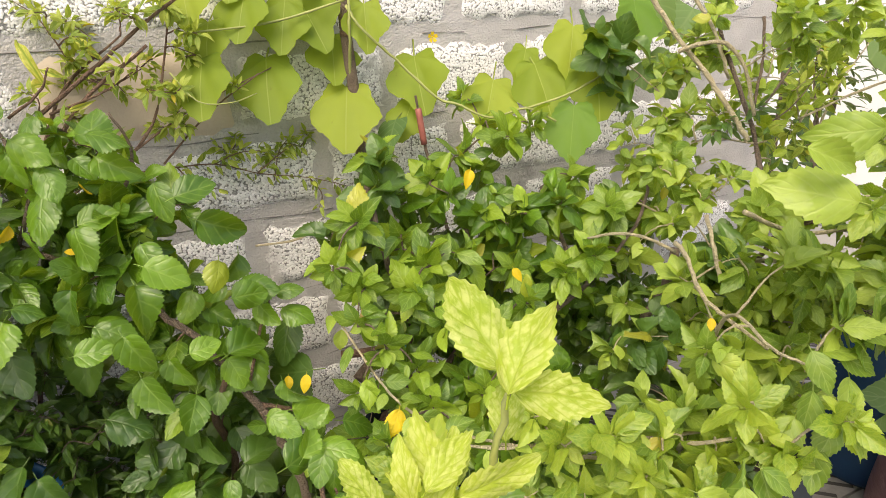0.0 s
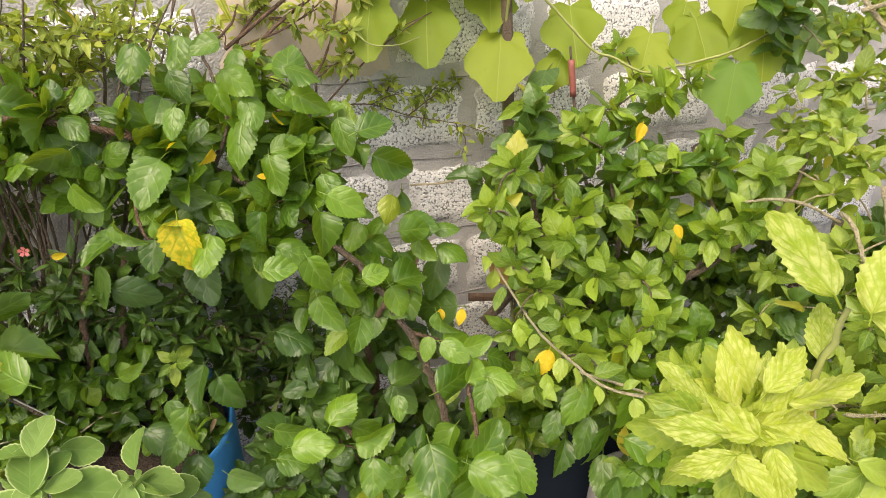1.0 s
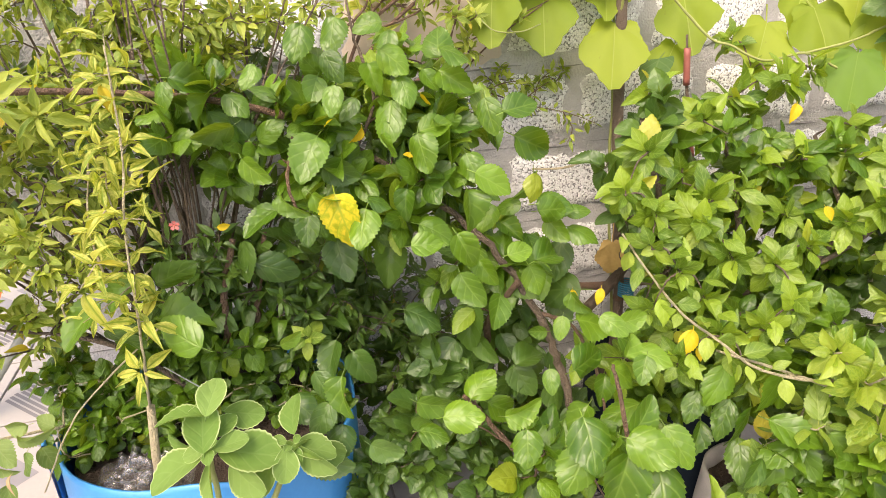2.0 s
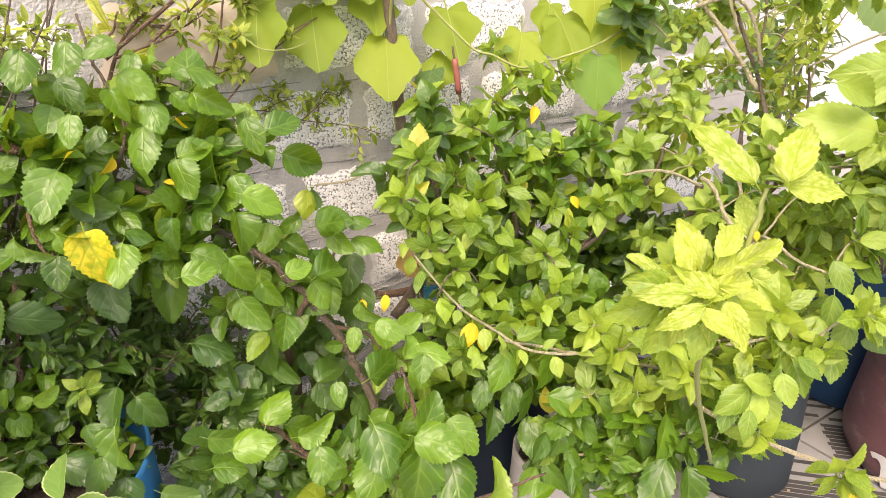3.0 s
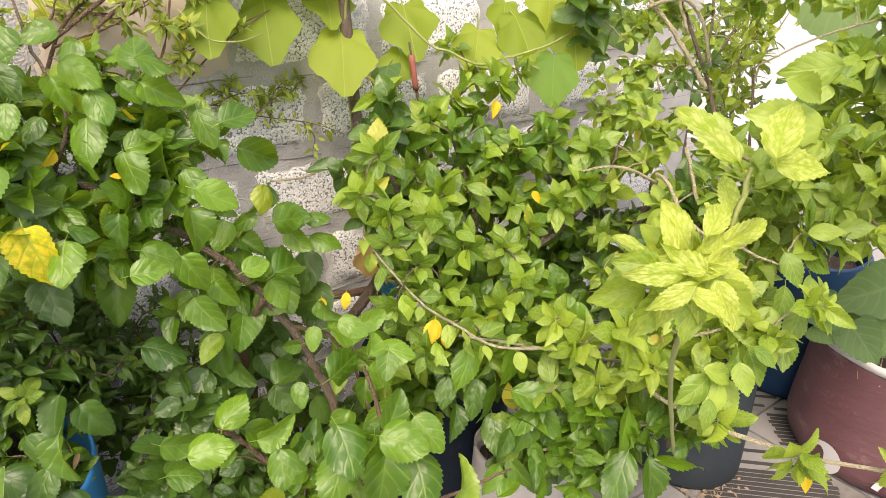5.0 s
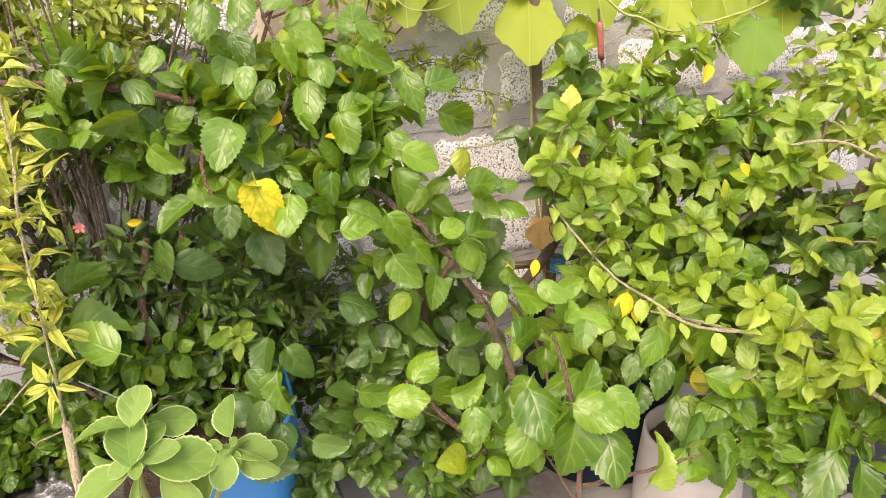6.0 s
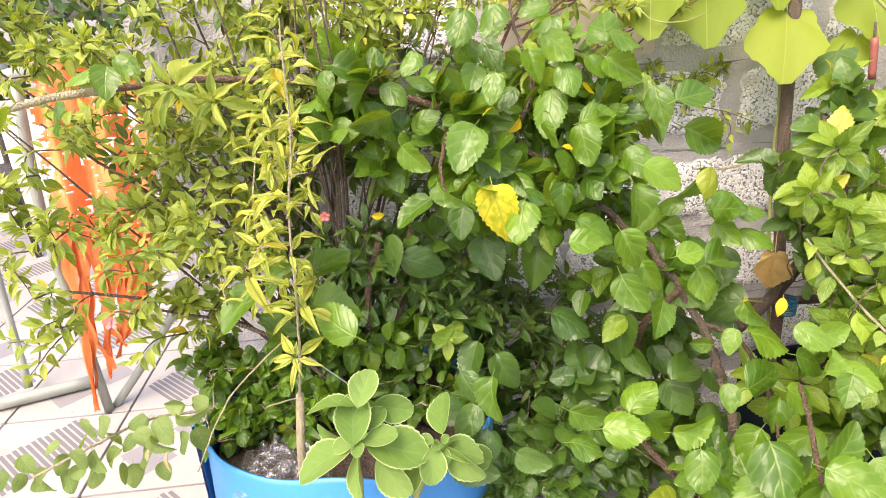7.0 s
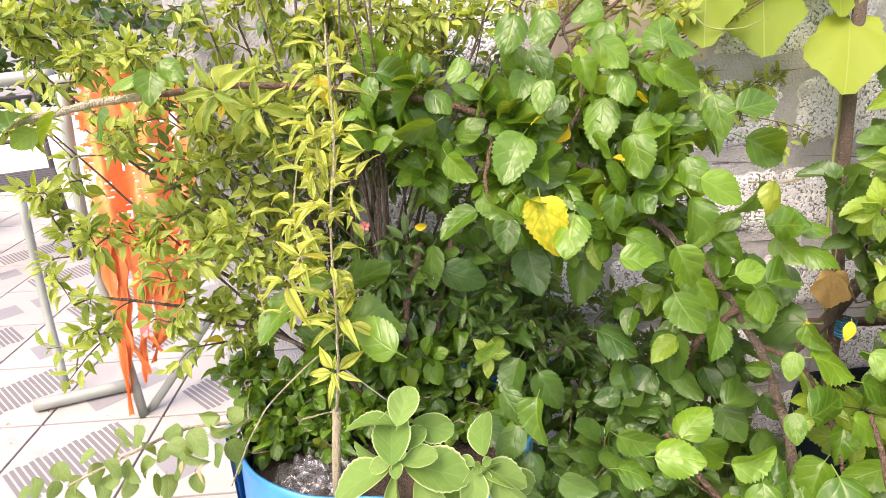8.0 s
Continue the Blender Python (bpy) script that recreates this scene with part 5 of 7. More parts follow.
hr.stem([(0.953, 1.41, 1.13), (0.969, 1.41, 1.018), (0.991, 1.41, 0.927), (1.011, 1.41, 0.843), (0.985, 1.30, 0.74)], 0.003, 0.005)
hr.gaps = [(Vector(q), r) for q, r in (((0.596, 0.967, 0.789), 0.05), ((0.64, 1.047, 0.747), 0.06), ((0.775, 1.282, 0.615), 0.08), ((0.775, 1.214, 0.612), 0.06), ((0.676, 1.064, 0.7), 0.05))]
# an opening between the leaves, through which the stake and the bar show
for q in ((0.559, 1.05, 0.774), (0.63, 1.15, 0.725), (0.701, 1.25, 0.675), (0.606, 1.05, 0.734), (0.682, 1.15, 0.68), (0.758, 1.25, 0.626), (0.834, 1.35, 0.572), (0.705, 1.15, 0.643), (0.784, 1.25, 0.585), (0.862, 1.35, 0.527), (0.735, 1.25, 0.667), (0.69, 1.19, 0.715), (0.71, 1.22, 0.725), (0.655, 1.11, 0.651), (0.635, 1.16, 0.715), (0.74, 1.27, 0.70)):
    hr.gaps.append((Vector(q), 0.045))
    hd.gaps.append((Vector(q), 0.045))
# lime hibiscus, reaching over the tiles
hl = Plant("hibiscus", (1.215, 0.744, 0.291), "spreading hibiscus with yellow-green leaves and pale arching stems", "shrub", BARK_PALE, 300)
hl.stem([(1.209, 0.736, 0.267), (1.178, 0.772, 0.475), (1.226, 0.789, 0.648), (1.432, 0.86, 0.807), (1.607, 0.838, 0.871), (1.875, 0.66, 0.885)], 0.008, 0.004, "trunk", BARK)
hl.stem([(1.162, 0.764, 0.514), (0.982, 0.691, 0.568), (0.963, 0.574, 0.571), (0.968, 0.471, 0.582), (1.017, 0.37, 0.58), (1.101, 0.254, 0.597)], 0.005, 0.003)
hl.stem([(1.11, 0.737, 0.52), (0.886, 0.747, 0.625), (0.762, 0.792, 0.671), (0.684, 0.853, 0.686)], 0.004, 0.002)
hl.stem([(1.125, 0.737, 0.541), (1.015, 0.64, 0.667), (1.044, 0.585, 0.7), (1.083, 0.563, 0.735)], 0.004, 0.002)
hl.stem([(1.226, 0.789, 0.648), (1.177, 0.71, 0.813), (1.14, 0.603, 0.812), (1.158, 0.558, 0.802)], 0.004, 0.002)
hl.stem([(1.432, 0.86, 0.807), (1.514, 0.686, 0.834), (1.439, 0.536, 0.829), (1.395, 0.414, 0.79)], 0.005, 0.003)
hl.stem([(1.517, 0.898, 0.866), (1.621, 1.041, 1.027), (1.616, 1.135, 1.2), (1.619, 1.187, 1.306)], 0.006, 0.004, bark=BARK)
for c, s in (
    ((1.479, 0.88, 0.908), 0.078),
    ((1.288, 0.677, 0.9), 0.067),
    ((1.322, 0.647, 0.886), 0.061),
    ((1.231, 0.558, 0.847), 0.059),
    ((1.394, 0.584, 0.86), 0.065),
    ((1.096, 0.682, 0.779), 0.052),
    ((1.613, 0.847, 0.895), 0.076),
    ((1.267, 0.523, 0.828), 0.056),
    ((1.454, 1.134, 0.983), 0.058),
    ((1.511, 1.139, 1.068), 0.058),
    ((1.199, 0.837, 0.832), 0.059),
):
    hl.shoot(c, "soft", s)
for c, s in (
    ((1.057, 0.577, 0.754), 0.059),
    ((1.077, 0.546, 0.695), 0.058),
    ((1.083, 0.514, 0.692), 0.053),
    ((1.037, 0.597, 0.663), 0.054),
    ((1.121, 0.465, 0.776), 0.050),
    ((1.655, 0.663, 0.853), 0.071),
    ((1.61, 0.604, 0.934), 0.066),
    ((1.088, 0.582, 0.703), 0.050),
    ((0.952, 0.513, 0.591), 0.051),
    ((0.982, 0.394, 0.579), 0.051),
    ((0.993, 0.581, 0.624), 0.049),
    ((0.948, 0.643, 0.632), 0.054),
    ((0.847, 0.711, 0.68), 0.058),
    ((0.865, 0.681, 0.597), 0.056),
    ((1.324, 0.484, 0.828), 0.056),
    ((0.894, 0.655, 0.713), 0.057),
    ((1.061, 0.282, 0.598), 0.041),
    ((0.828, 0.764, 0.707), 0.054),
):
    hl.shoot(c, "lime", s)
hl.clump((1.425, 0.776, 0.763), (0.26, 0.08, 0.14), 34, "soft", 4, 0.052, tip=6, alt="lime", out=(-0.15, -0.25, 0.75))
hl.clump((1.15, 0.7, 0.63), (0.22, 0.08, 0.14), 30, "soft", 4, 0.057, tip=5, alt="lime")
hl.clump((0.906, 0.775, 0.526), (0.20, 0.07, 0.09), 20, "soft", 4, 0.057, tip=4, alt="dark")
hl.clump((1.723, 0.722, 0.8), (0.28, 0.10, 0.14), 34, "soft", 4, 0.052, tip=5, alt="lime", out=(-0.15, -0.25, 0.75))
# deep leaves: shade inside the bush given as a darker colour
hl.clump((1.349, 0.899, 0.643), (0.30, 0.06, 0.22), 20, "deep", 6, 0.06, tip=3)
hl.clump((1.809, 1.128, 1.063), (0.34, 0.10, 0.14), 10, "small", 9, 0.047, tip=3, alt="lime", out=(-0.15, -0.25, 0.75))
hl.clump((1.835, 0.759, 1.023), (0.20, 0.10, 0.12), 14, "soft", 5, 0.045, tip=4, alt="lime", out=(-0.15, -0.25, 0.75))
hl.clump((1.199, 0.757, 0.474), (0.14, 0.06, 0.10), 14, "deep", 5, 0.055, tip=3)
# low leaves of this lime bush, coloured dark for the shade they hang in
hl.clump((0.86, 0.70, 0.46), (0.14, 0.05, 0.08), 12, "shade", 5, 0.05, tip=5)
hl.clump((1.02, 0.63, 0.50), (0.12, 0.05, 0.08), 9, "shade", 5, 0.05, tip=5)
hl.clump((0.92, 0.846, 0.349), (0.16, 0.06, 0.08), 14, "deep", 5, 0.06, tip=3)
for c, s in (
    ((1.411, 0.523, 0.909), 0.051),
    ((1.501, 0.462, 0.927), 0.051),
    ((1.537, 0.543, 1.007), 0.053),
    ((1.466, 0.451, 1.121), 0.050),
    ((1.744, 0.774, 1.107), 0.053),
    ((1.573, 0.543, 1.198), 0.051),
    ((1.617, 0.644, 1.193), 0.052),
    ((1.454, 0.409, 1.019), 0.050),
    ((1.505, 0.644, 0.887), 0.051),
    ((1.46, 0.398, 0.873), 0.049),
    ((1.507, 0.476, 0.829), 0.047),
    ((1.58, 0.619, 0.953), 0.051),
):
    hl.shoot(c, "soft", s)
for c, s in (
    ((1.39, 0.474, 0.914), 0.049),
    ((1.534, 0.466, 0.986), 0.048),
    ((1.539, 0.646, 0.943), 0.051),
    ((1.583, 0.544, 1.08), 0.047),
    ((1.435, 0.387, 0.946), 0.047),
):
    hl.shoot(c, "lime", s)
hl.clump((1.653, 0.588, 0.87), (0.24, 0.10, 0.12), 30, "soft", 4, 0.054, tip=5, alt="lime", out=(-0.15, -0.25, 0.75))
hl.clump((1.702, 0.591, 1.087), (0.20, 0.10, 0.16), 26, "soft", 4, 0.061, tip=5, alt="deep")
hl.clump((1.633, 0.452, 0.842), (0.16, 0.10, 0.10), 16, "soft", 4, 0.052, tip=5, alt="dark", out=(-0.15, -0.25, 0.75))
hl.clump((1.629, 1.175, 1.179), (0.20, 0.08, 0.14), 9, "soft", 5, 0.042, tip=4, alt="lime")
hl.clump((1.472, 1.028, 0.917), (0.22, 0.08, 0.08), 12, "soft", 4, 0.048, tip=6, alt="lime")
hl.clump((1.588, 1.055, 1.015), (0.10, 0.05, 0.10), 5, "under", 10, 0.035)
hl.clump((2.013, 1.138, 1.161), (0.26, 0.10, 0.14), 9, "small", 9, 0.04, out=(-0.15, -0.25, 0.75))
hl.clump((1.397, 1.226, 1.188), (0.12, 0.06, 0.10), 5, "deep", 5, 0.065, tip=3)
# hanging leaves in dark green, which paints the canopy's shade on them
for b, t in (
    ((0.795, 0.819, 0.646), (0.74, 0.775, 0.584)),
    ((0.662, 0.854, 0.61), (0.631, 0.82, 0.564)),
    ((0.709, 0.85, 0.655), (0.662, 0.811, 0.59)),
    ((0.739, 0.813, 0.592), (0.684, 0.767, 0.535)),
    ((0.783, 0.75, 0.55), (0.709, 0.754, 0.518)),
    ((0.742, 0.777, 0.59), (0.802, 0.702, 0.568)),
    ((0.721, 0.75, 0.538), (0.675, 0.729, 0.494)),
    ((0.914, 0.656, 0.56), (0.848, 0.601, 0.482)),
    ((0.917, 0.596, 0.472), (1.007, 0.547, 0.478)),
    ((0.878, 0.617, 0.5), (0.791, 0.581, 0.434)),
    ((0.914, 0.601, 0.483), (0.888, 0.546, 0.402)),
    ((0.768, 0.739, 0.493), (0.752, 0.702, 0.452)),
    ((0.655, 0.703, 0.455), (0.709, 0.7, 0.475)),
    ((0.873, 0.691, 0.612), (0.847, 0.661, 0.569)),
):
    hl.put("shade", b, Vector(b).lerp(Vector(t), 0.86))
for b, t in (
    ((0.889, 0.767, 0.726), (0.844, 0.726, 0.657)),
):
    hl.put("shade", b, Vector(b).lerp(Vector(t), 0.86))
for b, t in (
    ((0.96, 0.524, 0.66), (0.928, 0.506, 0.616)),
    ((0.947, 0.535, 0.671), (0.887, 0.534, 0.637)),
    ((0.983, 0.54, 0.651), (0.976, 0.493, 0.614)),
    ((0.984, 0.511, 0.696), (0.968, 0.483, 0.655)),
    ((0.919, 0.514, 0.652), (0.898, 0.493, 0.614)),
    ((0.936, 0.553, 0.644), (0.895, 0.538, 0.609)),
    ((0.929, 0.538, 0.69), (0.966, 0.5, 0.673)),
    ((1.038, 0.526, 0.69), (1.021, 0.488, 0.655)),
    ((1.015, 0.51, 0.713), (1.039, 0.471, 0.693)),
    ((0.956, 0.527, 0.684), (1.007, 0.512, 0.705)),
):
    hl.put("soft", b, t)
for b, t in (
    ((1.157, 0.556, 0.827), (1.153, 0.513, 0.783)),
    ((1.227, 0.535, 0.772), (1.184, 0.505, 0.727)),
    ((1.149, 0.539, 0.773), (1.112, 0.522, 0.724)),
    ((1.193, 0.524, 0.718), (1.153, 0.506, 0.669)),
    ((1.114, 0.537, 0.743), (1.064, 0.525, 0.693)),
    ((1.219, 0.554, 0.807), (1.252, 0.511, 0.778)),
    ((1.165, 0.527, 0.679), (1.117, 0.504, 0.639)),
    ((1.135, 0.556, 0.668), (1.091, 0.528, 0.623)),
    ((1.096, 0.581, 0.714), (1.099, 0.54, 0.667)),
    ((1.186, 0.562, 0.814), (1.23, 0.528, 0.823)),
    ((1.183, 0.504, 0.755), (1.184, 0.47, 0.716)),
):
    hl.put("soft", b, t)
# lower still, the same darker colour used as shade
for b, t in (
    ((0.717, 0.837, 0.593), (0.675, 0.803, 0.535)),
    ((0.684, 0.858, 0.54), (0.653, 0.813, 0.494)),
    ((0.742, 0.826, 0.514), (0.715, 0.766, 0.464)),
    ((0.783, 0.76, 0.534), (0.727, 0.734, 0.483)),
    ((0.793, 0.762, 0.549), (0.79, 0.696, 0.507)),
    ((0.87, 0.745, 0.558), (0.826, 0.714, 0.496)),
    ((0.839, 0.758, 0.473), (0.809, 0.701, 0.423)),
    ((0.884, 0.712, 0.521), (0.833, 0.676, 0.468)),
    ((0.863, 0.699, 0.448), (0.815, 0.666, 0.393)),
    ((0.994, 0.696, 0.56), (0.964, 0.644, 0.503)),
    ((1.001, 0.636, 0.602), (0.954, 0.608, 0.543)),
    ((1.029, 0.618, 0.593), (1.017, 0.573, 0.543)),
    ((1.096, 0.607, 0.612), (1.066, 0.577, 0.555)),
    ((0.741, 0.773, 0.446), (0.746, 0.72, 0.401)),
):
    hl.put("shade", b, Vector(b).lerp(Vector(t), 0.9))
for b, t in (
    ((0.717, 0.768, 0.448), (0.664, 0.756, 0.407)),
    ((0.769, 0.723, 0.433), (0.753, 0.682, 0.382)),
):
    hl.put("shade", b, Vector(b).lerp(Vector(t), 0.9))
for b, t in (
    ((1.043, 0.402, 0.528), (1.022, 0.387, 0.509)),
    ((0.995, 0.6, 0.902), (0.989, 0.59, 0.89)),
):
    hl.put("yellow", b, t)
for b, t in (
    ((1.19, 0.332, 1.091), (1.146, 0.316, 1.052)),
):
    hl.put("yellow", b, t)
for b, t in (
    ((1.178, 0.386, 1.159), (1.111, 0.434, 1.15)),
    ((1.115, 0.378, 1.142), (1.058, 0.407, 1.123)),
    ((1.131, 0.384, 1.164), (1.181, 0.319, 1.153)),
    ((1.143, 0.43, 1.214), (1.204, 0.396, 1.234)),
    ((1.219, 0.415, 1.236), (1.245, 0.359, 1.201)),
    ((1.199, 0.32, 1.123), (1.127, 0.361, 1.098)),
    ((1.115, 0.382, 1.141), (1.074, 0.365, 1.09)),
    ((1.059, 0.433, 1.181), (1.095, 0.423, 1.204)),
    ((1.214, 0.376, 1.171), (1.185, 0.424, 1.192)),
    ((1.138, 0.383, 1.145), (1.153, 0.329, 1.115)),
    ((1.221, 0.327, 1.043), (1.157, 0.326, 0.992)),
):
    hl.put("soft", b, t)
hl.stem([(1.239, 0.316, 1.176), (1.197, 0.351, 1.155), (1.175, 0.403, 1.168), (1.169, 0.461, 1.164)], 0.003, 0.0015)
hl.stem([(1.691, 0.48, 1.255), (1.609, 0.59, 1.211), (1.547, 0.747, 1.153), (1.519, 0.869, 1.08)], 0.003, 0.002)
hl.stem([(1.237, 0.75, 0.97), (1.389, 0.75, 0.906), (1.639, 0.75, 0.867), (1.957, 0.75, 0.807)], 0.0045, 0.0028)
hl.clump((1.522, 0.633, 0.999), (0.16, 0.08, 0.14), 12, "soft", 4, 0.057, tip=5, alt="lime", out=(-0.15, -0.25, 0.75))
hl.stem([(1.217, 0.871, 0.884), (1.199, 0.83, 0.878), (1.183, 0.768, 0.823), (1.198, 0.725, 0.794), (1.239, 0.674, 0.749)], 0.0045, 0.003)
hl.stem([(1.245, 0.894, 0.86), (1.247, 0.91, 0.784), (1.221, 0.936, 0.699)], 0.009, 0.010, bark=BARK)
hl.stem([(1.1, 0.977, 0.885), (1.136, 0.94, 0.898), (1.175, 0.907, 0.893), (1.229, 0.879, 0.862)], 0.0025, 0.0035)
hl.stem([(1.23, 0.819, 0.949), (1.231, 0.8, 0.902), (1.23, 0.775, 0.841)], 0.004, 0.004)
hl.twig([(0.611, 1.05, 0.826), (0.627, 0.98, 0.778), (0.646, 0.9, 0.735), (0.669, 0.83, 0.718), (0.71, 0.79, 0.687), (0.80, 0.76, 0.667)], 0.0012, "soft", 22, 0.04, start=0.0)
hl.stem([(0.611, 1.05, 0.826), (0.627, 0.98, 0.778), (0.646, 0.9, 0.735), (0.669, 0.83, 0.718), (0.71, 0.79, 0.687), (0.791, 0.76, 0.667), (0.882, 0.755, 0.655), (0.939, 0.727, 0.658), (1.002, 0.692, 0.649), (1.092, 0.651, 0.658)], 0.0018, 0.0032)
hl.stem([(1.453, 1.217, 1.324), (1.47, 1.151, 1.24), (1.497, 1.08, 1.157), (1.53, 1.03, 1.075), (1.548, 0.997, 1.016)], 0.0055, 0.006)
hl.stem([(1.452, 1.121, 1.204), (1.482, 1.089, 1.219), (1.53, 1.064, 1.217), (1.573, 1.045, 1.166), (1.59, 1.019, 1.064)], 0.005, 0.0045)
hl.stem([(1.533, 1.18, 1.333), (1.564, 1.131, 1.248), (1.591, 1.096, 1.138)], 0.0045, 0.004)
hl.stem([(1.764, 1.157, 1.266), (1.741, 1.127, 1.164), (1.68, 1.086, 1.048), (1.798, 1.092, 1.149)], 0.004, 0.003, bark=BARK)
hl.stem([(1.711, 1.082, 1.018), (1.78, 1.065, 1.06), (1.856, 1.057, 1.133)], 0.002, 0.001, bark=BARK)
for b, t in (
    ((1.251, 0.58, 1.024), (1.146, 0.636, 1.05)),
    ((1.292, 0.587, 1.123), (1.198, 0.621, 1.116)),
    ((1.169, 0.618, 1.106), (1.219, 0.565, 1.079)),
):
    hl.put("soft", b, t)
hl.stem([(1.80, 0.99, 0.80), (1.95, 1.1, 0.98), (2.03, 1.18, 1.1), (2.06, 1.2, 1.22)], 0.0045, 0.0022, bark=BARK)
hl.stem([(1.95, 1.1, 0.98), (2.15, 1.18, 1.08), (2.30, 1.2, 1.2)], 0.0035, 0.0015)
for c, n in (((1.526, 1.18, 1.096), 7), ((1.62, 1.18, 1.17), 7), ((1.70, 1.16, 1.05), 6), ((1.443, 1.2, 0.985), 7), ((1.592, 1.15, 0.90), 7), ((2.05, 1.2, 1.16), 5), ((2.22, 1.2, 1.18), 5), ((2.0, 1.16, 0.90), 5), ((2.0, 1.18, 1.02), 3), ((1.50, 1.2, 1.22), 5)):
    hl.clump(c, (0.10, 0.06, 0.08), n, "soft", 6, 0.038, tip=4, alt="small", r=0.0016, reach=0.16)
hl.clump((1.656, 0.918, 1.254), (0.24, 0.06, 0.06), 14, "soft", 5, 0.05, tip=3, alt="lime")
hl.clump((1.74, 0.705, 1.233), (0.16, 0.06, 0.06), 9, "soft", 5, 0.05, tip=3, alt="lime")
for b, t in (
    ((2.042, 0.985, 1.233), (1.997, 0.854, 1.097)),
    ((2.135, 0.891, 1.154), (2.028, 0.845, 1.021)),
    ((1.935, 0.95, 0.997), (2.012, 0.836, 0.95)),
    ((2.178, 0.703, 0.898), (2.001, 0.82, 0.877)),
    ((2.076, 0.749, 0.877), (2.179, 0.647, 0.851)),
):
    hl.put("fig", b, t)
for c, s in (
    ((1.264, 1.109, 0.884), 0.055),
    ((1.272, 1.045, 0.796), 0.056),
    ((1.358, 1.074, 0.856), 0.056),
    ((1.287, 0.943, 0.737), 0.054),
    ((1.199, 0.979, 0.719), 0.054),
    ((1.313, 0.899, 0.809), 0.054),
    ((1.375, 0.865, 0.801), 0.052),
    ((1.182, 0.852, 0.679), 0.052),
    ((1.228, 0.766, 0.671), 0.050),
    ((1.099, 0.893, 0.677), 0.050),
    ((1.316, 0.763, 0.77), 0.052),
    ((1.317, 0.683, 0.72), 0.050),
    ((1.443, 0.866, 0.887), 0.054),
    ((1.223, 1.11, 0.779), 0.053),
    ((1.238, 0.844, 0.727), 0.050),
    ((1.384, 1.142, 0.91), 0.055),
):
    hl.shoot(c, "soft", s)
for c, s, n in (
    ((1.399, 1.164, 0.776), 0.123, 10),
    ((1.397, 1.04, 0.645), 0.118, 10),
    ((1.27, 1.026, 0.57), 0.102, 8),
    ((1.439, 0.947, 0.644), 0.101, 7),
):
    hl.clump(c, (s, s * 0.7, s), n, "deep", 6, 0.052, tip=3, r=0.0018, reach=0.16)
# near variegated shoot
hv = Plant("hibiscus_shoot", (0.592, 0.378, 0.87), "bright yellow variegated hibiscus shoot at the front", "shrub", GREENSTEM, 200)
hv.stem([(0.831, 0.507, 0.597), (0.563, 0.368, 0.914), (0.462, 0.295, 1.048), (0.459, 0.281, 1.094), (0.47, 0.28, 1.144)], 0.0026, 0.0016)
for b, t in (
    ((0.473, 0.29, 1.145), (0.464, 0.328, 1.177)),
    ((0.455, 0.259, 1.155), (0.476, 0.271, 1.187)),
    ((0.463, 0.267, 1.15), (0.49, 0.244, 1.152)),
    ((0.471, 0.286, 1.111), (0.482, 0.304, 1.134)),
    ((0.439, 0.292, 1.093), (0.441, 0.313, 1.122)),
    ((0.427, 0.276, 1.1), (0.452, 0.287, 1.121)),
    ((0.414, 0.296, 1.09), (0.404, 0.319, 1.106)),
    ((0.441, 0.275, 1.102), (0.472, 0.262, 1.115)),
    ((0.408, 0.273, 1.094), (0.378, 0.287, 1.094)),
    ((0.426, 0.274, 1.094), (0.449, 0.261, 1.097)),
    ((0.46, 0.287, 1.077), (0.48, 0.262, 1.072)),
    ((0.42, 0.268, 1.093), (0.401, 0.288, 1.102)),
    ((0.407, 0.273, 1.086), (0.416, 0.247, 1.072)),
    ((0.427, 0.266, 1.087), (0.421, 0.246, 1.067)),
):
    hv.put("var", b, t)
for b, t in (
    ((0.404, 0.263, 1.092), (0.379, 0.271, 1.08)),
    ((0.426, 0.275, 1.111), (0.452, 0.28, 1.127)),
):
    hv.put("var", b, t)
for b, t in (
    ((0.422, 0.308, 1.066), (0.393, 0.325, 1.062)),
    ((0.42, 0.295, 1.067), (0.396, 0.296, 1.047)),
    ((0.422, 0.275, 1.078), (0.405, 0.263, 1.056)),
    ((0.44, 0.274, 1.079), (0.451, 0.251, 1.063)),
    ((0.436, 0.304, 1.081), (0.439, 0.324, 1.105)),
    ((0.411, 0.29, 1.09), (0.388, 0.307, 1.096)),
    ((0.439, 0.277, 1.087), (0.433, 0.26, 1.071)),
    ((0.423, 0.285, 1.084), (0.452, 0.293, 1.103)),
    ((0.427, 0.282, 1.075), (0.408, 0.302, 1.083)),
    ((0.445, 0.283, 1.075), (0.414, 0.29, 1.064)),
):
    hv.put("lime", b, t)
hv.rosette((0.447, 0.296, 1.081), (-0.3, -0.6, 0.6), "var", 8, 0.031)
hv.rosette((0.425, 0.285, 1.085), (-0.4, -0.7, 0.4), "var", 9, 0.034)
hv.rosette((0.439, 0.314, 1.08), (-0.3, -0.6, 0.6), "lime", 7, 0.03)
# gourd vine on the wall
vn = Plant("gourd_vine", (0.766, 1.444, 0.278), "climbing gourd vine with large pale lobed leaves on the wall", "vine", GREENSTEM, 200)
vn.stem([(0.844, 1.39, 0.277), (0.838, 1.497, 0.807), (0.836, 1.511, 1.139), (0.831, 1.468, 1.292), (0.835, 1.513, 1.407), (0.729, 1.534, 1.506)], 0.004, 0.003)
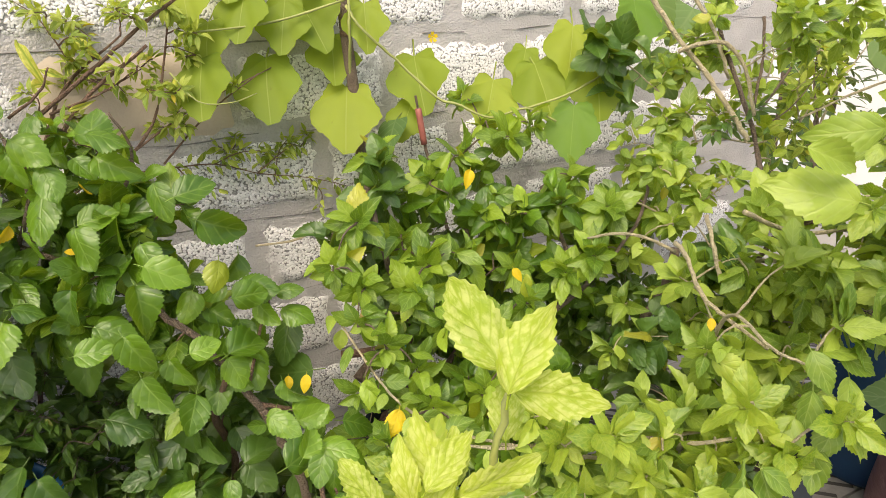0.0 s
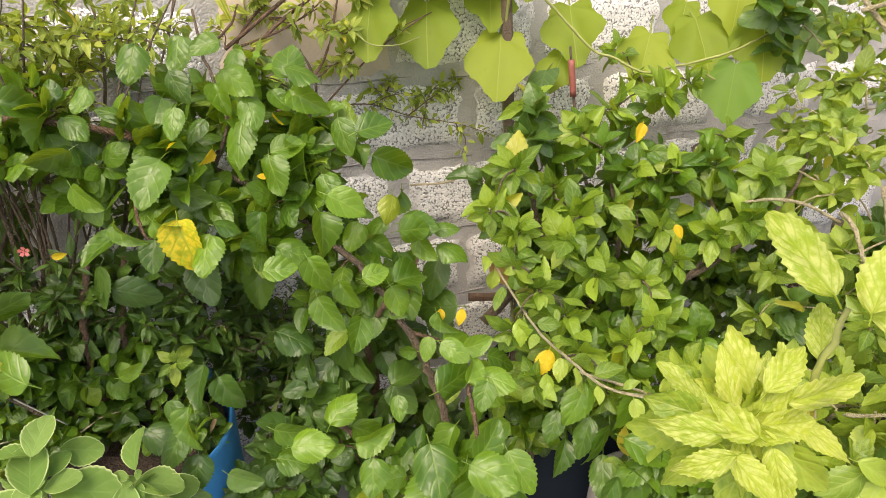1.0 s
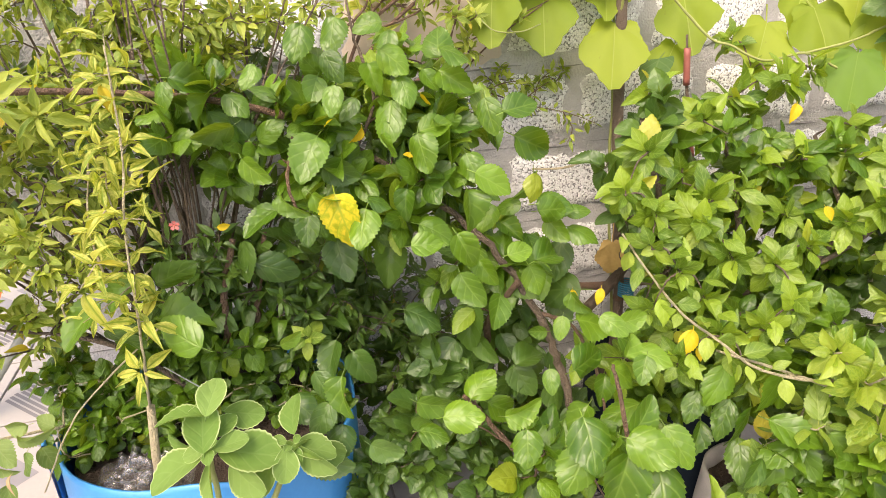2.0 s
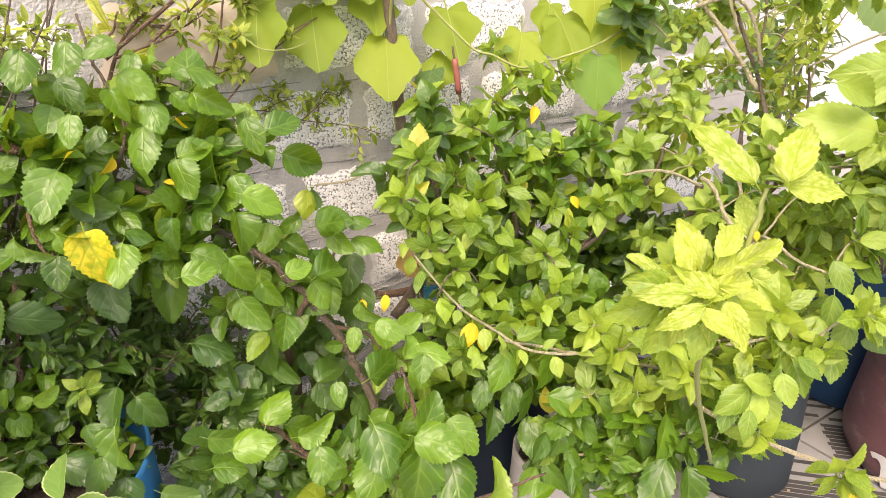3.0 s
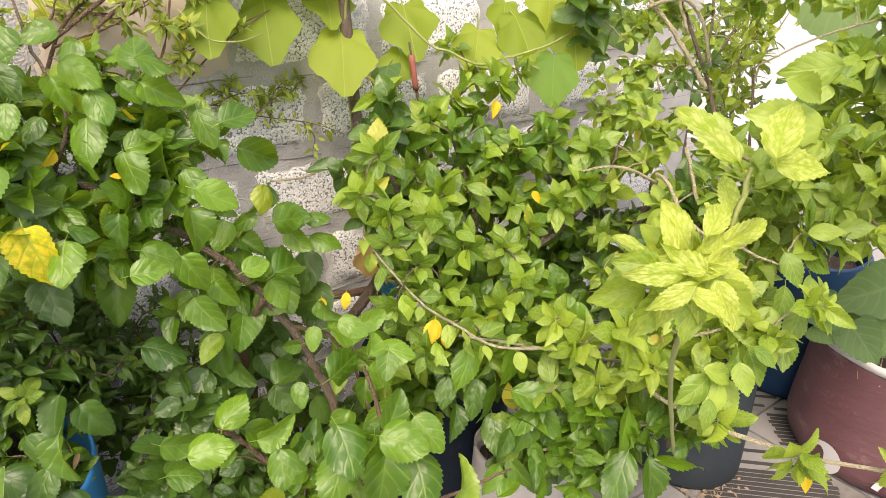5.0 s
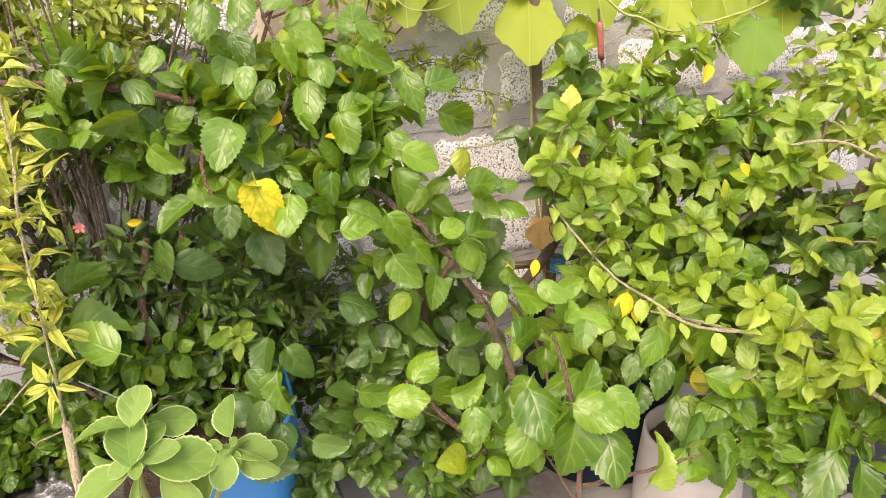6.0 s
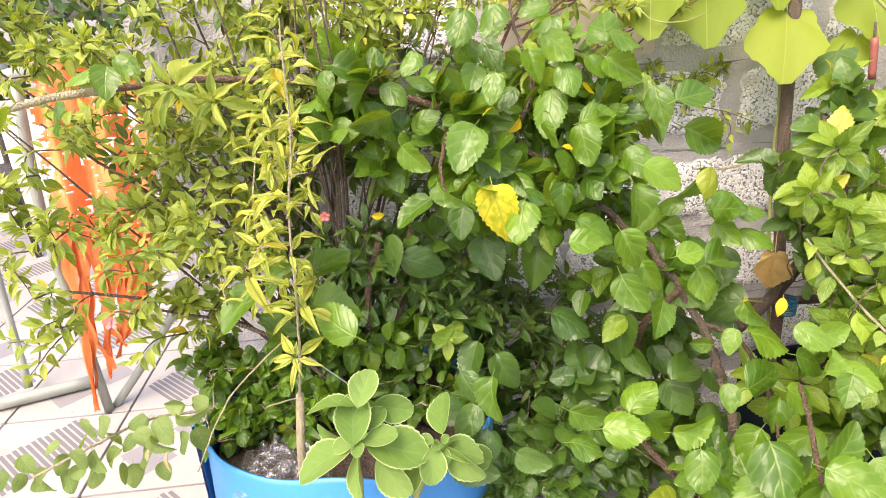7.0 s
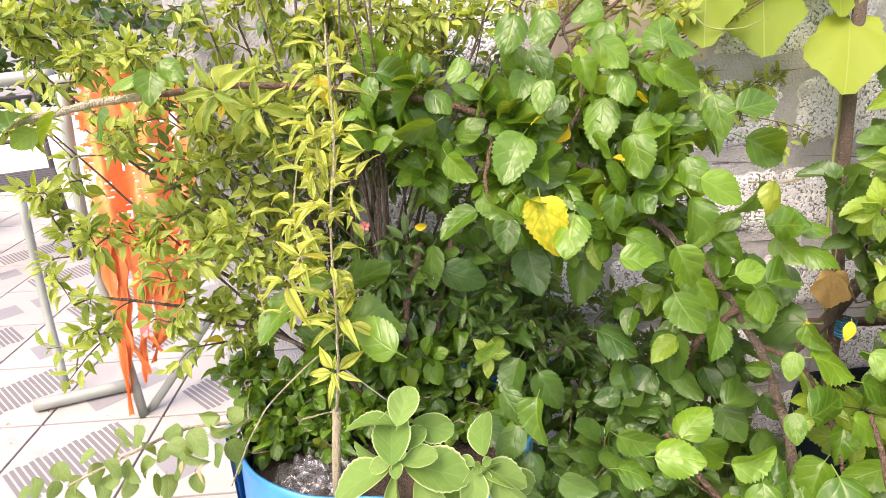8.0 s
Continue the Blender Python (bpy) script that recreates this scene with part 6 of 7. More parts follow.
vn.stem([(0.831, 1.481, 1.326), (0.852, 1.452, 1.279), (0.921, 1.437, 1.211), (0.995, 1.389, 1.125), (1.035, 1.362, 1.108), (1.095, 1.319, 1.077), (1.172, 1.288, 1.093), (1.226, 1.248, 1.063)], 0.0034, 0.0026)
vn.stem([(0.831, 1.486, 1.338), (0.671, 1.503, 1.298), (0.488, 1.493, 1.283)], 0.003, 0.002)
vn.stem([(1.172, 1.288, 1.093), (1.267, 1.252, 1.122), (1.39, 1.245, 1.169), (1.515, 1.249, 1.187)], 0.003, 0.002)
vn.stem([(0.454, 1.481, 1.211), (0.493, 1.439, 1.156), (0.555, 1.429, 1.149), (0.612, 1.453, 1.161)], 0.0018, 0.0012)
for b, t in (
    ((0.51, 1.535, 1.373), (0.503, 1.467, 1.278)),
    ((0.551, 1.546, 1.305), (0.521, 1.491, 1.214)),
    ((0.523, 1.514, 1.235), (0.482, 1.42, 1.122)),
    ((0.663, 1.562, 1.227), (0.626, 1.454, 1.097)),
    ((0.636, 1.547, 1.369), (0.587, 1.482, 1.255)),
    ((0.718, 1.55, 1.346), (0.677, 1.49, 1.227)),
    ((0.748, 1.569, 1.355), (0.776, 1.462, 1.236)),
    ((0.821, 1.572, 1.266), (0.793, 1.487, 1.153)),
    ((0.879, 1.497, 1.331), (0.858, 1.437, 1.226)),
    ((0.829, 1.516, 1.154), (0.772, 1.403, 1.024)),
    ((1, 1.509, 1.212), (0.967, 1.397, 1.09)),
    ((0.972, 1.478, 1.103), (0.914, 1.444, 1.02)),
    ((1.153, 1.398, 1.152), (1.082, 1.328, 1.038)),
    ((1.252, 1.373, 1.183), (1.228, 1.252, 1.059)),
):
    vn.put("vine", b, t, lift=0.14)
for b, t in (
    ((1.343, 1.346, 1.265), (1.279, 1.277, 1.144)),
    ((1.36, 1.282, 1.204), (1.32, 1.203, 1.056)),
    ((1.266, 1.429, 1.216), (1.214, 1.381, 1.13)),
    ((1.578, 1.409, 1.302), (1.559, 1.325, 1.199)),
    ((0.778, 1.596, 1.46), (0.756, 1.491, 1.341)),
    ((0.62, 1.603, 1.459), (0.586, 1.506, 1.344)),
):
    vn.put("vine", b, t, lift=0.14)
for b, t in (
    ((1.279, 1.253, 1.094), (1.224, 1.195, 0.975)),
    ((1.551, 1.37, 1.316), (1.513, 1.289, 1.2)),
):
    vn.put("vinedark", b, t, lift=0.14)
for b, t in (
    ((1.605, 1.395, 1.333), (1.623, 1.32, 1.231)),
    ((1.579, 1.355, 1.17), (1.613, 1.256, 1.096)),
    ((1.762, 1.37, 1.292), (1.666, 1.338, 1.21)),
    ((0.923, 1.462, 1.074), (0.871, 1.419, 1.012)),
):
    vn.put("fig", b, t)
flower(vn, (1.05, 1.508, 1.251), 0.014, M_YELLOW)
# thin-leaved shrub in the blue drum
sh = Plant("variegated_shrub", (-0.16, 1.30, 0.46), "twiggy shrub with small variegated leaves in the blue drum", "shrub", BARK, 300)
for p in ((-0.169, 1.349, 0.938), (-0.234, 1.366, 1.119), (-0.331, 1.327, 1.003), (-0.424, 1.305, 0.932), (-0.496, 1.355, 1.056), (-0.583, 1.243, 0.89), (-0.665, 1.208, 0.787), (-0.38, 1.457, 1.199), (-0.557, 1.46, 1.188), (-0.071, 1.483, 1.165), (0.009, 1.476, 1.013), (-0.728, 1.397, 1.14), (-0.469, 1.182, 0.743), (-0.646, 1.354, 1.035)):
    a = Vector((-0.16 + random.gauss(0, 0.05), 1.30 + random.gauss(0, 0.04), 0.44))
    q = Vector(p)
    sh.stem([a, a.lerp(q, 0.5) + Vector((0, 0, 0.07)), q], 0.006, 0.002)
for c, s, n in (
    ((-0.339, 1.274, 1.003), 0.123, 18),
    ((-0.482, 1.27, 0.974), 0.123, 7),
    ((-0.577, 1.214, 0.899), 0.110, 6),
    ((-0.663, 1.171, 0.833), 0.099, 4),
    ((-0.444, 1.18, 0.824), 0.101, 13),
    ((-0.374, 1.233, 0.89), 0.104, 15),
    ((-0.645, 1.413, 1.193), 0.139, 18),
    ((-0.487, 1.403, 1.186), 0.129, 16),
    ((-0.343, 1.415, 1.179), 0.131, 16),
    ((-0.714, 1.364, 1.197), 0.104, 13),
    ((-0.245, 1.395, 1.137), 0.111, 13),
    ((-0.154, 1.435, 1.17), 0.114, 13),
    ((-0.615, 1.134, 0.738), 0.081, 6),
    ((-0.662, 1.225, 0.976), 0.072, 4),
    ((-0.039, 1.481, 1.164), 0.108, 14),
    ((-0.555, 1.345, 1.08), 0.088, 6),
    ((-0.311, 1.227, 0.796), 0.078, 12),
    ((-0.379, 1.222, 0.716), 0.079, 12),
):
    sh.clump(c, (s, s * 0.7, s), n, "small", 15, 0.029, tip=0, r=0.0016, reach=0.24, opposite=True, sag=0.22)
for c, s, n in (
    ((-0.501, 1.164, 0.691), 0.057, 4),
):
    sh.clump(c, (s, s * 0.7, s), n, "small", 15, 0.029, tip=0, r=0.0016, reach=0.24, opposite=True, sag=0.22)
for c, s, n in (
    ((-0.277, 1.246, 1.078), 0.099, 12),
    ((-0.386, 1.246, 1.066), 0.099, 10),
    ((-0.497, 1.217, 1.032), 0.097, 4),
    ((-0.614, 1.209, 0.996), 0.088, 3),
    ((-0.197, 1.316, 1.046), 0.097, 9),
    ((-0.36, 1.137, 0.836), 0.080, 9),
    ((-0.497, 1.165, 0.891), 0.080, 4),
    ((-0.662, 1.243, 1.081), 0.080, 4),
    ((-0.571, 1.304, 1.14), 0.092, 9),
):
    sh.clump(c, (s, s * 0.7, s), n, "small", 15, 0.029, tip=0, r=0.0016, reach=0.24, opposite=True, sag=0.22)
for c, s, n in (
    ((-0.241, 1.389, 1.205), 0.095, 10),
    ((-0.125, 1.399, 1.189), 0.099, 12),
    ((-0.003, 1.416, 1.192), 0.104, 12),
    ((0.091, 1.373, 1.169), 0.083, 8),
    ((-0.199, 1.343, 1.133), 0.085, 8),
    ((-0.064, 1.341, 1.104), 0.079, 8),
):
    sh.clump(c, (s, s * 0.7, s), n, "small", 15, 0.029, tip=0, r=0.0016, reach=0.24, opposite=True, sag=0.22)
sh.stem([(-0.051, 1.43, 0.927), (-0.007, 1.442, 1.119), (-0.016, 1.525, 1.3)], 0.004, 0.0025)
sh.stem([(-0.243, 1.413, 0.998), (-0.275, 1.492, 1.153), (-0.287, 1.565, 1.308)], 0.004, 0.0025)
sh.stem([(-0.153, 1.433, 0.984), (-0.115, 1.49, 1.143), (-0.082, 1.549, 1.303)], 0.003, 0.002)
# back leaves of the shrub in dark green, shade put into the colour
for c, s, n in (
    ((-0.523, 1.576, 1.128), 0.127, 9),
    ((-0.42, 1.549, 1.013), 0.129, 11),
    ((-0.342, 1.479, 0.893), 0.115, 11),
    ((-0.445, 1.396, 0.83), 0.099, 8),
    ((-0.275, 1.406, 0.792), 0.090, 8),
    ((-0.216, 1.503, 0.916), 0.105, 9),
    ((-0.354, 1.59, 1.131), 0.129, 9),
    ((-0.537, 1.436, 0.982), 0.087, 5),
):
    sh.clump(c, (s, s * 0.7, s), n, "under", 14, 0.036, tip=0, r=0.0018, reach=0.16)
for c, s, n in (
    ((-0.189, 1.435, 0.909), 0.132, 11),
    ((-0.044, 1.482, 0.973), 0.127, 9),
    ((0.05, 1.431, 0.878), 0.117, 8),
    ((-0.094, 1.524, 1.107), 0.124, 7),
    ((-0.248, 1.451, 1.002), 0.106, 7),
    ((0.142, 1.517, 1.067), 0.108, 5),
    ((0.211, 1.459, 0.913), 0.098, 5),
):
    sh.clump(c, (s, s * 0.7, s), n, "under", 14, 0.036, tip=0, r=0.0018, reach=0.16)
for k in range(30):
    a = Vector((-0.16 + random.gauss(0, 0.06), 1.32 + random.gauss(0, 0.04), 0.44))
    q = Vector((random.gauss(-0.15, 0.26), random.uniform(1.2, 1.48), random.uniform(0.85, 1.5)))
    sh.stem([a, a.lerp(q, 0.5) + Vector((random.gauss(0, 0.03), 0, 0.05)), q], 0.0034, 0.0014, own=False)
for pts, r in (([(-0.105, 1.250, 0.512), (-0.108, 1.250, 0.635), (-0.098, 1.250, 0.727), (-0.070, 1.250, 0.823)], 0.008), ([(-0.058, 1.270, 0.571), (-0.046, 1.270, 0.668), (-0.029, 1.270, 0.747), (-0.013, 1.270, 0.823)], 0.007)):
    sh.stem(pts, r, r * 0.7, bark=BARK_RED)
flower(sh, (-0.168, 1.280, 0.851), 0.010, PINK)
flower(sh, (-0.513, 1.132, 0.746), 0.012, PINK)
sh.finish()
gd = Plant("golden_shoot", (-0.10, 1.10, 0.50), "slender shoot with curled yellow-green variegated leaves", "shrub", BARK_PALE, 150)
gd.stem([(-0.219, 1.041, 0.625), (-0.203, 0.994, 0.7), (-0.193, 0.994, 0.817), (-0.193, 1.028, 0.936), (-0.18, 1.058, 1.045), (-0.182, 1.098, 1.18)], 0.0024, 0.0012)
gd.stem([(-0.238, 1.062, 0.40), (-0.226, 1.04, 0.54), (-0.215, 1.035, 0.639)], 0.008, 0.0068, "cut_stick", straight=True)
gd.twig([(-0.193, 0.983, 0.788), (-0.193, 1.028, 0.936), (-0.18, 1.058, 1.045), (-0.181, 1.103, 1.194)], 0.0015, "gold", 30, 0.044, start=0.0)
gd.twig([(-0.192, 1.042, 0.915), (-0.21, 1.058, 0.985), (-0.201, 1.085, 1.057)], 0.0015, "gold", 12, 0.046, start=0.0)
gd.twig([(-0.24, 1.056, 0.861), (-0.251, 1.085, 0.938), (-0.237, 1.119, 1.029)], 0.002, "gold", 14, 0.044, start=0.0)
gd.twig([(-0.313, 1.083, 0.781), (-0.332, 1.117, 0.87), (-0.364, 1.134, 0.912)], 0.0015, "gold", 12, 0.034, start=0.0)
gd.twig([(-0.174, 1.055, 0.866), (-0.222, 1.025, 0.839), (-0.276, 1.035, 0.802)], 0.0015, "gold", 8, 0.034, start=0.0)
for q, size in (
    ((-0.199, 1.098, 1.14), 0.05),
    ((-0.18, 1.089, 1.112), 0.046),
    ((-0.209, 1.077, 1.079), 0.046),
    ((-0.207, 1.067, 1.048), 0.05),
    ((-0.173, 1.068, 1.05), 0.05),
    ((-0.213, 1.054, 1.01), 0.05),
    ((-0.162, 1.048, 0.991), 0.044),
    ((-0.213, 1.039, 0.967), 0.048),
    ((-0.235, 1.032, 0.945), 0.05),
    ((-0.166, 1.035, 0.95), 0.036),
    ((-0.236, 1.016, 0.898), 0.054),
    ((-0.196, 1.013, 0.887), 0.05),
    ((-0.259, 1.005, 0.869), 0.05),
    ((-0.194, 1.0, 0.842), 0.056),
    ((-0.188, 1.0, 0.809), 0.05),
):
    gd.shoot_leaves(q, "gold", 5, size)
gd.rosette((-0.341, 1.111, 1.11), (-0.2, -0.9, 0.3), "pale", 10, 0.062)
gd.rosette((-0.293, 1.122, 1.087), (-0.2, -0.9, 0.3), "pale", 9, 0.055)
gd.rosette((-0.204, 0.985, 0.734), (-0.1, -0.8, 0.5), "gold", 8, 0.04)
gd.rosette((-0.056, 1.261, 0.576), (-0.1, -0.8, 0.5), "gold", 8, 0.035)
gd.rosette((0.040, 1.200, 0.622), (-0.1, -0.8, 0.5), "soft", 7, 0.042)
gd.finish()
for b, t in (
    ((-0.438, 1.135, 1.137), (-0.489, 1.125, 1.133)),
    ((-0.428, 1.131, 1.143), (-0.432, 1.1, 1.105)),
    ((-0.5, 1.122, 1.097), (-0.507, 1.09, 1.065)),
    ((-0.552, 1.101, 1.097), (-0.576, 1.079, 1.057)),
    ((-0.623, 1.092, 1.071), (-0.606, 1.12, 1.107)),
    ((-0.594, 1.116, 1.071), (-0.627, 1.104, 1.054)),
    ((-0.411, 1.119, 1.154), (-0.38, 1.103, 1.138)),
):
    hd.put("mid", b, t)
for b, t in (
    ((-0.115, 0.98, 0.762), (-0.179, 1.01, 0.794)),
    ((-0.203, 1.077, 0.839), (-0.254, 1.062, 0.817)),
    ((-0.183, 1.1, 0.821), (-0.126, 1.08, 0.847)),
    ((-0.19, 1.1, 0.76), (-0.117, 1.08, 0.77)),
    ((-0.268, 1.1, 0.799), (-0.334, 1.08, 0.75)),
    ((-0.271, 1.1, 0.749), (-0.22, 1.08, 0.714)),
    ((0.127, 1.161, 1.101), (0.114, 1.13, 1.066)),
):
    hd.put("dark", b, t)
for b, t in (
    ((0.063, 0.999, 0.609), (0.023, 0.974, 0.571)),
    ((0.078, 1.005, 0.559), (0.067, 0.964, 0.513)),
    ((0.017, 0.991, 0.517), (0.08, 0.953, 0.495)),
    ((0.12, 0.979, 0.525), (0.168, 0.954, 0.504)),
    ((0.043, 1.042, 0.648), (0.061, 1, 0.613)),
    ((-0.002, 1.065, 0.587), (0.04, 1.024, 0.568)),
):
    hb.put("deep", b, t)
# felted herb in front of the drum
fz = Plant("felted_herb", (-0.14, 0.98, 0.36), "soft felted herb with thick pale-edged round leaves", "herb", GREENSTEM, 120)
fz.stem([(-0.14, 1.0, 0.30), (-0.13, 0.956, 0.554), (-0.129, 0.941, 0.626)], 0.005, 0.004)
fz.rosette((-0.125, 0.925, 0.628), (-0.1, -0.6, 0.7), "fuzz", 5, 0.032, 70)
fz.rosette((-0.008, 0.935, 0.596), (0.0, -0.6, 0.7), "fuzz", 4, 0.028, 70)
fz.stem([(-0.12, 1.0, 0.30), (-0.021, 0.971, 0.52), (-0.008, 0.961, 0.579)], 0.005, 0.004)
for b, t in (
    ((-0.122, 0.934, 0.676), (-0.182, 0.945, 0.693)),
    ((-0.119, 0.922, 0.682), (-0.102, 0.962, 0.72)),
    ((-0.1, 0.974, 0.65), (-0.044, 0.957, 0.638)),
    ((-0.13, 0.909, 0.628), (-0.129, 0.949, 0.687)),
    ((-0.134, 0.928, 0.61), (-0.211, 0.911, 0.605)),
    ((-0.115, 0.934, 0.612), (-0.028, 0.915, 0.59)),
    ((-0.127, 0.934, 0.6), (-0.129, 0.879, 0.557)),
    ((-0.138, 0.948, 0.604), (-0.187, 0.951, 0.617)),
    ((-0.117, 0.92, 0.624), (-0.068, 0.921, 0.631)),
    ((-0.123, 0.923, 0.608), (-0.113, 0.935, 0.627)),
    ((-0.114, 0.934, 0.635), (-0.086, 0.951, 0.658)),
    ((-0.001, 0.934, 0.612), (-0.006, 0.975, 0.656)),
    ((-0.001, 0.947, 0.583), (-0.061, 0.939, 0.569)),
    ((-0.009, 0.937, 0.585), (0.059, 0.93, 0.577)),
):
    fz.put("fuzz", b, t)
for b, t in (
    ((-0.015, 0.929, 0.598), (-0.02, 0.897, 0.554)),
    ((-0.009, 0.921, 0.584), (0.011, 0.943, 0.601)),
):
    fz.put("fuzz", b, t)
for b, t in (((0.0, 0.935, 0.59), (0.05, 0.905, 0.545)), ((-0.03, 0.94, 0.575), (-0.075, 0.91, 0.54)), ((0.01, 0.95, 0.57), (0.075, 0.945, 0.535)), ((-0.10, 0.93, 0.585), (-0.06, 0.89, 0.545))):
    fz.put("fuzz", b, t)
# thin bare-stemmed shrub before the tan block
tw = Plant("thin_shrub", (0.087, 1.557, 0.481), "thin shrub of long bare stems with sparse olive leaves", "shrub", BARK_RED, 150)
tw.stem([(0.066, 1.571, 0.481), (0.148, 1.541, 0.916), (0.264, 1.51, 1.137), (0.421, 1.467, 1.265)], 0.006, 0.003)
tw.stem([(0.148, 1.541, 0.916), (0.246, 1.563, 1.166), (0.381, 1.505, 1.285)], 0.005, 0.002)
tw.stem([(0.259, 1.502, 0.995), (0.474, 1.508, 1.129), (0.667, 1.538, 1.205)], 0.0025, 0.0012)
tw.stem([(0.292, 1.489, 1.004), (0.405, 1.478, 1.116), (0.464, 1.517, 1.284), (0.491, 1.547, 1.39)], 0.0035, 0.0015)
tw.stem([(0.214, 1.527, 1.147), (0.339, 1.502, 1.239), (0.414, 1.488, 1.297), (0.498, 1.469, 1.354)], 0.0045, 0.003)
tw.stem([(0.232, 1.519, 1.148), (0.328, 1.485, 1.183), (0.388, 1.469, 1.218)], 0.003, 0.0015)
tw.stem([(0.413, 1.499, 1.031), (0.516, 1.487, 1.127), (0.627, 1.484, 1.198)], 0.0022, 0.0014)
tw.stem([(0.168, 1.492, 1.15), (0.227, 1.479, 1.192), (0.25, 1.485, 1.235)], 0.003, 0.002)
tw.stem([(0.303, 1.531, 1.208), (0.35, 1.502, 1.196), (0.405, 1.486, 1.222)], 0.002, 0.001)
for c, s, n in (
    ((0.44, 1.491, 1.189), 0.124, 9),
    ((0.364, 1.501, 1.268), 0.119, 8),
    ((0.263, 1.562, 1.293), 0.119, 9),
    ((0.542, 1.505, 1.203), 0.094, 4),
    ((0.275, 1.522, 1.211), 0.097, 5),
    ((0.499, 1.499, 1.283), 0.079, 4),
):
    tw.clump(c, (s, s * 0.7, s), n, "small", 18, 0.027, tip=0, r=0.0018, reach=0.16, opposite=True)
for b, t in (
    ((0.202, 1.561, 1.195), (0.248, 1.563, 1.218)),
    ((0.231, 1.537, 1.231), (0.268, 1.51, 1.214)),
    ((0.265, 1.495, 1.154), (0.304, 1.481, 1.166)),
    ((0.204, 1.571, 1.282), (0.225, 1.509, 1.229)),
    ((0.295, 1.531, 1.287), (0.338, 1.487, 1.254)),
):
    tw.put("gold", b, t)
# small-leaved sprays across the wall
for pts, n in (
    ([(0.406, 1.55, 1.011), (0.518, 1.55, 1.007), (0.612, 1.55, 0.973), (0.731, 1.55, 0.945), (0.816, 1.55, 0.913)], 46),
    ([(0.609, 1.55, 0.975), (0.654, 1.54, 1.009), (0.691, 1.54, 1.03)], 12),
    ([(0.727, 1.55, 0.946), (0.75, 1.54, 0.904), (0.738, 1.54, 0.87)], 12),
    ([(0.516, 1.55, 1.007), (0.568, 1.54, 1.027), (0.618, 1.54, 1.027)], 12),
    ([(0.44, 1.55, 1.01), (0.47, 1.54, 0.97), (0.53, 1.53, 0.95)], 10),
):
    tw.twig(pts, 0.0018, "small", n, 0.027, start=0.05, opposite=True)
tw.stem([(0.148, 1.545, 0.916), (0.27, 1.553, 1.0), (0.406, 1.55, 1.011)], 0.003, 0.0018)
# small plants at the drum's rim and the dark growth by the wall
tr = Plant("trailing_plant", (-0.36, 1.15, 0.48), "trailing round-leaved plant spilling over the drum rim", "plant", BARK_PALE, 200)
tr.stem([(-0.172, 1.119, 0.753), (-0.305, 1.086, 0.648), (-0.348, 1.049, 0.603), (-0.386, 1.013, 0.529)], 0.0016, 0.0012)
tr.stem([(-0.39, 1.158, 0.545), (-0.481, 1.116, 0.566), (-0.545, 1.066, 0.566), (-0.645, 1.037, 0.533)], 0.003, 0.002)
for c, s, n in (
    ((-0.186, 1.196, 0.53), 0.052, 7),
    ((-0.072, 1.228, 0.486), 0.065, 8),
    ((0.004, 1.227, 0.493), 0.065, 8),
    ((0.07, 1.166, 0.48), 0.041, 5),
    ((-0.136, 1.294, 0.512), 0.068, 7),
    ((-0.372, 1.262, 0.539), 0.065, 10),
    ((-0.311, 1.235, 0.476), 0.065, 8),
    ((-0.248, 1.223, 0.453), 0.065, 8),
    ((-0.424, 1.276, 0.572), 0.054, 6),
    ((-0.35, 1.217, 0.48), 0.053, 7),
    ((-0.401, 1.231, 0.512), 0.043, 5),
    ((-0.286, 1.256, 0.536), 0.054, 7),
):
    tr.clump(c, (s, s * 0.7, s), n, "dark", 6, 0.042, tip=3, r=0.0018, reach=0.16)
for b, t in (
    ((-0.537, 1.078, 0.608), (-0.538, 1.047, 0.581)),
    ((-0.476, 1.091, 0.587), (-0.515, 1.079, 0.571)),
    ((-0.451, 1.058, 0.604), (-0.419, 1.02, 0.575)),
    ((-0.416, 1.057, 0.609), (-0.368, 1.041, 0.596)),
    ((-0.577, 1.094, 0.564), (-0.598, 1.075, 0.534)),
    ((-0.613, 1.077, 0.543), (-0.614, 1.047, 0.515)),
    ((-0.634, 1.059, 0.531), (-0.656, 1.038, 0.51)),
    ((-0.562, 1.063, 0.552), (-0.537, 1.026, 0.523)),
    ((-0.519, 1.061, 0.525), (-0.525, 1.037, 0.492)),
    ((-0.482, 1.081, 0.542), (-0.493, 1.046, 0.513)),
    ((-0.676, 1.066, 0.521), (-0.69, 1.04, 0.498)),
    ((-0.615, 1.073, 0.515), (-0.6, 1.041, 0.482)),
    ((-0.55, 1.098, 0.563), (-0.524, 1.074, 0.53)),
    ((-0.409, 1.051, 0.582), (-0.414, 1.02, 0.552)),
):
    tr.put("dull", b, t)
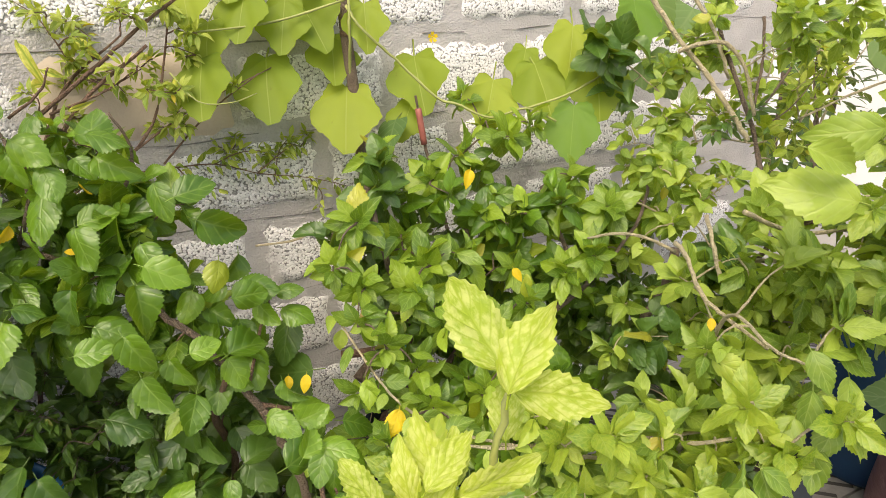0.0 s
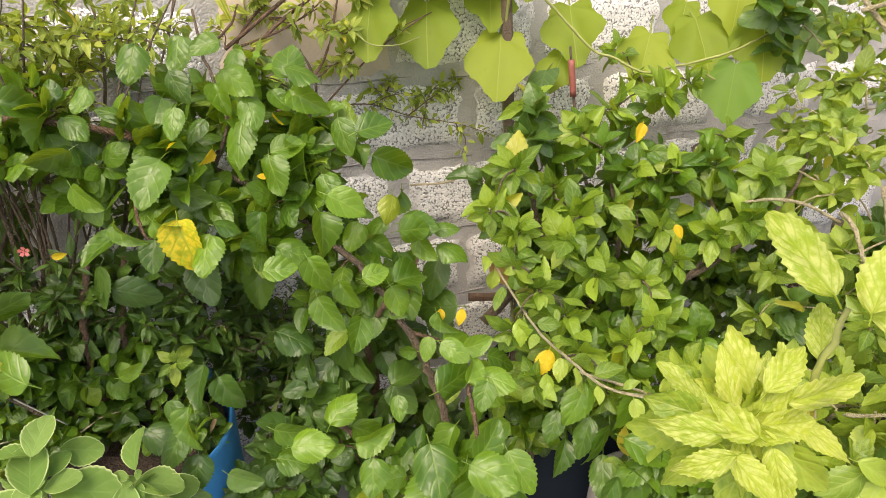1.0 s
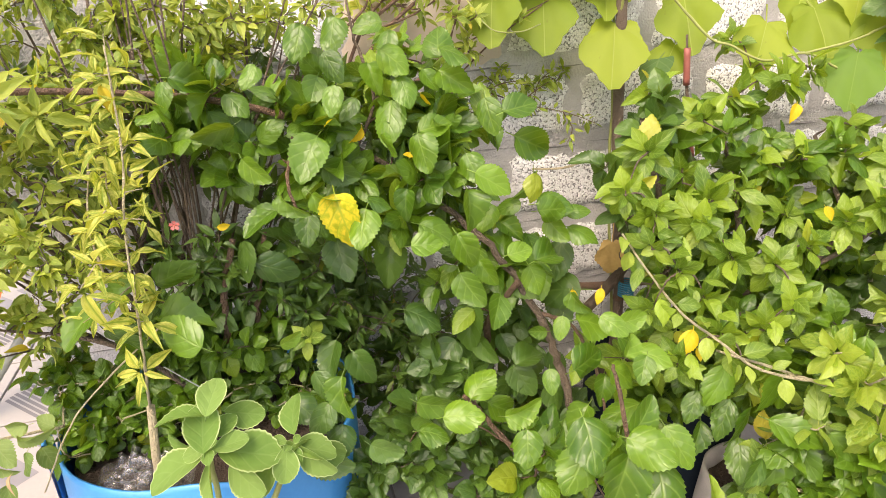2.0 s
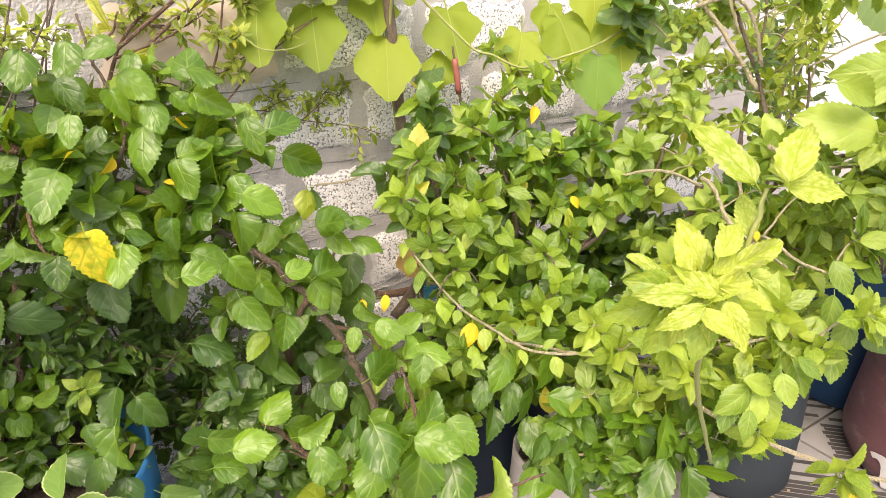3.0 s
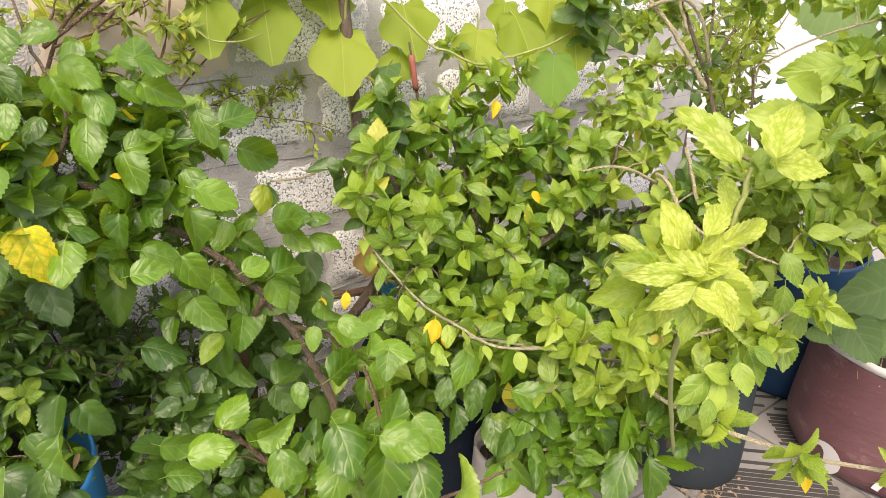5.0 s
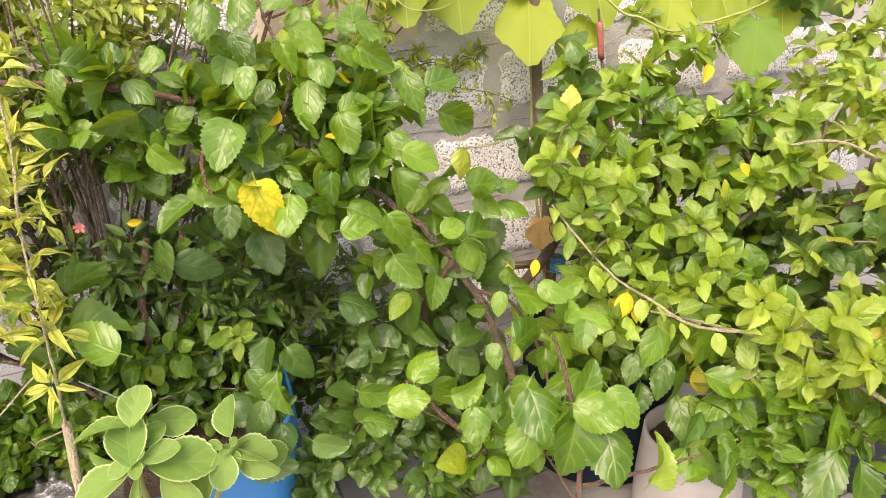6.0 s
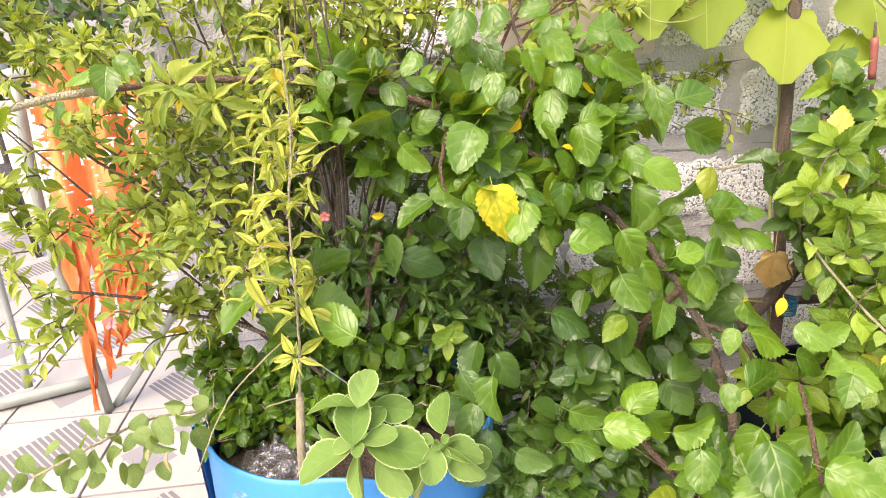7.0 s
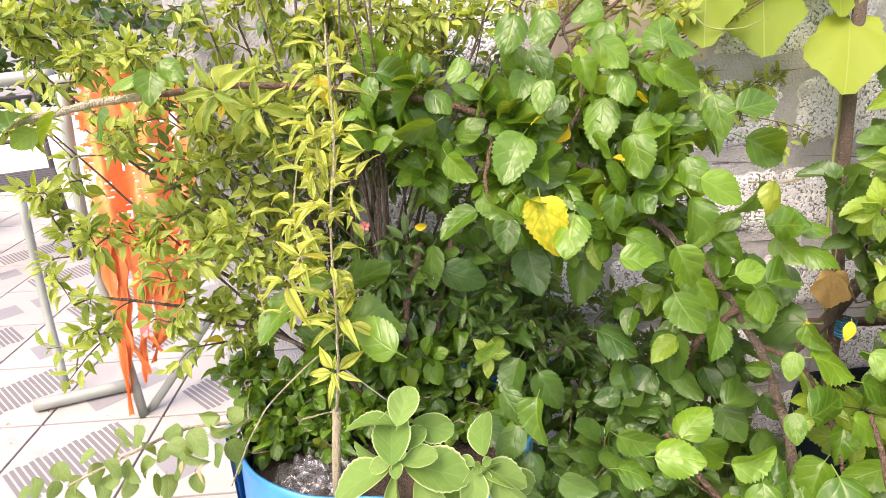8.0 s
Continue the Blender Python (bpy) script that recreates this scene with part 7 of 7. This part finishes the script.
for b, t in (
    ((-0.511, 1.078, 0.508), (-0.499, 1.047, 0.475)),
    ((-0.609, 1.07, 0.569), (-0.639, 1.059, 0.557)),
    ((-0.563, 1.069, 0.513), (-0.577, 1.047, 0.479)),
    ((-0.516, 1.063, 0.55), (-0.552, 1.051, 0.527)),
    ((-0.41, 1.086, 0.608), (-0.453, 1.079, 0.608)),
    ((-0.402, 1.086, 0.561), (-0.376, 1.057, 0.532)),
    ((-0.58, 1.044, 0.571), (-0.558, 1.024, 0.54)),
    ((-0.692, 1.043, 0.549), (-0.693, 1.018, 0.52)),
    ((-0.675, 1.07, 0.552), (-0.652, 1.049, 0.523)),
    ((-0.715, 1.057, 0.52), (-0.734, 1.035, 0.501)),
    ((-0.464, 1.059, 0.571), (-0.438, 1.029, 0.545)),
    ((-0.494, 1.076, 0.568), (-0.519, 1.054, 0.546)),
    ((-0.586, 1.1, 0.586), (-0.561, 1.073, 0.562)),
    ((-0.571, 1.051, 0.533), (-0.605, 1.036, 0.521)),
):
    tr.put("dull", b, t)
for b, t in (
    ((-0.464, 1.076, 0.507), (-0.456, 1.053, 0.475)),
    ((-0.375, 1.088, 0.596), (-0.415, 1.101, 0.607)),
    ((-0.493, 1.066, 0.575), (-0.448, 1.049, 0.566)),
    ((-0.661, 1.077, 0.503), (-0.64, 1.048, 0.473)),
):
    tr.put("dull", b, t)
for b, t in (
    ((-0.433, 1.037, 0.556), (-0.443, 1.01, 0.533)),
    ((-0.463, 1.039, 0.563), (-0.467, 1.024, 0.544)),
):
    tr.put("dry", b, t)
tr.put("dry", (0.100, 1.160, 0.512), (0.078, 1.140, 0.486))
tr.leaves = [(q, p, r, z * 0.8) for q, p, r, z in tr.leaves]
lo = Plant("low_shrub", (0.409, 1.309, 0.193), "dark small-leaved undergrowth at the foot of the wall", "shrub", BARK, 200)
lo.stem([(0.343, 1.296, 0.148), (0.327, 1.35, 0.291), (0.249, 1.461, 0.434)], 0.005, 0.002)
lo.stem([(0.102, 1.373, 0.324), (0.14, 1.441, 0.454), (0.102, 1.525, 0.587)], 0.005, 0.002)
for c, s, n in (
    ((0.096, 1.506, 0.657), 0.082, 9),
    ((0.176, 1.437, 0.587), 0.105, 12),
    ((0.3, 1.392, 0.57), 0.107, 12),
    ((0.071, 1.4, 0.512), 0.101, 12),
    ((0.209, 1.324, 0.495), 0.113, 14),
    ((0.353, 1.304, 0.479), 0.094, 10),
    ((0.438, 1.388, 0.497), 0.088, 8),
):
    lo.clump(c, (s, s * 0.7, s), n, "under", 14, 0.036, tip=0, r=0.0018, reach=0.16)
# dark leaves over the drum, painting the dimness between its stems
for c, s, n in (
    ((-0.118, 1.283, 0.77), 0.083, 8),
    ((-0.016, 1.286, 0.705), 0.096, 8),
    ((0.067, 1.276, 0.632), 0.087, 7),
    ((-0.107, 1.262, 0.629), 0.074, 6),
    ((-0.182, 1.235, 0.718), 0.061, 5),
):
    lo.clump(c, (s, s * 0.7, s), n, "under", 14, 0.036, tip=0, r=0.0018, reach=0.16)
# low clumps take the darkened green in place of canopy shade
for c, s, n in (
    ((0.186, 1.133, 0.352), 0.068, 8),
    ((0.257, 1.063, 0.34), 0.077, 9),
    ((0.353, 1.041, 0.304), 0.079, 9),
    ((0.434, 1.001, 0.29), 0.079, 9),
    ((0.532, 1.016, 0.283), 0.070, 7),
    ((0.127, 1.088, 0.329), 0.065, 7),
    ((0.249, 1.18, 0.38), 0.059, 5),
):
    lo.clump(c, (s, s * 0.7, s), n, "deep", 6, 0.042, tip=3, r=0.0018, reach=0.16)
for c, s, n in (
    ((-0.108, 1.254, 0.609), 0.074, 7),
    ((-0.189, 1.24, 0.647), 0.062, 6),
    ((-0.023, 1.263, 0.585), 0.076, 7),
    ((-0.257, 1.214, 0.655), 0.050, 5),
):
    lo.clump(c, (s, s * 0.7, s), n, "dark", 6, 0.042, tip=3, r=0.0018, reach=0.16)
# dark fill, its colour carrying the shade between the stems
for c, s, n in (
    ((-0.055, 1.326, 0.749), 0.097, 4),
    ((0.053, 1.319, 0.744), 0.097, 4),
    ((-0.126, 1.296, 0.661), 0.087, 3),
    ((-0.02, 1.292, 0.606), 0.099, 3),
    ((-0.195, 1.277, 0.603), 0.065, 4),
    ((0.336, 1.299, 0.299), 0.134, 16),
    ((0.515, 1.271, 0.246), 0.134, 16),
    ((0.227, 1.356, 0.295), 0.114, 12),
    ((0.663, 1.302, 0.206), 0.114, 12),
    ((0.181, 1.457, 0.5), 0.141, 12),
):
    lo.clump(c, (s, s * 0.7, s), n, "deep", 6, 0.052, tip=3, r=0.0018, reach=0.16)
# finer leaves, also coloured dark as shade
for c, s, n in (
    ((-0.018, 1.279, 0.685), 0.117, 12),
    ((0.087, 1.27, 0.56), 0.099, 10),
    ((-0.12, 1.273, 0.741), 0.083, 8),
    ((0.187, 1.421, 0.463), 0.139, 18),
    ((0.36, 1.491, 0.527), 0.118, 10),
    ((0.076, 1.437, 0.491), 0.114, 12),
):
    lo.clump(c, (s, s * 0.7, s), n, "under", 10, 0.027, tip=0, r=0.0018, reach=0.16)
for c, s, n in (
    ((0.71, 1.583, 0.982), 0.084, 6),
    ((0.596, 1.608, 1.005), 0.081, 6),
):
    lo.clump(c, (s, s * 0.7, s), n, "small", 18, 0.027, tip=0, r=0.0018, reach=0.16)
# tree in the bag
fg = Plant("fig_tree", (1.95, 0.60, 0.31), "young fig tree with large dull green leaves in the maroon bag", "tree", BARK, 100)
fg.stem([(1.988, 0.568, 0.326), (1.998, 0.616, 0.518), (2.018, 0.675, 0.665)], 0.011, 0.007, "trunk")
fg.stem([(2, 0.611, 0.484), (2.043, 0.559, 0.609), (2.145, 0.513, 0.678)], 0.008, 0.005)
for b, t in (
    ((1.884, 0.635, 0.46), (1.76, 0.671, 0.423)),
    ((1.938, 0.573, 0.431), (1.838, 0.569, 0.368)),
    ((1.736, 0.702, 0.429), (1.764, 0.645, 0.384)),
    ((1.943, 0.554, 0.475), (2.007, 0.482, 0.442)),
    ((1.919, 0.604, 0.531), (1.769, 0.659, 0.506)),
    ((2.029, 0.495, 0.448), (1.93, 0.449, 0.335)),
    ((1.793, 0.643, 0.442), (1.795, 0.552, 0.37)),
    ((1.778, 0.671, 0.476), (1.676, 0.721, 0.472)),
    ((1.919, 0.587, 0.522), (1.936, 0.512, 0.472)),
    ((2.001, 0.533, 0.508), (1.99, 0.452, 0.417)),
):
    fg.put("fig", b, t)
for p in (hd, hb, hr, hl, hv, vn, tw, fz, tr, lo, fg):
    p.finish()


# ---------------------------------------------------------------- far growth
LEAVES["hedge"] = [blade("leaf", HEDGE, ovate, 4, 0.4, 0.0, 0.1, 0.2, petiole=0)]
for name, where, size, n in (("hedge", (-3.419, 6.2, 1.049), (2.4, 0.45, 0.75), 5200), ("bush", (3.6, 2.6, 0), (0.9, 0.5, 0.75), 700)):
    at = (where[0], where[1], 0)
    h = Plant(name, at, "dark green leafy growth beyond the terrace" if name == "hedge" else "leafy green bush beyond the end of the block wall", name, BARK, 0)
    for k in range(6):
        q = Vector(at) + Vector((random.uniform(-0.8, 0.8) * size[0], random.uniform(-0.5, 0.5) * size[1], size[2] * 1.6))
        h.stem([Vector((q.x, q.y, 0)), q * 0.5 + Vector((q.x, q.y, 0)) * 0.5, q], 0.02, 0.008)
    for k in range(n):
        d = Vector((random.gauss(0, 1), random.gauss(0, 1), random.gauss(0, 1))).normalized() * random.uniform(0.55, 1.0) ** 0.5
        r = 1 + 0.25 * noise.noise(d * 2.2)
        q = Vector(at) + Vector((d.x * size[0] * r, d.y * size[1] * r, size[2] * (1.05 + d.z * r)))
        h.leaf("hedge", q, Vector((d.x, d.y, random.gauss(-0.2, 0.5))), d + Vector((0, 0, 0.7)), random.uniform(0.06, 0.12))
    h.finish()
